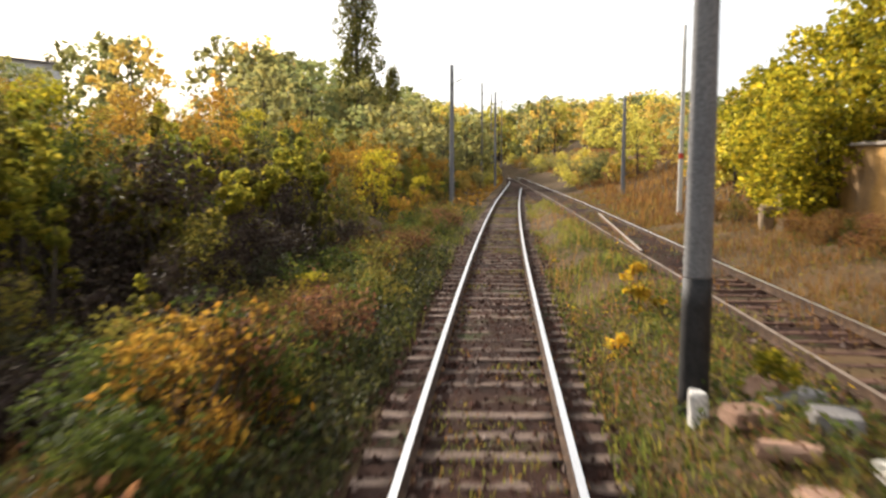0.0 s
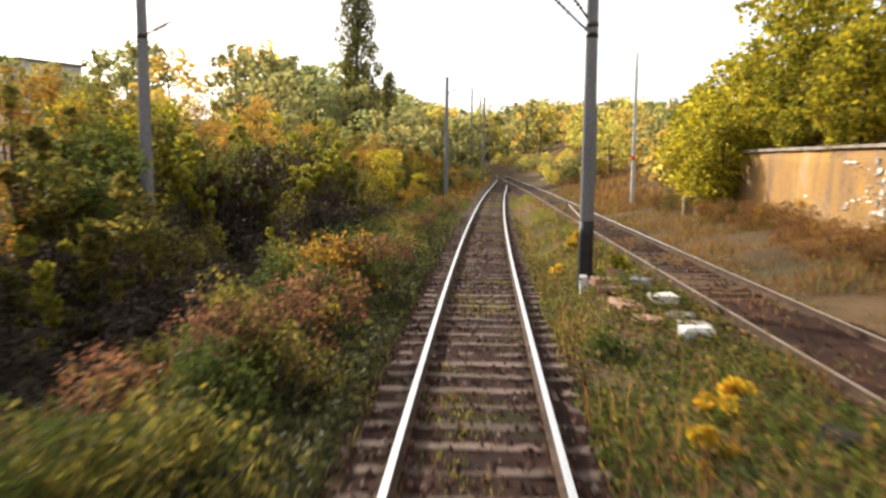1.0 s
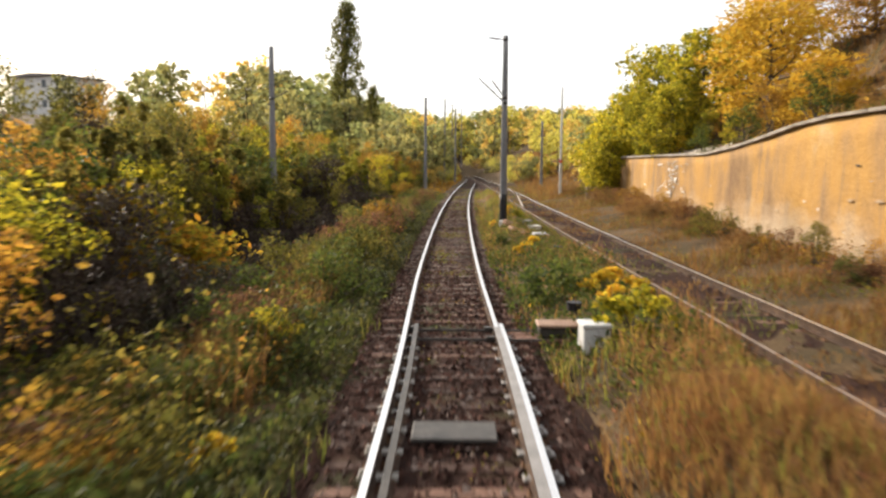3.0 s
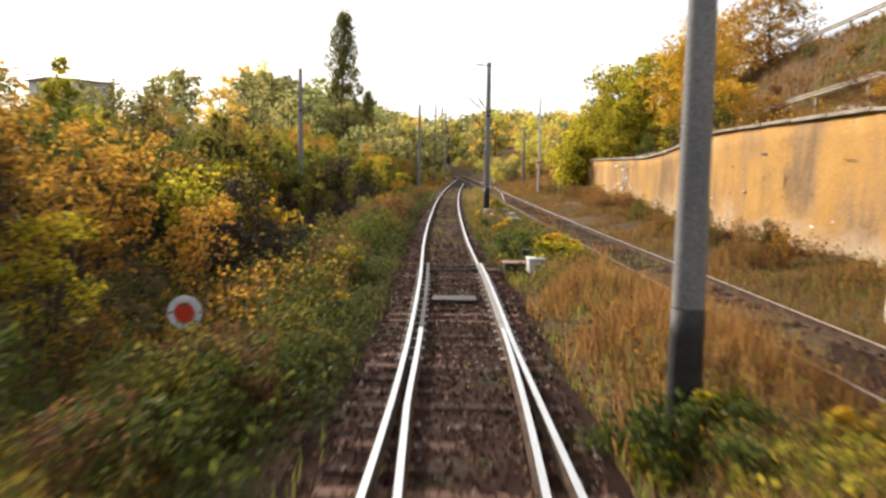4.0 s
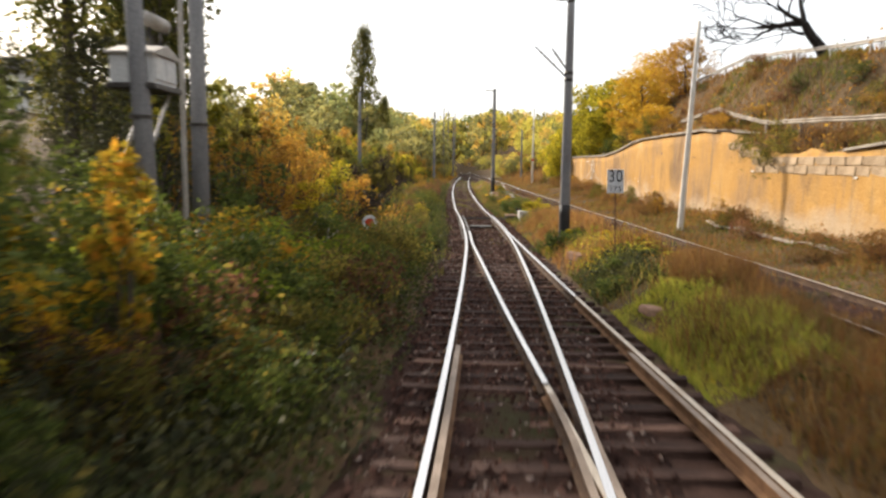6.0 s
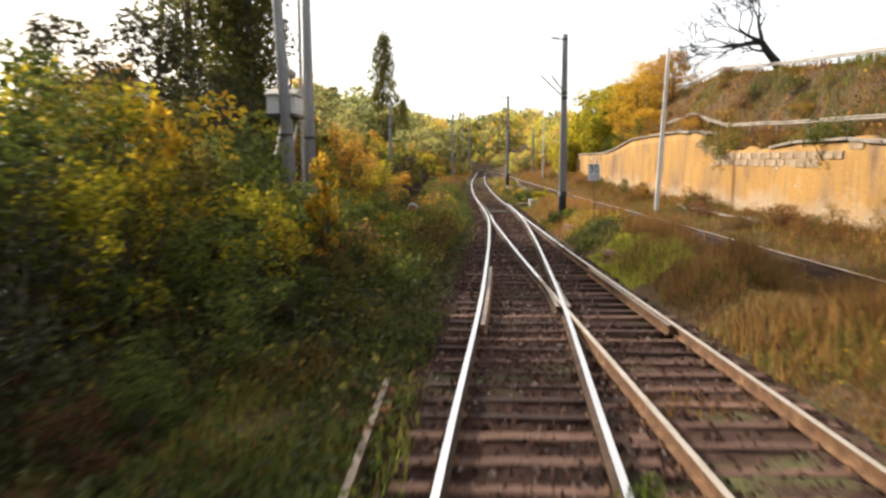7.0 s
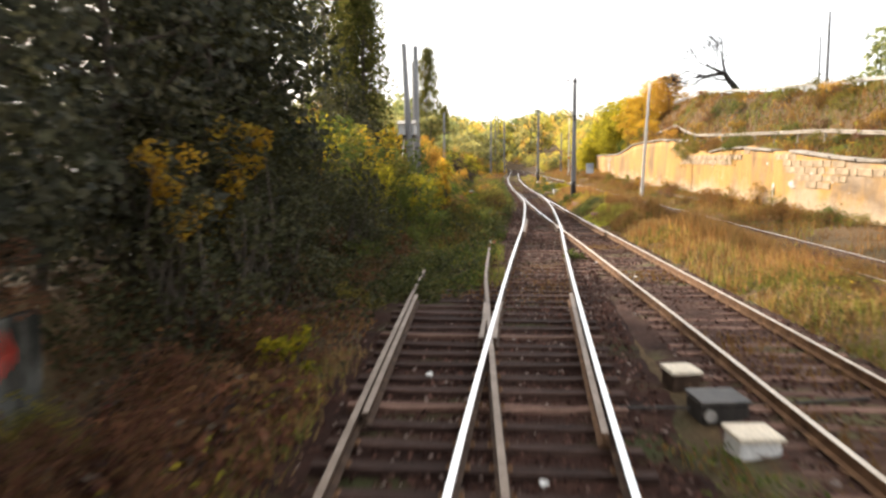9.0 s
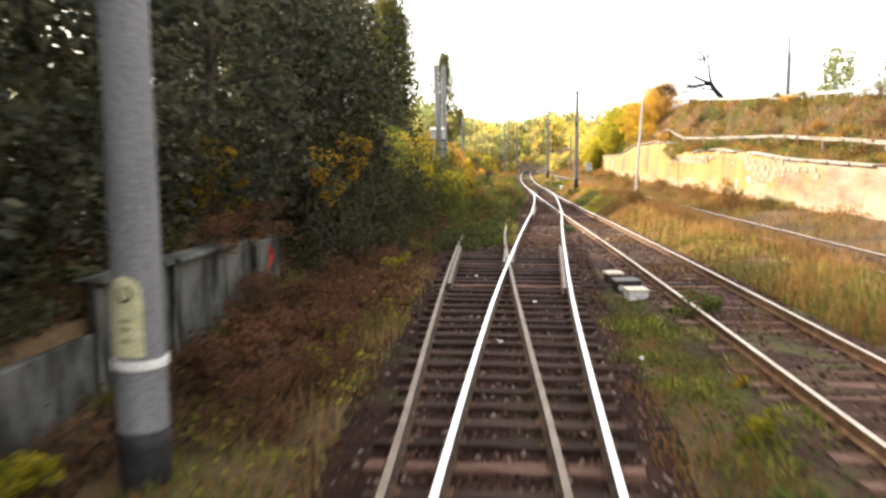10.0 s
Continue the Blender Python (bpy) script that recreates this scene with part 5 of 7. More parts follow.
def make_shrub(name, label, height, width, mat, seed, blobs=18, per=88, leaf=0.118, leggy=0.25, category="shrub"):
    rng = np.random.default_rng(seed)
    t = thing(name, (0, 0, -500), label, category)
    stems, vs, fs = Geo(), [], []
    r0 = 0.022 * height ** 0.7
    stems.add([(r0 * math.cos(q * 1.2566), r0 * math.sin(q * 1.2566), -0.25) for q in range(5)], [])
    for k in range(blobs):
        a, q = rng.uniform(0, 2 * math.pi), rng.uniform(0, 1) ** 0.6
        z = height * (leggy + (1 - leggy) * rng.uniform(0.05, 1.0))
        spread = width * 0.5 * q * (1.0 - 0.55 * max(0, z / height - 0.45))
        c = np.array([math.cos(a) * spread, math.sin(a) * spread, z * 0.93])
        r = width * rng.uniform(0.13, 0.24)
        v, f = leaf_quads(rng, blob_points(rng, c, r, per, 0.85), leaf, leaf * 0.55)
        vs.append(v), fs.append(f)
        if k % 2 == 0:
            mid = c * np.array([0.45, 0.45, 0.5]) + rng.normal(0, 0.05 * height, 3) * np.array([1, 1, 0])
            stems.branch([mid, c], [0.016 * height ** 0.7, 0.006])
    if leggy < 0.4:
        low = rng.normal(0, width * 0.22, (per * 2, 3))
        low[:, 2] = np.abs(rng.normal(0, height * 0.16, per * 2))
        v, f = leaf_quads(rng, low, leaf, leaf * 0.55)
        vs.append(v), fs.append(f)
    part("stem", stems, M_BARK, t, "thin bare branches")
    part("foliage", leaf_geo(vs, fs), mat, t)
    return t


def make_tree(name, label, height, width, mat, seed, blobs=46, per=110, leaf=0.22, crown_from=0.25, columnar=False, category="tree"):
    rng = np.random.default_rng(seed)
    t = thing(name, (0, 0, -500), label, category)
    wood, vs, fs = Geo(), [], []
    lean = rng.normal(0, 0.02 * height, 2)
    tz = np.linspace(-0.4, height * 0.92, 8)
    axis = lambda z: np.array([lean[0] * (z / height) ** 2, lean[1] * (z / height) ** 2, z])
    r0 = 0.016 * height + 0.03
    wood.tube([axis(z) for z in tz], [max(0.012, r0 * (1 - 0.93 * max(0, z) / height)) for z in tz], 9)
    for k in range(blobs):
        u = (k + rng.uniform(0, 1)) / blobs
        z = height * (crown_from + (1 - crown_from) * u)
        a = k * 2.4 + rng.uniform(-0.5, 0.5)
        if columnar:
            env = math.sin(math.pi * min(1, 0.12 + 0.88 * u)) ** 0.55
        else:
            env = math.sin(math.pi * (0.12 + 0.8 * u)) ** 0.7
        q = rng.uniform(0.35, 1.0) * env
        c = axis(z) + np.array([math.cos(a), math.sin(a), 0]) * width * 0.5 * q
        r = (width * rng.uniform(0.10, 0.19)) * (1.25 if columnar else 1.0)
        v, f = leaf_quads(rng, blob_points(rng, c, r, per, 1.5 if columnar else 0.7), leaf, leaf * 0.6)
        vs.append(v), fs.append(f)
        if k % 2 == 0:
            zb = max(height * crown_from * 0.6, z - width * (0.45 if columnar else 0.22))
            b0 = axis(zb)
            mid = (b0 + c) / 2 + np.array([0, 0, -0.03 * height if not columnar else -0.06 * height])
            wood.tube([b0, mid, c], [r0 * 0.36, r0 * 0.22, 0.01], 5, cap=False)
    part("trunk", wood, M_BARK, t, smooth=True)
    part("crown", leaf_geo(vs, fs), mat, t)
    return t


PROTOS = []


def proto(t):
    PROTOS.append(t)
    return t


def near_pole(x, y):
    return -7.15 < x < -5.9 and -79.5 < y < -75.0 or -8.35 < x < -7.3 and -75.5 < y < -68.6


def put(p, x, y, s=1.0, sz=1.0, turn=None, sink=0.05, rng=random, label=""):
    ob = copy_thing(p, pose(x, y, ground_z(x, y) - sink, rng.uniform(-4, 4), rng.uniform(-4, 4), rng.uniform(0, 360) if turn is None else turn) @ Matrix.Diagonal((s, s, s * sz, 1)))
    return ob


SHRUBS = {}
for key, nm, lab, h, w, m in (("green", "shrub", "dense green shrub with thin stems", 2.6, 2.3, L_GREEN), ("olive", "shrub", "olive-green shrub turning autumn brown", 2.8, 2.3, L_OLIVE),
                              ("ygreen", "shrub", "yellow-green autumn shrub with loose leaves", 2.8, 2.1, L_WALNUT), ("orange", "shrub", "orange-brown autumn shrub with thin stems", 3.0, 2.3, L_ORANGE),
                              ("rust", "shrub", "low rust-red bramble bush", 1.6, 2.2, L_RUST), ("twig", "twiggy_bush", "bare purple-brown twiggy shrub", 2.6, 2.4, L_TWIG), ("dark", "shrub", "shrub with shade-darkened green leaves below tall trees", 3.2, 2.6, L_DARK), ("yellow", "shrub", "bush with bright yellow autumn leaves", 2.0, 1.7, L_YELLOW)):
    SHRUBS[key] = [proto(make_shrub(nm, lab, h, w, m, 10 * len(SHRUBS) + k, leggy=0.22 if k == 0 else 0.12)) for k in range(2)]
SAPLING = [proto(make_shrub("sapling", "slender upright yellow-green leafy sapling", 3.0, 1.0, L_SAPLING, 91, 12, 80, 0.15, 0.2, "sapling")), proto(make_shrub("sapling", "slender upright olive-green leafy sapling", 3.2, 1.0, L_OLIVE, 92, 12, 80, 0.15, 0.2, "sapling"))]
SAPLING.append(proto(make_shrub("sapling", "slender sapling with yellow-orange autumn leaves", 3.0, 1.0, L_BRIGHT, 93, 26, 46, 0.14, 0.08, "sapling")))
SAPLING.append(proto(make_shrub("sapling", "tall thin sapling with golden top leaves", 4.6, 1.7, L_GOLD, 94, 14, 55, 0.14, 0.55, "sapling")))
SUMAC = [proto(make_shrub("sumac_bush", "broad bush with rim-lit yellow-green and orange leaves", 2.2, 2.6, L_BRIGHT, 120 + k, 24, 80, 0.15, 0.1, "bush")) for k in range(2)]
SUMAC.append(proto(make_shrub("sumac_bush", "leafy light green bush with drooping rim-lit leaves", 1.9, 2.4, L_LIME, 125, 24, 80, 0.14, 0.1, "bush")))
WEED = [proto(make_shrub("weed", "small weed with yellow leaves", 0.55, 0.5, L_YELLOW, 95, 7, 30, 0.09, 0.35, "weed")), proto(make_shrub("weed", "small bright green leafy weed", 0.6, 0.6, L_WALNUT, 96, 8, 34, 0.1, 0.2, "weed")), proto(make_shrub("weed", "low dark green leafy weed", 0.5, 0.8, L_GREEN, 97, 9, 40, 0.09, 0.1, "weed"))]
BRAMBLE = [proto(make_shrub("bramble_bush", lab, 0.9, 1.5, m, 270 + k, 16, 80, 0.072, 0.1, "bush")) for k, (lab, m) in enumerate((("low arching green bramble bush", L_GREEN), ("low olive-brown bramble bush", L_OLIVE), ("low rusty red bramble bush", L_RUST), ("low orange-leaved bramble bush", L_ORANGE), ("tumbled dry brown brush heap", L_DRY)))]
# Dark trees take the shade-darkened leaf colours.
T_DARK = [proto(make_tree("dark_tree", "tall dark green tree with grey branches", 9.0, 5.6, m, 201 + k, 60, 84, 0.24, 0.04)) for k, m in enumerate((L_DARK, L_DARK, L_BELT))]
T_TALL = [proto(make_tree("tall_tree", "tall dark poplar with open airy crown", 15.0, 4.2, L_CONIFER, 211 + k, 60, 120, 0.26, 0.14, True)) for k in range(2)]
T_POPLAR = proto(make_tree("poplar", "slim columnar poplar above the bushes", 24.0, 5.6, L_CONIFER, 221, 80, 130, 0.4, 0.12, True))
T_YELLOW = [proto(make_tree("yellow_tree", "broad walnut-like tree with yellow-green autumn leaves", 7.5, 6.5, L_WALNUT, 231 + k, 70, 78, 0.33, 0.14)) for k in range(2)]
T_GOLD = [proto(make_tree("golden_tree", "broad tree with golden-orange autumn leaves", 8.5, 6.8, L_GOLD, 241, 64, 120, 0.24, 0.15)), proto(make_tree("golden_tree", "broad tree with russet autumn leaves", 8.5, 6.8, L_ORANGE, 242, 64, 120, 0.24, 0.15))]
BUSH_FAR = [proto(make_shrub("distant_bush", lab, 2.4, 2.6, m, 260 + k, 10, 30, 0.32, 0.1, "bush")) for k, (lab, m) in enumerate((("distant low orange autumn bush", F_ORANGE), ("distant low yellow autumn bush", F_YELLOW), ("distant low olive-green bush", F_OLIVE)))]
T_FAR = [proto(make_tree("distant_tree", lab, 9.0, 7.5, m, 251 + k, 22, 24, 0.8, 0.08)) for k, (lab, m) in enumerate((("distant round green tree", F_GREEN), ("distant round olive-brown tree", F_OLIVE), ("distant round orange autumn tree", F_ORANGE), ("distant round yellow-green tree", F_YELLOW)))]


def fit_height(x, y, slope, R):
    """Scale of a nine-metre tree whose top stays under the skyline."""
    top = 2.6 + slope * math.hypot(x, y + 4)
    return min(1.5, max(0.28, (top - ground_z(x, y)) / 9.0)) * R.uniform(0.75, 1.05)


def plant_all():
    R = random.Random(77)
    pick = lambda w: R.choices(list(w), list(w.values()))[0]
    # overgrown cutting beside the running line
    y = 70.0
    while y > -47:
        for x0, x1, prob in ((4.4, 6.2, 0.75), (6.2, 9.0, 0.95), (9.0, 13.0, 0.9), (13, 19, 0.6)):
            if R.random() > prob:
                continue
            d = R.uniform(x0, x1)
            yy = y + R.uniform(-0.8, 0.8)
            x = float(main_x(yy)) - d
            if yy > 30:
                mix = {"olive": 3, "green": 3, "ygreen": 2, "orange": 3}
            elif yy > 9:
                mix = {"olive": 5, "green": 4, "ygreen": 2, "orange": 1.6, "dark": 0.8} if d > 7.5 or yy > 24 else {"twig": 6, "dark": 4, "olive": 1}
            elif yy > -12:
                mix = {"twig": 8, "dark": 2} if d < 6.5 else {"olive": 3, "green": 2.5, "dark": 2, "orange": 1.2, "twig": 1}
            elif yy > -27:
                mix = {"green": 5, "olive": 4, "orange": 2} if d > 9 else {"orange": 8, "olive": 2.5, "ygreen": 1, "green": 1}
            elif yy > -38:
                mix = {"green": 6, "olive": 3, "ygreen": 1, "dark": 2, "orange": 1}
            else:
                mix = {"ygreen": 2, "orange": 2, "yellow": 1, "green": 4, "olive": 2}
            s = R.uniform(0.75, 1.2) * (0.75 if d < 6.2 else 1.0 if d < 9 else 1.0)
            if abs(x + 4.34) < 1.3 and -24 < yy < -18.5 or math.hypot(x + 7, yy + 33.3) < 1.3:
                continue
            put(R.choice(SHRUBS[pick(mix)]), x, yy, s, R.uniform(0.9, 1.25), rng=R)
        if R.random() < 0.5 and y > -30:
            yy = y
            put(R.choice(SAPLING[:2]), float(main_x(yy)) - (R.uniform(7.0, 11.5) if yy < 12 else R.uniform(5, 10)), yy, R.uniform(0.8, 1.25), R.uniform(1.0, 1.3), rng=R)
        y -= 1.9
    # low brambles on the shoulder
    for k in range(110):
        yy = R.uniform(-46, 36)
        x = float(main_x(yy)) - R.uniform(2.4, 4.2)
        if math.hypot(x + 4.34, yy + 22) > 1.7:
            put(BRAMBLE[pick({0: 5, 1: 3, 2: 1.6 if yy > -30 else 3, 3: 0.4 if yy < -12 else 0.05})], x, yy, R.uniform(0.6, 1.25), R.uniform(0.8, 1.3), rng=R)
    for k in range(34):
        yy = R.uniform(-33, 18)
        put(BRAMBLE[pick({0: 5, 1: 3, 3: 0.4 if yy < -12 else 0.03, 2: 0.8})], float(main_x(yy)) - R.uniform(2.2, 4.3), yy, R.uniform(0.45, 1.1), R.uniform(0.7, 1.2), rng=R)
    # taller growth up the slope behind the ditch
    R = random.Random(41)
    for k in range(44):
        yy = -16 + 1.05 * k + R.uniform(-0.5, 0.5)
        d = R.uniform(8.5, 11.0) if k % 2 else R.uniform(11.0, 16.0)
        x = float(main_x(yy)) - d
        put(R.choice(SHRUBS[pick({"green": 3, "olive": 5, "orange": 1.5 if yy > -4 else 2.5, "ygreen": 2.5})]), x, yy, R.uniform(0.85, 1.1), R.uniform(0.9, 1.2), rng=R)
    for k in range(26):
        yy = R.uniform(-12, 26)
        put(SAPLING[k % 2], float(main_x(yy)) - R.uniform(5.6, 9.0), yy, R.uniform(0.8, 1.1), R.uniform(0.9, 1.25), rng=R)
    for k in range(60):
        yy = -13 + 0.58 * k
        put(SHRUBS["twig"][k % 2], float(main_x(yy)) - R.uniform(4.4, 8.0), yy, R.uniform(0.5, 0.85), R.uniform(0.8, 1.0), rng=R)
    for x, yy, key, sc in ((-6.9, 6.2, "olive", 1.1), (-6.1, 4.2, "twig", 1.05), (-7.4, 4.8, "olive", 1.15), (-8.4, 6.4, "green", 1.2), (-7.0, 7.6, "dark", 0.9), (-6.4, 8.4, "olive", 0.9)):
        put(SHRUBS[key][0], x, yy, sc, rng=R)
    for k in range(20):
        yy = R.uniform(-46, 34)
        x = float(main_x(yy)) - R.uniform(2.2, 4.6)
        if math.hypot(x + 4.34, yy + 22) < 1.6:
            continue
        put(R.choice(SHRUBS[pick({"green": 4, "olive": 3, "rust": 1.5, "ygreen": 1} if yy > -30 else {"green": 3, "ygreen": 2, "rust": 1})]), x, yy, R.uniform(0.2, 0.42), rng=R)
    # bushes near the transformer and the spur
    for x, yy, key, s in ((-4.6, -36.5, "green", 0.8), (-5.4, -37.6, "green", 0.95), (-5.0, -39.4, "green", 0.75), (-4.2, -38.2, "rust", 0.6), (-3.9, -40.2, "orange", 0.4), (-6.0, -40.5, "green", 0.9), (-5.9, -42.5, "dark", 0.55), (-6.9, -41.2, "green", 1.4), (-7.6, -44.6, "olive", 1.35), (-7.7, -46.8, "green", 1.25), (-9.3, -45.6, "green", 1.5), (-6.3, -39.2, "green", 1.1), (-8.2, -40.5, "yellow", 1.8), (-7.4, -43.6, "ygreen", 0.9), (-5.4, -43.8, "dark", 0.4), (-4.9, -44.6, "dark", 0.32), (-5.2, -42.0, "dark", 0.45), (-4.3, -43.9, "dark", 0.3), (-4.7, -41.2, "dark", 0.4), (-7.3, -48.5, "dark", 0.85), (-6.9, -51, "dark", 0.9), (-6.8, -53.5, "dark", 0.8), (-8.8, -50.6, "dark", 1.1), (-7.6, -46.3, "dark", 0.6), (-6.6, -45.0, "green", 0.8),
                          (-5.6, -45.8, "green", 0.8), (-5.1, -47.5, "green", 0.5), (-5.4, -49.5, "green", 0.45), (-8.8, -38.5, "olive", 1.3), (-9.5, -42.5, "ygreen", 1.5), (-7.2, -47.5, "ygreen", 1.0)):
        put(R.choice(SHRUBS[key]), x, yy, s, rng=R)
    for x, yy, s in ((-13.2, -45.4, 1.2), (-12.6, -49.0, 0.9), (-14.6, -48.6, 0.9), (-11.2, -50.7, 1.0), (-9.9, -55.0, 0.8), (-9.0, -58.0, 0.8)):
        put(T_DARK[0], x, yy, s, rng=R)
    for x, yy, sc in ((-7.6, -59.9, 0.8), (-8.1, -61.9, 0.72)):
        put(SAPLING[3], x, yy, sc, 1.0, rng=R)
    for x, yy, s in ((-7.0, -60.2, 0.85), (-7.3, -58.6, 0.95), (-7.4, -62.5, 0.9)):
        put(SHRUBS["dark"][1], x, yy, s, rng=R)
    for k in range(22):
        yy = R.uniform(-45, -24) if k < 13 else R.uniform(-8, 18)
        if not -24.5 < yy < -18:
            put(BRAMBLE[(0 if k % 3 else 1) if k < 13 else (1, 2, 1)[k % 3]], float(main_x(yy)) - (R.uniform(2.7, 4.2) if k < 13 else R.uniform(2.3, 3.2)), yy, R.uniform(0.9, 1.35), R.uniform(0.9, 1.2), rng=R)
    put(SAPLING[2], -5.1, -40.8, 0.72, 1.58, rng=R)
    for x, yy, p, s in ((-6.0, -34.3, SUMAC[0], 1.0), (-5.0, -35.2, SUMAC[1], 0.8), (-7.2, -35.4, SUMAC[1], 1.0), (-4.6, -37.4, SUMAC[2], 0.72), (-5.7, -37.9, SUMAC[2], 0.9), (-5.3, -36.3, SUMAC[2], 0.85), (-6.6, -38.6, SUMAC[2], 0.9), (-4.4, -33.4, SUMAC[2], 0.75), (-5.2, -32.2, SUMAC[2], 0.9), (-4.2, -31.5, SUMAC[2], 0.65), (-6.0, -33.0, SUMAC[2], 0.95), (-6.3, -5.7, SUMAC[0], 1.25), (-7.3, -7.6, SUMAC[0], 1.3), (-8.0, -4.8, SHRUBS["ygreen"][0], 1.1), (-11.4, 12.0, SHRUBS["orange"][0], 1.1), (-12.4, 11.0, SHRUBS["orange"][1], 1.15)):
        put(p, x, yy, s, rng=R)
    # Two extra trees, mostly out of view, added to shade the shoulder.
    put(T_DARK[1], -9.7, -37.5, 0.6, rng=R)
    put(T_DARK[0], -10.6, -41.0, 0.5, rng=R)
    for x, yy, k, s in ((-5.2, 10.0, 0, 0.62), (-7.4, 14.0, 1, 0.8), (-8.4, 9.0, 0, 0.75), (-6.6, 17.5, 0, 0.8), (-4.7, 19.0, 1, 0.75), (-9.6, 13.0, 0, 1.0), (-6.9, 3.6, 0, 0.8), (-8.0, 1.0, 0, 0.9)):
        put(SAPLING[k], x, yy, s, 1.15, rng=R)
    # dark belt beside the spur, its shade and haze held in the leaf colours
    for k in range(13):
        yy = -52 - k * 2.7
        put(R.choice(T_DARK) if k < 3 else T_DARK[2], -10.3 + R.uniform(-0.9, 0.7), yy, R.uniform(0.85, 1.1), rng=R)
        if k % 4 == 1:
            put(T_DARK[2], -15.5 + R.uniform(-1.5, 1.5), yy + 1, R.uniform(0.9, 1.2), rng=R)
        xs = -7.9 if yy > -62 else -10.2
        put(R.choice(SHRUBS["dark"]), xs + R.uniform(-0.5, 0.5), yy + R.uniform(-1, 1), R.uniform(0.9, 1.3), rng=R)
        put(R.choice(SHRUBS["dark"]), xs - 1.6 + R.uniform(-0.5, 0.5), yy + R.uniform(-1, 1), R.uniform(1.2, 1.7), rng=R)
    for k in range(26):
        yy = R.uniform(-84, -50)
        xx, sc = R.uniform(-7.6, -5.4), R.uniform(0.5, 0.95)
        if not near_pole(xx, yy):
            put(BRAMBLE[pick({0: 1, 1: 1, 2: 4})], xx, yy, sc, rng=R)
    for k in range(10):
        yy = R.uniform(-84, -50)
        put(R.choice(SHRUBS[pick({"rust": 5, "dark": 2, "olive": 1})]), R.uniform(-8.0, -6.4), yy, R.uniform(0.3, 0.6), rng=R)
    for x, yy, s in ((-7.3, -70.0, 0.42), (-6.8, -72.5, 0.4), (-6.6, -70.8, 0.36), (-7.2, -67.5, 0.5), (-6.4, -68.6, 0.4)):
        put(SHRUBS["rust"][0], x, yy, s, rng=R)
    for k in range(9):
        put(BRAMBLE[2] if k % 3 else BRAMBLE[1], R.uniform(-7.95, -7.6), -66.8 - k * 1.15, R.uniform(0.35, 0.6) if k > 1 else 0.9, R.uniform(0.8, 1.0), rng=R)
    for k in range(7):
        put(BRAMBLE[2], R.uniform(-8.75, -8.3), -68.9 + 0.5 * k, R.uniform(0.6, 0.9), 1.0, rng=R)
    for k in range(14):
        xx, yy = R.uniform(-7.3, -5.9), R.uniform(-75, -60)
        put(BRAMBLE[2], xx, yy, R.uniform(0.6, 0.9) if near_pole(xx, yy) else R.uniform(0.8, 1.1), R.uniform(0.7, 0.9), rng=R)
    for k in range(16):
        put(BRAMBLE[2], R.uniform(-7.4, -5.6), R.uniform(-74.5, -61), R.uniform(0.45, 0.75), rng=R)
    for x, yy, s in ((-8.6, -58.5, 0.8), (-9.6, -66, 1.0)):
        put(SHRUBS["yellow"][0], x, yy, s, rng=R)
    # tall trees
    R = random.Random(52)
    for x, yy, s in ((-12.0, -21.0, 0.9), (-12.9, -19.4, 0.98), (-11.0, -23.5, 0.85), (-13.2, -24.5, 0.9)):
        put(R.choice(T_TALL), x, yy, s, rng=R)
    for x, yy, s in ((-11.0, -27.5, 0.5),):
        put(T_DARK[0], x, yy, s, rng=R)
    for x, yy, s in ((-8.9, -30.0, 1.0), (-9.2, -32.6, 0.9)):
        put(SHRUBS["dark"][0], x, yy, s, rng=R)
    put(T_POPLAR, -16.6, 92, 0.98, 0.93, 0, rng=R)
    put(T_POPLAR, -13.6, 96, 0.5, 0.95, 50, rng=R)
    # bank trees by the wall and beyond
    R = random.Random(63)
    for x, yy, p, s in ((11.6, 21.5, T_YELLOW[0], 0.82), (11.3, 27.0, T_YELLOW[1], 0.84), (12.0, 33.5, T_YELLOW[0], 0.7), (12.2, 40.0, T_YELLOW[1], 0.55), (12.0, 15.5, T_YELLOW[1], 0.78), (9.1, 24.2, T_YELLOW[0], 0.62), (8.95, 22.3, T_YELLOW[1], 0.52), (10.6, 18.6, T_YELLOW[1], 0.55), (10.4, 14.0, T_YELLOW[0], 0.5), (12.1, 6.5, T_GOLD[0], 0.85), (13.8, 2.2, T_GOLD[1], 0.6), (14.5, 11.5, T_GOLD[0], 0.78),
                        (11.6, 0.5, T_GOLD[0], 0.45), (15.5, 18, T_GOLD[1], 0.75)):
        put(p, x, yy, s, 0.74 if p in T_GOLD else 1.0, sink=0.5, rng=R)
    for k in range(18):
        yy = R.uniform(-3, 22)
        put(R.choice(SHRUBS[pick({"ygreen": 2, "orange": 2, "yellow": 2, "green": 2})]), float(wall_x(yy)) + R.uniform(0.6, 2.6), yy, R.uniform(0.4, 0.75), rng=R)
    for x, yy, s in ((19.0, -27.0, 0.6), (22.0, -30, 0.7), (21, -38, 0.7), (16.5, -33, 0.45)):
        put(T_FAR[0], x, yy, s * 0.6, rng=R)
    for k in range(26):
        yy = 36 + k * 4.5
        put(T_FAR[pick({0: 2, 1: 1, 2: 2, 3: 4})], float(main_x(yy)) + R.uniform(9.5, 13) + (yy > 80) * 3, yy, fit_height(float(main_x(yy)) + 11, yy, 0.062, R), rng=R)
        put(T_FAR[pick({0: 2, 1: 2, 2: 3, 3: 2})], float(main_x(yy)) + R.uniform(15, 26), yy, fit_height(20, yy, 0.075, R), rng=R)
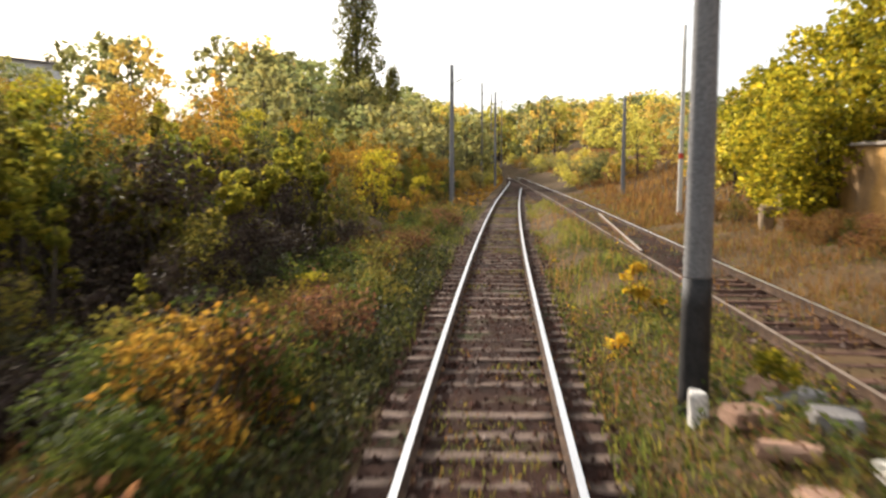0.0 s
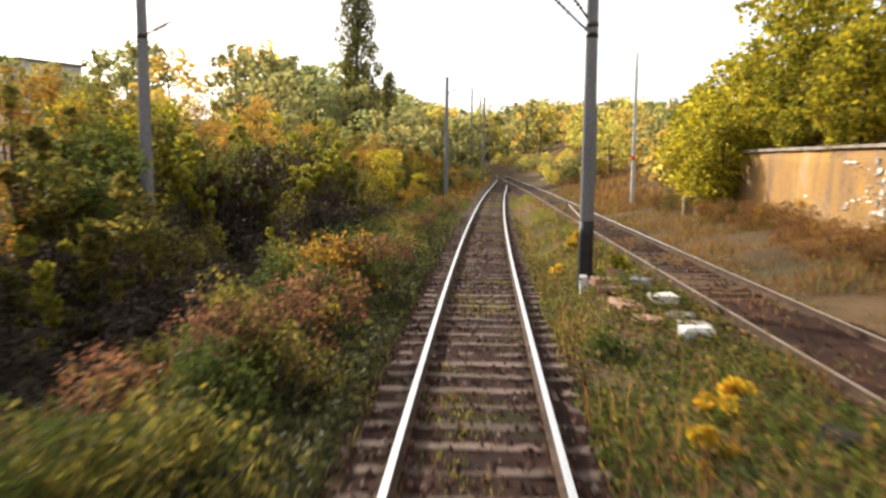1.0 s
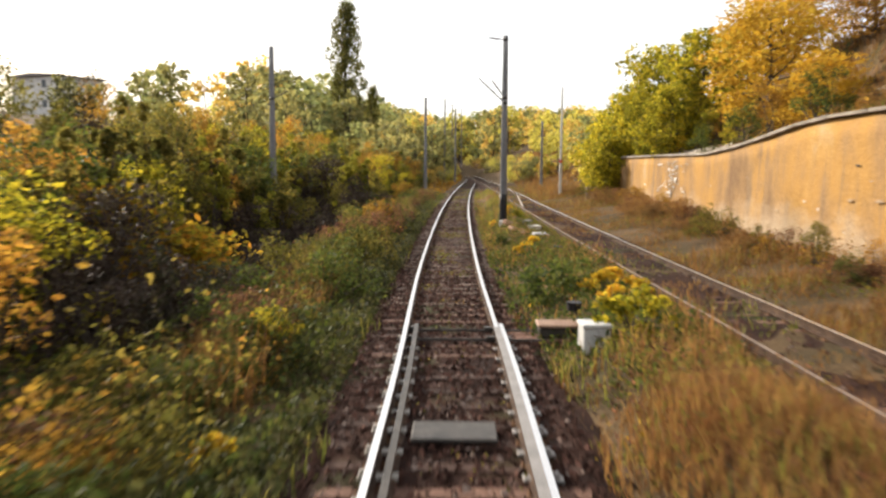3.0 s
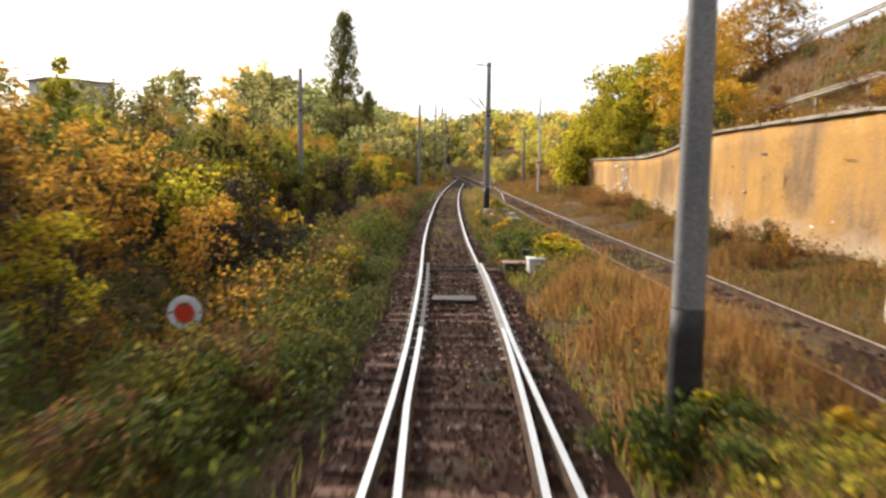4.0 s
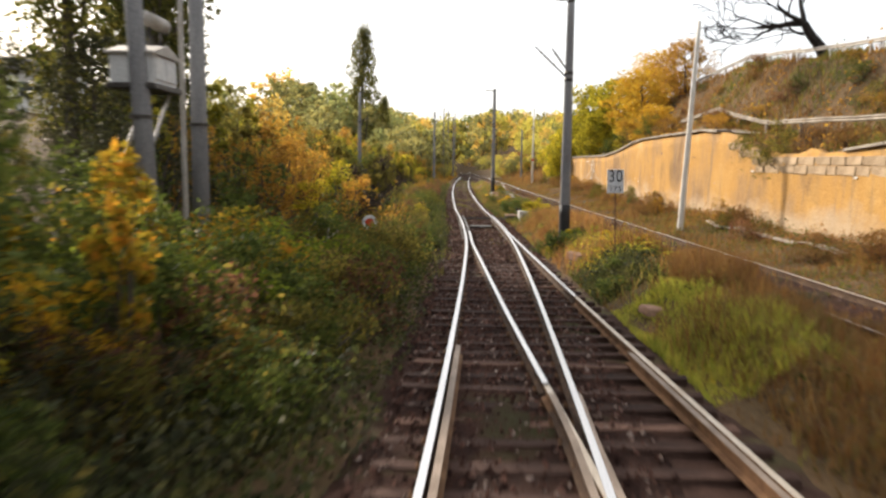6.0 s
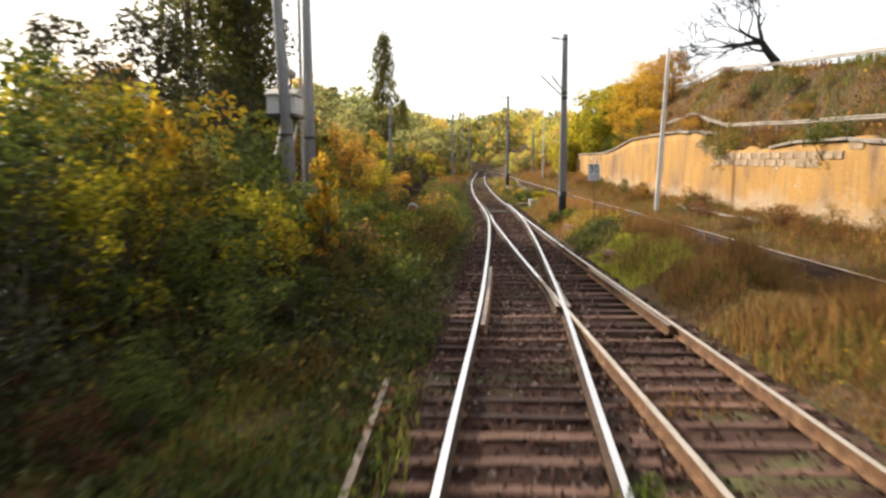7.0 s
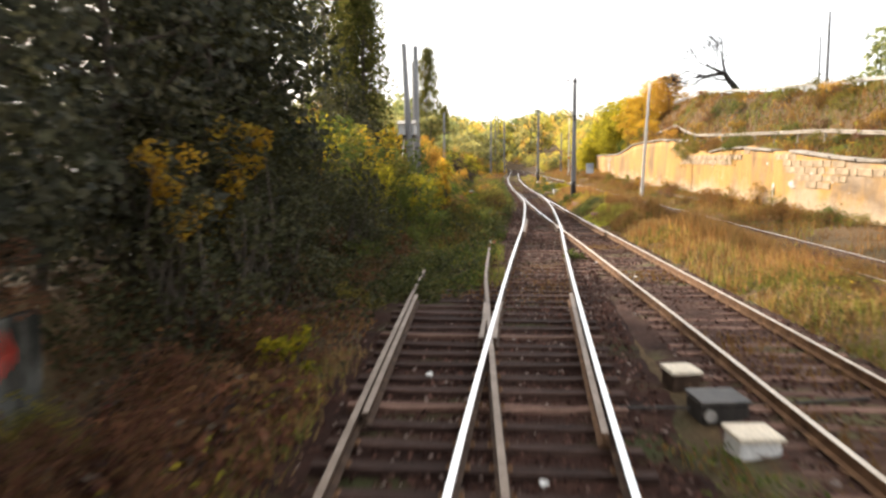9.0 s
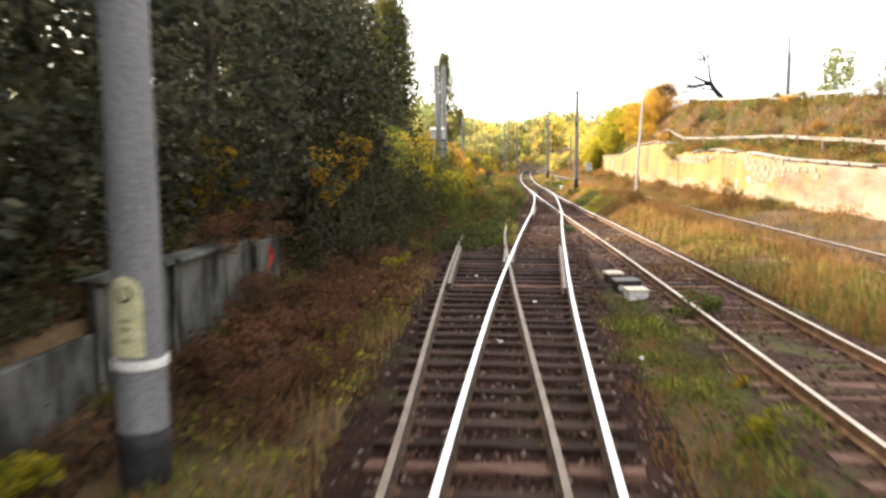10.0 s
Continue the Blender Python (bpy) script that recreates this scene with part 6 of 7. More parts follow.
    # slope trees, scaled down to clear the camera's view of the far house
    sightline_scale = lambda x, y: 0.6 if y > 20 and abs(x + 0.62 * (y + 8)) < 6.5 else 1.0
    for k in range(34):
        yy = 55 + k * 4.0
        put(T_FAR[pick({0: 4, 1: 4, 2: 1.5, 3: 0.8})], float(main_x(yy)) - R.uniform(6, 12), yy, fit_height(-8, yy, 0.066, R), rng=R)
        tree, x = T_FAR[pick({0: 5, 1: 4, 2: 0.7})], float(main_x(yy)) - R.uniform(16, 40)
        put(tree, x, yy, fit_height(-28, yy, 0.14, R) * sightline_scale(x, yy), rng=R)
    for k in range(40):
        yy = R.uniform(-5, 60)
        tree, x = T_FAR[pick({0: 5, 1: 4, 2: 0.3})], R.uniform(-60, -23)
        put(tree, x, yy, fit_height(-35, yy, 0.15, R) * sightline_scale(x, yy), rng=R)
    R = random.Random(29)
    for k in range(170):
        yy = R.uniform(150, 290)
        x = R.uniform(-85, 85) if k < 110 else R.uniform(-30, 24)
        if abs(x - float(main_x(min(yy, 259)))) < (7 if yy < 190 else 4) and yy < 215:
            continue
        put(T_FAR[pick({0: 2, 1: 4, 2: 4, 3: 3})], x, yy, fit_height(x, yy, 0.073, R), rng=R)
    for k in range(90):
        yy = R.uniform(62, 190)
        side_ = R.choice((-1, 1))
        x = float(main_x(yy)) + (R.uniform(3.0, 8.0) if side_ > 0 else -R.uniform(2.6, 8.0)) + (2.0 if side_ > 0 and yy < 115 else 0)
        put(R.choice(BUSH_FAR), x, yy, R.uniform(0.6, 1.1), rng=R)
    # small weeds between the tracks
    R = random.Random(74)
    for x, yy, k, s in ((2.35, 6.3, 1, 1.0), (2.2, -1.2, 0, 1.0), (1.75, -2.0, 0, 0.9), (2.45, -13.3, 1, 1.5), (2.9, -12.6, 1, 1.2), (2.8, -9.2, 0, 1.4), (3.2, -8.6, 0, 1.5), (2.4, -8.2, 2, 1.3), (1.8, -9.0, 2, 1.6), (2.9, -10.2, 0, 1.2), (3.5, -9.4, 0, 1.3),
                        (1.6, 2.0, 2, 1.0), (2.2, 12.0, 0, 1.3), (2.6, 14.5, 0, 1.1), (1.6, 10.0, 0, 0.8), (2.2, -26.4, 2, 0.8), (1.7, -25.8, 1, 0.7), (2.7, -27.8, 0, 0.7), (3.4, -29, 0, 0.8), (2.5, -25.6, 2, 0.8), (3.2, -26.8, 0, 0.7), (1.5, -24.9, 2, 0.9), (1.9, -33.0, 2, 0.9), (2.3, -31.6, 2, 0.7), (3.4, -29.4, 0, 1.0), (2.9, -28.6, 0, 0.8),
                        (-2.6, 7.0, 0, 1.2), (-3.3, 1.5, 0, 1.0), (-2.4, -17.5, 0, 1.2), (-5.8, -63.5, 1, 1.3), (-5.7, -70.9, 1, 0.9), (-6.1, -70.5, 1, 1.1), (-0.6, -74.6, 1, 0.8), (-0.9, -76.5, 2, 0.8), (-0.2, -72.6, 0, 0.5), (0.3, -68.0, 2, 1.1), (-0.6, -51.2, 2, 0.8), (-7.7, -79.2, 2, 0.9), (-7.5, -76.4, 1, 1.5), (-7.3, -77.0, 1, 1.2), (-5.9, -72.2, 1, 1.0), (1.9, -25.45, 2, 1.2), (2.25, -25.5, 1, 0.8), (1.8, -25.7, 2, 1.0), (2.15, -25.75, 2, 0.95), (2.5, -25.6, 1, 0.55), (1.6, -25.4, 1, 0.6), (3.2, -26.0, 0, 0.8), (3.6, -26.6, 1, 0.6), (-2.9, -12.0, 0, 1.0), (-2.7, 3.2, 1, 1.3)):
        put(WEED[k % 3 if k < 3 else 1], x, yy, s, 0.75 if s > 1.15 and k == 0 else 1.0, rng=R)
    # dry tumbled brush along the wall foot
    for k in range(16):
        yy = 4.0 + k * 1.15
        put(BRAMBLE[4 if k % 4 else 2], float(wall_x(yy)) - R.uniform(0.5, 1.7), yy, R.uniform(0.7, 1.1), R.uniform(0.7, 1.0), rng=R)
    for k in range(26):
        yy = R.uniform(-45, 34)
        put(R.choice(SHRUBS[pick({"rust": 2, "olive": 2, "green": 1.4, "orange": 2})]), float(wall_x(yy)) - R.uniform(0.2, 1.5), yy, R.uniform(0.2, 0.42), rng=R)
    for k in range(34):
        yy = R.uniform(-50, 36)
        put(BRAMBLE[pick({4: 5, 2: 1.5, 1: 1, 0: 1})], float(wall_x(min(yy, 24))) - R.uniform(0.3, 2.2), yy, R.uniform(0.5, 1.0), R.uniform(0.7, 1.1), rng=R)
    # shrubs on the bank above the wall
    for k in range(70):
        yy = R.uniform(-80, -1)
        put(BRAMBLE[pick({4: 3, 2: 1.5, 3: 2.5, 0: 2.5, 1: 3})], float(wall_x(yy)) + R.uniform(0.5, 4.6), yy, R.uniform(0.6, 1.2), R.uniform(0.6, 1.0), rng=R)
    for k in range(14):
        yy = R.uniform(-70, 0)
        put(R.choice(SHRUBS[pick({"rust": 4, "olive": 2, "orange": 3, "green": 1.2})]), float(wall_x(yy)) + R.uniform(0.5, 4.3), yy, R.uniform(0.2, 0.5), 0.8, rng=R)
    for yy, s in ((-18.6, 0.55), (-20.3, 0.75), (-21.4, 0.6), (-30.6, 0.75)):
        put(SHRUBS["olive" if yy > -25 else "green"][0], float(wall_x(yy)) + 0.35, yy, s, rng=R, sink=0.8)


plant_all()
for t in PROTOS:
    for o in list(t.children_recursive) + [t]:
        bpy.data.objects.remove(o)


def dead_tree():
    x, y = 15.75, -12.5
    t = thing("dead_tree", (x, y, ground_z(x, y) - 0.2), "bare black leafless tree with crooked limbs leaning over the bank", "tree")
    g = Geo()
    r = random.Random(8)

    def grow(p, d, length, rad, depth):
        pts, rr = [p], [rad]
        for k in range(4):
            d = (d + Vector((r.uniform(-0.4, 0.3), r.uniform(-0.3, 0.3), r.uniform(-0.3, 0.32)))).normalized()
            p = p + d * length / 4
            pts.append(p)
            rr.append(max(0.016, rad * (1 - 0.14 * (k + 1))))
        g.tube(pts, rr, 6 if rad > 0.05 else 4, cap=False)
        if depth:
            for q in range(3):
                nd = (d + Vector((r.uniform(-1.0, 0.6), r.uniform(-0.8, 0.8), r.uniform(-0.5, 0.9)))).normalized()
                k = (4, 3, 2)[q]
                grow(pts[k], nd, length * r.uniform(0.55, 0.82), rr[k] * r.uniform(0.5, 0.75), depth - 1)

    bole = [Vector((0, 0, 0)), Vector((-0.35, 0, 0.7)), Vector((-0.85, 0.05, 1.3)), Vector((-1.15, 0, 1.75))]
    g.tube(bole, [0.3, 0.25, 0.21, 0.18], 9, cap=False)
    grow(bole[3], Vector((-1.0, 0.1, 0.2)), 2.2, 0.16, 4)
    grow(bole[3], Vector((-0.75, 0.1, 0.7)), 1.9, 0.13, 4)
    grow(bole[3], Vector((-0.15, -0.1, 1.0)), 1.6, 0.13, 3)
    grow(bole[2], Vector((-1.0, 0.1, -0.12)), 1.5, 0.09, 3)
    part("trunk", g, surface("black_dead_wood", [(0.3, (0.015, 0.013, 0.012)), (0.7, (0.05, 0.045, 0.04))], 6, 30, 0.9), t)


dead_tree()

# fallen bare branches on the bank by the spur
br = random.Random(6)
for x, y, turn, ln in ((-6.6, -64.5, 20, 1.6), (-5.9, -66.0, 60, 1.1), (-6.3, -63.0, -15, 1.3), (-5.3, -78.0, 75, 1.2), (-7.0, -60.5, 35, 1.8), (-5.0, -36.0, 50, 1.6), (-5.6, -34.5, 70, 1.4)):
    g = Geo()
    pts = [(q * ln / 4, br.uniform(-0.06, 0.06), 0.02 + 0.07 * q * br.uniform(0.5, 1.2)) for q in range(5)]
    g.tube(pts, [0.016, 0.014, 0.011, 0.008, 0.005], 6)
    solid("fallen_branch", g, M_BARK, "fallen bare brown branch among brambles", "branch", "fallen branches", at=pose(x, y, ground_z(x, y) + 0.06, 0, 0, turn))

M_PALEWOOD = surface("bleached_dead_wood", [(0.3, (0.2, 0.18, 0.15)), (0.7, (0.38, 0.35, 0.3))], 6, 30, 0.85)
for (x0, y0, z0), (x1, y1, z1) in (((-5.9, -27.2, 0.2), (-5.25, -24.3, 0.95)), ((-5.6, -28.2, 0.15), (-4.7, -26.6, 0.55)), ((-6.3, -5.4, -0.4), (-5.2, -3.6, 0.15))):
    g = Geo()
    a, b = Vector((x0, y0, z0 - 0.6)), Vector((x1, y1, z1))
    pts = [a.lerp(b, q / 5) + Vector((br.uniform(-0.08, 0.08), br.uniform(-0.08, 0.08), br.uniform(-0.04, 0.04))) for q in range(6)]
    g.tube(pts, [0.03, 0.027, 0.024, 0.02, 0.014, 0.007], 6)
    for q in (2, 3, 4):
        tip = pts[q] + Vector((br.uniform(-0.4, 0.4), br.uniform(0.1, 0.5), br.uniform(0.1, 0.4)))
        g.tube([pts[q], tip], [0.013, 0.005], 5)
    solid("dead_branch", g, M_PALEWOOD, "bleached bare branch sticking out of the bushes", "branch", "dead branches", smooth=True)


def build_grass():
    """Grass, weeds and fallen leaves as loose stuff, thick on the verges and thin between the rails."""
    rng = np.random.default_rng(12)

    def scatter(n, y0, y1, lo, hi, hmin, hmax, mat, name, label, thr=-1.0, nz=1.0, width=0.012, leafy=False, base=None):
        ys = rng.uniform(y0, y1, n)
        pts = []
        for yy in ys:
            a, b = lo(yy), hi(yy)
            xx = a + (b - a) * rng.random()
            q = noise.noise((xx * 0.55 * nz, yy * 0.55 * nz, 9.3 + hmax))
            if mat in (L_RUST, L_TWIG) and -7.3 < xx < -5.2 and -81 < yy < -75.1:
                continue
            if not leafy and 1.6 < xx < 3.2 and 1.2 < yy < 6.8 and rng.random() < 0.8:
                continue
            if mat in (L_DRY, L_STRAW, L_REDSTEM) and (1.2 < xx < 3.3 and -33.6 < yy < -29.5 and rng.random() < 0.85 or 0.8 < xx < 3.6 and yy > -14 and rng.random() < 0.85 or mat is L_DRY and 1.4 < xx < 4.2 and -31 < yy <= -14 and rng.random() < 0.65):
                continue
            if q > thr:
                pts.append((xx, yy, ground_z(xx, yy) if base is None else base, q))
        p = np.array(pts)
        m = len(p)
        if leafy:
            cz = p[:, :3].copy()
            cz[:, 2] += np.abs(rng.normal(0, 1, m)) * hmax * 0.5 * np.clip(0.6 + p[:, 3], 0.3, 1.3) + 0.02
            v, f = leaf_quads(rng, cz, hmin, hmin * 0.6, 0.1)
            g = leaf_geo([v], [f])
        else:
            h = rng.uniform(hmin, hmax, m) * np.clip(0.8 + p[:, 3], 0.4, 1.5)
            a = rng.uniform(0, 2 * math.pi, m)
            lean = rng.uniform(0.1, 0.6, m) * h
            ux, uy = np.cos(a), np.sin(a)
            b0 = p[:, :3] - np.array([0, 0, 0.03])
            side = np.c_[-uy, ux, np.zeros(m)] * width
            mid = b0 + np.c_[ux * lean * 0.35, uy * lean * 0.35, h * 0.6]
            tip = b0 + np.c_[ux * lean, uy * lean, h]
            v = np.stack([b0 - side, b0 + side, mid + side * 0.7, mid - side * 0.7, tip], 1).reshape(-1, 3)
            k = 5 * np.arange(m)[:, None]
            g = Geo()
            g.v = v.tolist()
            g.f = (k + np.array([[0, 1, 2, 3]])).tolist() + (k + np.array([[3, 2, 4]])).tolist()
            g.m = [0] * len(g.f)
        solid(name, g, mat, label, "grass" if not leafy else "ground plants", kind="stuff")

    L = lambda d: (lambda y: float(main_x(y)) + d)
    ml = lambda y: min(float(main_x(y)), float(spur_x(y)) if y < -50 else 99) - 1.35
    # shoulder on the cutting side
    scatter(16000, -32, 45, L(-5.5), L(-1.25), 0.12, 0.42, L_GRASS, "grass", "long green grass on the shoulder", 0.08)
    scatter(13000, -34, -9, L(-6.5), L(-1.7), 0.11, 0.75, L_GREEN, "brambles", "thick green bramble leaves on the shoulder", -0.2, 1, leafy=True)
    scatter(8000, -78, -60, lambda y: -7.7, lambda y: -5.1, 0.13, 0.6, L_RUST, "undergrowth", "tangled red-brown brambles by the spur", -0.1, 0.8, leafy=True)
    scatter(3000, -82, -62, lambda y: -6.9, lambda y: -4.9, 0.15, 0.4, L_STRAW, "grass", "pale dry stalks among the brambles by the spur", -0.3, 1.2, 0.008)
    scatter(2600, -82, -60, lambda y: -7.2, lambda y: -5.0, 0.08, 0.4, L_SAPLING, "ground_plants", "green and yellow weeds among the brambles by the spur", 0.05, 1.3, leafy=True)
    scatter(9000, -82, -58, lambda y: -8.0, lambda y: -5.7, 0.1, 0.5, L_TWIG, "undergrowth", "dark purple-brown bramble tangle by the spur", -0.4, 0.8, leafy=True)
    # Low plants by switch, spur and sleepers: L_DARK and L_SHADE colour in shade.
    scatter(12000, -47, -36.5, L(-6.2), L(-2.4), 0.12, 0.75, L_DARK, "undergrowth", "shade-darkened undergrowth by the switch", -0.45, 0.9, leafy=True)
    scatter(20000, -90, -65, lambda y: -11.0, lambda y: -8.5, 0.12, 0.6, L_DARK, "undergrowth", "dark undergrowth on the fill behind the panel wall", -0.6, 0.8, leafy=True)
    scatter(3500, -88, -65, lambda y: -10.0, lambda y: -8.45, 0.1, 0.4, L_TWIG, "undergrowth", "brown twigs on the fill behind the panel wall", -0.6, 0.8, leafy=True)
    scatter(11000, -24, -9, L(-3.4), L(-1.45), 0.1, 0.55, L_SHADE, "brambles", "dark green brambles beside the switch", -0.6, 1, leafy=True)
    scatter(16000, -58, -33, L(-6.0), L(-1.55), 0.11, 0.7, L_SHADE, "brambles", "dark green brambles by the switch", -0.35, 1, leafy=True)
    scatter(13000, -8, 20, L(-3.4), L(-1.32), 0.1, 0.55, L_DARK, "brambles", "shade-darkened bramble leaves beside the sleeper ends", -0.5, 1, leafy=True)
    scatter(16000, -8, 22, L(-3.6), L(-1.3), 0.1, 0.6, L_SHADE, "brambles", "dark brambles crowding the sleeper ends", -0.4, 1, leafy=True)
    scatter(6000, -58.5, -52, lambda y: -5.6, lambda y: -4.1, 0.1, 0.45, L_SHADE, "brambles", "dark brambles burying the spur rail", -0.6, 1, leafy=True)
    scatter(6500, 3, 45, L(-4.6), L(-1.7), 0.11, 0.7, L_GREEN, "brambles", "green bramble leaves on the sunny shoulder", -0.05, 1, leafy=True)
    scatter(12000, -50, -12, L(-7.0), L(-2.2), 0.11, 1.0, L_OLIVE, "undergrowth", "olive-brown undergrowth leaves in the cutting", -0.1, 0.8, leafy=True)
    scatter(8000, -12, 45, L(-4.2), L(-2.2), 0.11, 0.8, L_OLIVE, "undergrowth", "olive-brown undergrowth leaves on the shoulder", -0.05, 0.8, leafy=True)
    scatter(9000, -30, 45, L(-5.2), L(-3.2), 0.10, 0.8, L_RUST, "undergrowth", "rusty red undergrowth leaves in the cutting", -0.05, 0.7, leafy=True)
    scatter(26000, -46, 30, L(-8.5), L(-3.4), 0.11, 0.8, L_DARK, "undergrowth", "shade-darkened undergrowth in the ditch", -0.3, 0.6, leafy=True)
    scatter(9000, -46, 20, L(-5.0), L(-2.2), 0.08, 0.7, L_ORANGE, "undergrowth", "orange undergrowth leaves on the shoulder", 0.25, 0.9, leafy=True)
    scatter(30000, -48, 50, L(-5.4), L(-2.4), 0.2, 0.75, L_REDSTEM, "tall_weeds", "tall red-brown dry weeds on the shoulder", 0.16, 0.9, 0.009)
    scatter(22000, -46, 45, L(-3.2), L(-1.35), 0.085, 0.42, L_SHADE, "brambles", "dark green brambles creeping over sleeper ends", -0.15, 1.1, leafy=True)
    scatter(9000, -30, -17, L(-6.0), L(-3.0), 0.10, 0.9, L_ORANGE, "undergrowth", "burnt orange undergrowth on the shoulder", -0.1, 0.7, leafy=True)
    # Ditch fill: the pit's shade is put into these dark leaf colours.
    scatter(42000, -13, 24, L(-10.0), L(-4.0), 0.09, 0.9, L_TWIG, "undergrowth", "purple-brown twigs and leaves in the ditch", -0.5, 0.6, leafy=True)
    scatter(9000, -10, 2, L(-9.5), L(-5.0), 0.1, 0.7, L_DARK, "undergrowth", "shade-darkened undergrowth on the ditch floor", -0.7, 0.8, leafy=True)
    scatter(22000, -88, -46, lambda y: -10.0, ml, 0.10, 0.45, L_RUST, "leaf_litter", "rusty bramble leaves and litter on the bank", -0.3, 1, leafy=True)
    scatter(6000, -90, -46, lambda y: -8.2, lambda y: ml(y) - 0.2, 0.1, 0.3, L_SHADE, "grass", "thin grass on the bank by the spur", -0.1)
    scatter(16000, -64, -44, lambda y: -9.5, lambda y: min(float(main_x(y)) - 2.2, -5.2), 0.11, 0.7, L_DARK, "undergrowth", "shade-darkened undergrowth below the trees", -0.25, 0.8, leafy=True)
    scatter(16000, -57, -43, lambda y: -6.4, lambda y: float(main_x(y)) - 1.3, 0.1, 0.35, L_GREEN, "brambles", "green ivy covering the end of the spur", -0.3, 1, leafy=True)
    # between running line and parallel track
    rr = lambda y: float(right_x(y)) - 0.9
    rl = lambda y: max(float(siding_x(y)), float(main_x(y))) + 1.35 if y < -12 else float(main_x(y)) + 1.12
    scatter(19000, -92, -14, rl, rr, 0.12, 0.36, L_DRY, "grass", "dry straw grass between the tracks", -0.5)
    scatter(8000, -14, 55, rl, rr, 0.1, 0.34, L_DRY, "grass", "thin straw grass between the tracks", -0.2)
    scatter(15000, -16, 26, rl, rr, 0.08, 0.32, L_GREEN, "ground_plants", "low green weeds between the tracks", -0.15, 0.8, leafy=True)
    scatter(26000, -92, 50, rl, rr, 0.1, 0.34, L_GRASS, "grass", "green grass patches between the tracks", -0.05)
    scatter(20000, -92, -68, lambda y: float(main_x(y)) + 1.15, lambda y: float(siding_x(y)) - 0.85, 0.07, 0.2, L_GRASS, "grass", "green grass between running line and siding", -0.15, 1.5)
    scatter(6000, -92, -68, lambda y: float(main_x(y)) + 1.15, lambda y: float(siding_x(y)) - 0.85, 0.07, 0.2, L_LUSH, "grass", "lush green tufts between running line and siding", 0.1, 1.5)
    scatter(9000, -92, -66, lambda y: float(main_x(y)) + 1.2, lambda y: float(siding_x(y)) - 0.85, 0.08, 0.2, L_DRY, "grass", "straw between running line and siding", -0.25, 1.2)
    scatter(5000, -92, -66, lambda y: float(main_x(y)) + 1.4, lambda y: float(siding_x(y)) - 1.2, 0.07, 0.2, L_GREEN, "ground_plants", "low green plants between running line and siding", 0.0, leafy=True)
    scatter(9000, -40, -34.3, lambda y: 1.55, lambda y: 3.2, 0.12, 0.32, L_LUSH, "grass", "bright lush grass patch beside the siding", -0.6, 1.0)
    scatter(10000, -34.6, -30, lambda y: 1.5, lambda y: 3.6, 0.09, 0.24, L_SHADE, "ground_plants", "dark green low plants between the tracks", -0.3, 0.8, leafy=True)
    scatter(9000, -35, -29, lambda y: 2.8, lambda y: 4.7, 0.3, 0.8, L_REDSTEM, "tall_weeds", "dense red-brown weeds beside the parallel track", -0.3, 0.8, 0.009)
    scatter(3500, -31, -26, lambda y: 1.8, lambda y: 4.2, 0.09, 0.4, L_SAPLING, "ground_plants", "green and yellow leafy plants by the pole", -0.4, 1.2, leafy=True)
    scatter(12000, -53, -40, lambda y: 3.3, lambda y: 5.1, 0.3, 0.75, L_DRY, "grass", "tall orange-brown grass hiding the near rail", -0.35, 0.8, 0.009)
    scatter(5500, -24, -16, lambda y: 1.7, lambda y: 3.6, 0.15, 0.5, L_REDSTEM, "tall_weeds", "red-brown weeds round the pole foot", -0.3, 0.8, 0.009)
    scatter(17000, -11, 24, L(-4.8), L(-2.4), 0.3, 0.85, L_REDSTEM, "tall_weeds", "fuzzy rust-orange weeds along the ditch crest", -0.25, 0.8, 0.008)
    scatter(10000, -50, -37, lambda y: 2.0, lambda y: 4.6, 0.12, 0.36, L_DRY, "grass", "tan grass between siding and parallel track", -0.4, 1.0, 0.01)
    scatter(8000, -31, -22, lambda y: 1.9, lambda y: 4.4, 0.12, 0.4, L_DRY, "grass", "tan grass round the pole foot", -0.4, 1.0, 0.01)
    scatter(5000, -30, -14, lambda y: 1.6, lambda y: 4.3, 0.07, 0.3, L_RUST, "ground_plants", "low red-brown weeds between the tracks", -0.25, 1.1, leafy=True)
    scatter(4500, -30, -14, lambda y: 1.6, lambda y: 4.3, 0.07, 0.28, L_OLIVE, "ground_plants", "low olive weeds between the tracks", -0.2, 1.3, leafy=True)
    scatter(4000, -32, -22, lambda y: 1.9, lambda y: 4.4, 0.08, 0.45, L_ORANGE, "ground_plants", "orange leafy plants round the pole foot", -0.1, 1.0, leafy=True)
    scatter(30000, -80, 40, rl, rr, 0.2, 0.7, L_REDSTEM, "tall_weeds", "tall red-brown weeds between the tracks", 0.05, 0.8, 0.008)
    scatter(18000, -80, 50, rl, rr, 0.07, 0.38, L_OLIVE, "ground_plants", "low leafy plants between the tracks", 0.1, 1.1, leafy=True)
    scatter(2600, -60, 40, rl, rr, 0.07, 0.25, L_YELLOW, "ground_plants", "yellow leaved plants between the tracks", 0.3, 1.4, leafy=True)
    scatter(9000, -2, 12, rl, rr, 0.07, 0.28, L_OLIVE, "ground_plants", "low autumn weeds among the rubble", -0.5, 1.3, leafy=True)
    scatter(4000, -6, 14, rl, rr, 0.07, 0.3, L_RUST, "ground_plants", "reddish low weeds among the rubble", -0.1, 1.1, leafy=True)
    scatter(7000, -14, 2, rl, rr, 0.1, 0.4, L_GREEN, "ground_plants", "green weeds thick between the tracks", -0.45, 0.7, leafy=True)
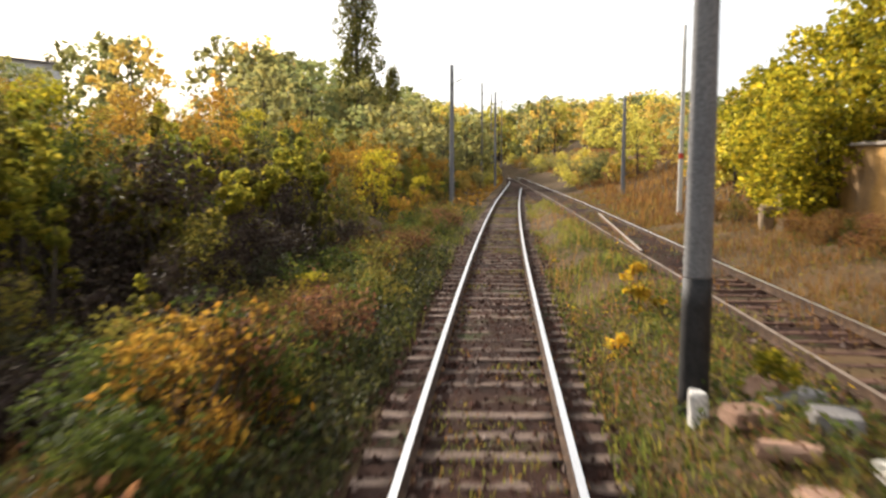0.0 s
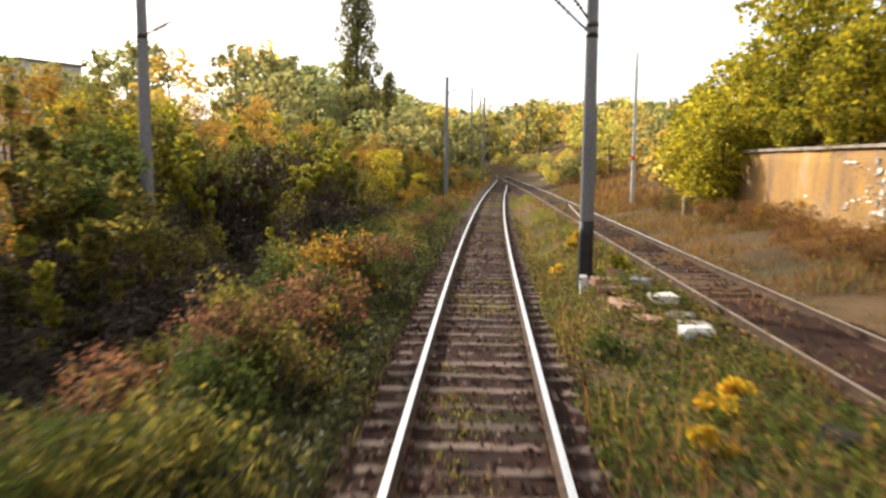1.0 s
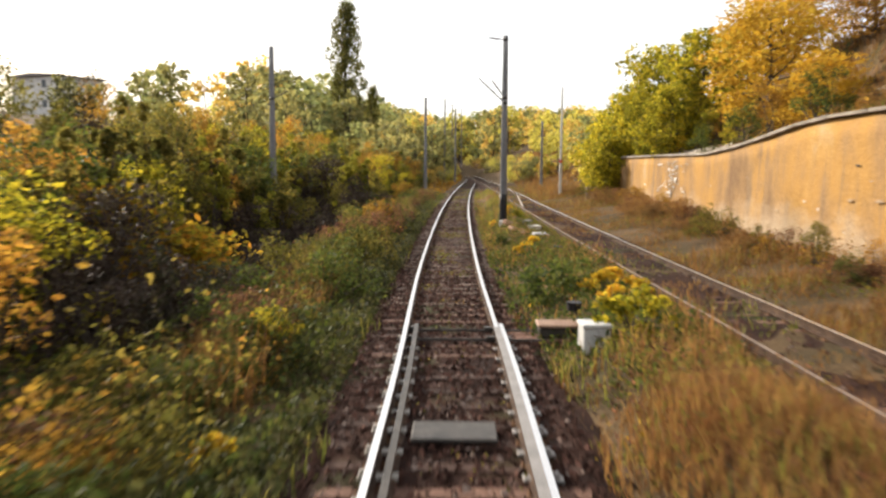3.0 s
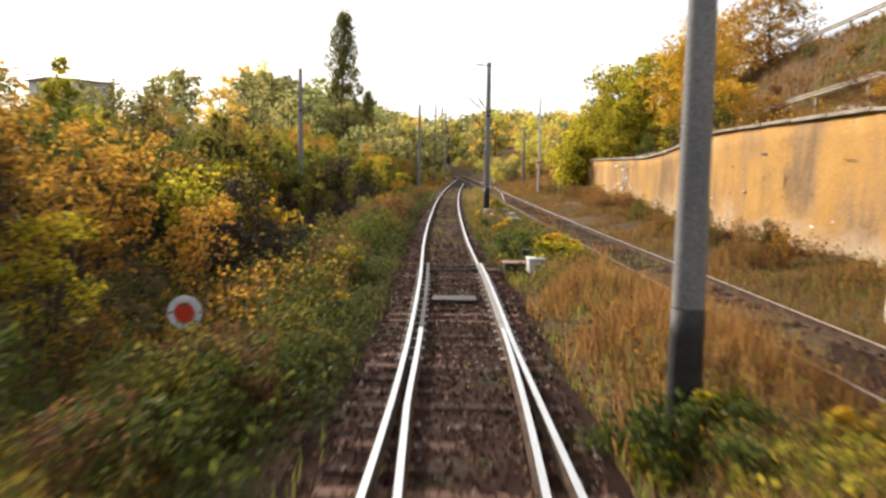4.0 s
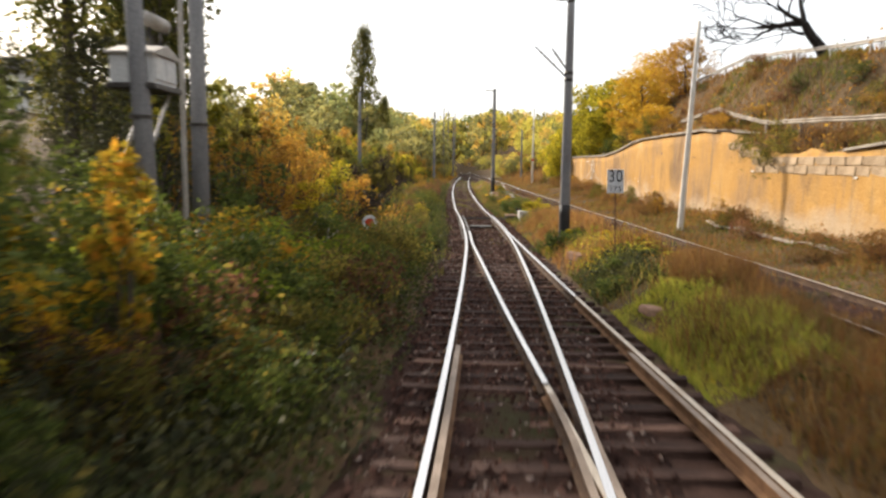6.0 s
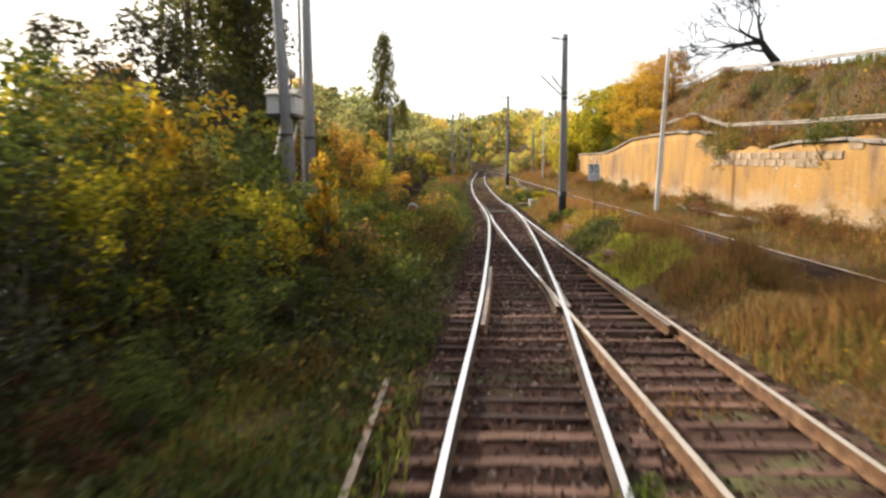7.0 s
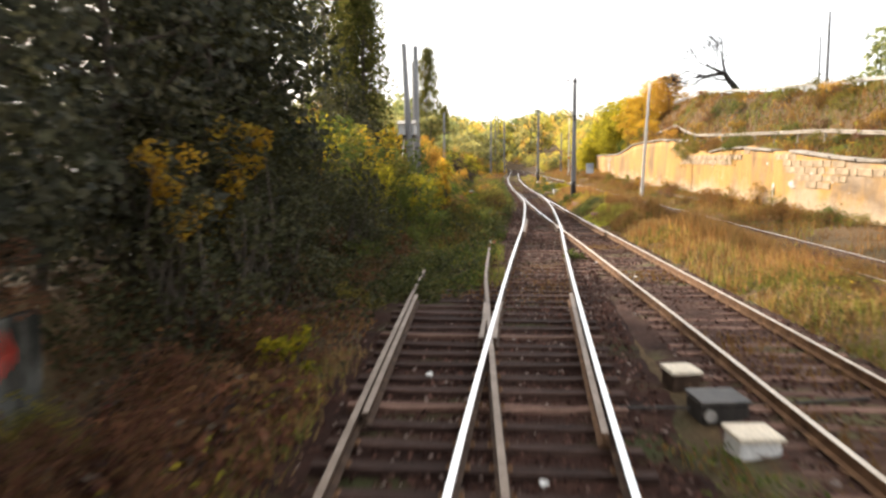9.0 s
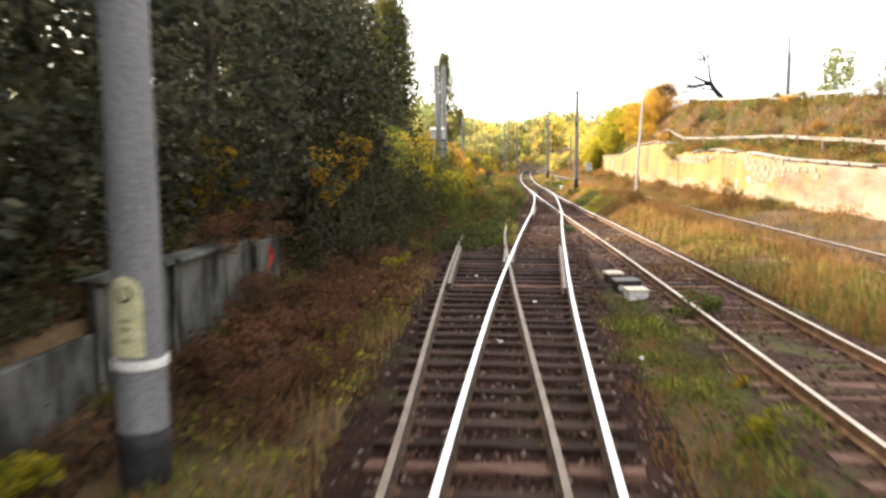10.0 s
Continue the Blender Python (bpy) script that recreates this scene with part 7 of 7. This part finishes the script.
    scatter(6000, -14, 4, rl, rr, 0.12, 0.4, L_DRY, "grass", "thin tan grass among green weeds", -0.6, 1.0)
    scatter(9000, -90, -62, lambda y: ml(y) - 2.0, lambda y: ml(y) + 0.1, 0.07, 0.22, L_GRASS, "grass", "short grass on the bank edge", -0.5, 1.0)
    scatter(5000, -90, -60, lambda y: ml(y) - 2.4, lambda y: ml(y) + 0.1, 0.07, 0.22, L_DRY, "grass", "short straw on the bank edge", -0.4, 1.0)
    scatter(14000, -78, -33, lambda y: float(right_x(y)) - 1.7, lambda y: float(right_x(y)) - 0.45, 0.2, 0.5, L_DRY, "grass", "tan grass burying the near rail", -0.6, 1.0, 0.011)
    scatter(5000, -78, -40, lambda y: float(right_x(y)) - 0.5, lambda y: float(right_x(y)) + 0.66, 0.1, 0.3, L_DRY, "grass", "tan grass between the buried rails", -0.5, 1.0, 0.011)
    scatter(5000, -46, -36, lambda y: 1.9, lambda y: 4.2, 0.12, 0.36, L_STRAW, "grass", "pale straw beside the siding", -0.5, 1.0, 0.011)
    scatter(2500, -28, -22.5, lambda y: 1.8, lambda y: 4.2, 0.12, 0.36, L_STRAW, "grass", "pale straw near the speed sign", -0.5, 1.0, 0.011)
    scatter(12000, -76, -42, rl, rr, 0.1, 0.38, L_GRASS, "grass", "green tufts among the straw by the siding", 0.0, 0.8)
    scatter(7000, -76, -42, rl, rr, 0.08, 0.36, L_OLIVE, "ground_plants", "olive weeds among the straw by the siding", 0.02, 0.9, leafy=True)
    scatter(9000, -92, -44, rl, rr, 0.12, 0.36, L_STRAW, "grass", "pale straw between siding and parallel track", -0.35, 1.0, 0.011)
    # beyond the parallel track up to the wall
    wl = lambda y: float(wall_x(min(y, 24))) + 0.05
    scatter(20000, -75, 60, lambda y: float(right_x(y)) + 0.9, wl, 0.12, 0.4, L_DRY, "grass", "dry straw grass at the wall foot", -0.3)
    scatter(11000, -75, 60, lambda y: float(right_x(y)) + 0.95, wl, 0.1, 0.32, L_GRASS, "grass", "green grass patches at the wall foot", 0.1)
    scatter(7000, -70, 50, lambda y: float(right_x(y)) + 1.2, wl, 0.2, 0.6, L_REDSTEM, "tall_weeds", "brown dry weeds at the wall foot", 0.1, 1, 0.01)
    scatter(9000, -12, 34, lambda y: float(right_x(y)) + 0.95, wl, 0.1, 0.34, L_DRY, "grass", "matted straw between track and wall", -0.5, 1.0, 0.014)
    scatter(7000, -12, 40, lambda y: float(right_x(y)) + 0.95, wl, 0.08, 0.3, L_OLIVE, "ground_plants", "olive weeds between track and wall", -0.05, 0.9, leafy=True)
    scatter(10000, -45, -10, lambda y: float(right_x(y)) + 0.95, wl, 0.1, 0.32, L_DRY, "grass", "straw between parallel track and ochre wall", -0.5, 1.0, 0.012)
    scatter(8000, -45, -8, lambda y: float(right_x(y)) + 0.95, wl, 0.08, 0.3, L_GRASS, "ground_plants", "green weeds between parallel track and ochre wall", -0.2, 0.8, leafy=True)
    foot = lambda y: float(wall_x(min(y, 24))) - 1.3
    scatter(12000, -60, 34, foot, wl, 0.09, 0.55, L_DRY, "ground_plants", "dry brown brush along the wall foot", -0.15, 0.7, leafy=True)
    scatter(6000, -60, 34, foot, wl, 0.09, 0.5, L_ORANGE, "ground_plants", "orange brush along the wall foot", 0.1, 0.7, leafy=True)
    scatter(6000, -60, 34, lambda y: foot(y) - 0.8, wl, 0.08, 0.4, L_GREEN, "ground_plants", "green weeds along the wall foot", 0.15, 0.6, leafy=True)
    # bank above the wall
    scatter(26000, -90, 6, lambda y: float(wall_x(y)) + 0.45, lambda y: float(wall_x(y)) + 5.2, 0.2, 0.5, L_DRY, "grass", "dry brown grass on the bank above the wall", -0.5, 1, 0.02)
    scatter(22000, -90, 6, lambda y: float(wall_x(y)) + 0.45, lambda y: float(wall_x(y)) + 5.4, 0.15, 0.45, L_GRASS, "grass", "green grass patches on the bank above the wall", -0.12, 0.5, 0.02)
    scatter(5000, -90, 6, lambda y: float(wall_x(y)) + 0.45, lambda y: float(wall_x(y)) + 5.0, 0.14, 0.5, L_RUST, "ground_plants", "rusty bramble leaves on the bank", -0.1, 0.7, leafy=True)
    scatter(9000, -90, 6, lambda y: float(wall_x(y)) + 0.45, lambda y: float(wall_x(y)) + 5.0, 0.14, 0.6, L_ORANGE, "ground_plants", "orange autumn plants on the bank", 0.1, 0.6, leafy=True)
    scatter(6000, -90, 6, lambda y: float(wall_x(y)) + 0.45, lambda y: float(wall_x(y)) + 5.0, 0.14, 0.6, L_GREEN, "ground_plants", "green plants on the bank", 0.25, 0.5, leafy=True)
    scatter(9000, 30, 150, lambda y: float(main_x(y)) + 5.5, lambda y: float(main_x(y)) + 14, 0.3, 0.6, L_DRY, "grass", "dry grass beside the far line", -0.4, 0.6, 0.05)
    scatter(9000, 40, 170, lambda y: float(main_x(y)) - 9, lambda y: float(main_x(y)) - 1.8, 0.25, 0.6, L_ORANGE, "undergrowth", "orange undergrowth beside the far line", -0.2, 0.5, leafy=True)
    # between the rails
    scatter(12000, -7, 60, L(-0.66), L(0.66), 0.03, 0.09, L_GRASS, "grass", "short grass between the rails", 0.14, 1.6, base=-0.175)
    scatter(2600, -9, 60, L(-0.66), L(0.66), 0.04, 0.1, L_DRY, "grass", "short dry grass between the rails", 0.0, 1.6, base=-0.175)
    scatter(1500, -60, -51, L(-0.66), L(0.66), 0.03, 0.08, L_DRY, "grass", "straw covering sleepers between the rails", 0.0, 1, 0.008, base=-0.17)
    rg = lambda s: (lambda y: float(right_x(y)) + s)
    scatter(9000, -75, 60, rg(-1.3), rg(1.3), 0.06, 0.2, L_DRY, "grass", "dry grass inside the parallel track", 0.0, 0.9, base=RIGHT_Z - 0.14)
    scatter(4000, -70, 60, rg(-0.68), rg(0.68), 0.05, 0.16, L_GRASS, "grass", "green grass inside the parallel track", 0.1, 0.7, base=RIGHT_Z - 0.14)
    sp = lambda s: (lambda y: float(spur_x(y)) + s)
    scatter(5500, -56.5, -46, sp(-1.2), sp(1.2), 0.08, 0.24, L_GRASS, "grass", "grass growing over the end of the spur", -0.6, base=-0.2)
    scatter(2600, -58, -46, sp(-1.2), sp(1.0), 0.06, 0.18, L_DRY, "grass", "dry grass growing over the spur", -0.3, base=-0.2)
    sg2 = lambda s: (lambda y: float(siding_x(y)) + s)
    scatter(900, -30, 10, L(-0.68), L(0.68), 0.05, 0.1, L_OLIVE, "ground_plants", "small olive weeds between the rails", 0.22, 1.6, leafy=True, base=-0.17)
    scatter(5000, -88, -48, sg2(-0.66), sg2(0.66), 0.05, 0.15, L_DRY, "grass", "dry grass inside the siding", 0.05, 0.8, base=-0.18)


build_grass()
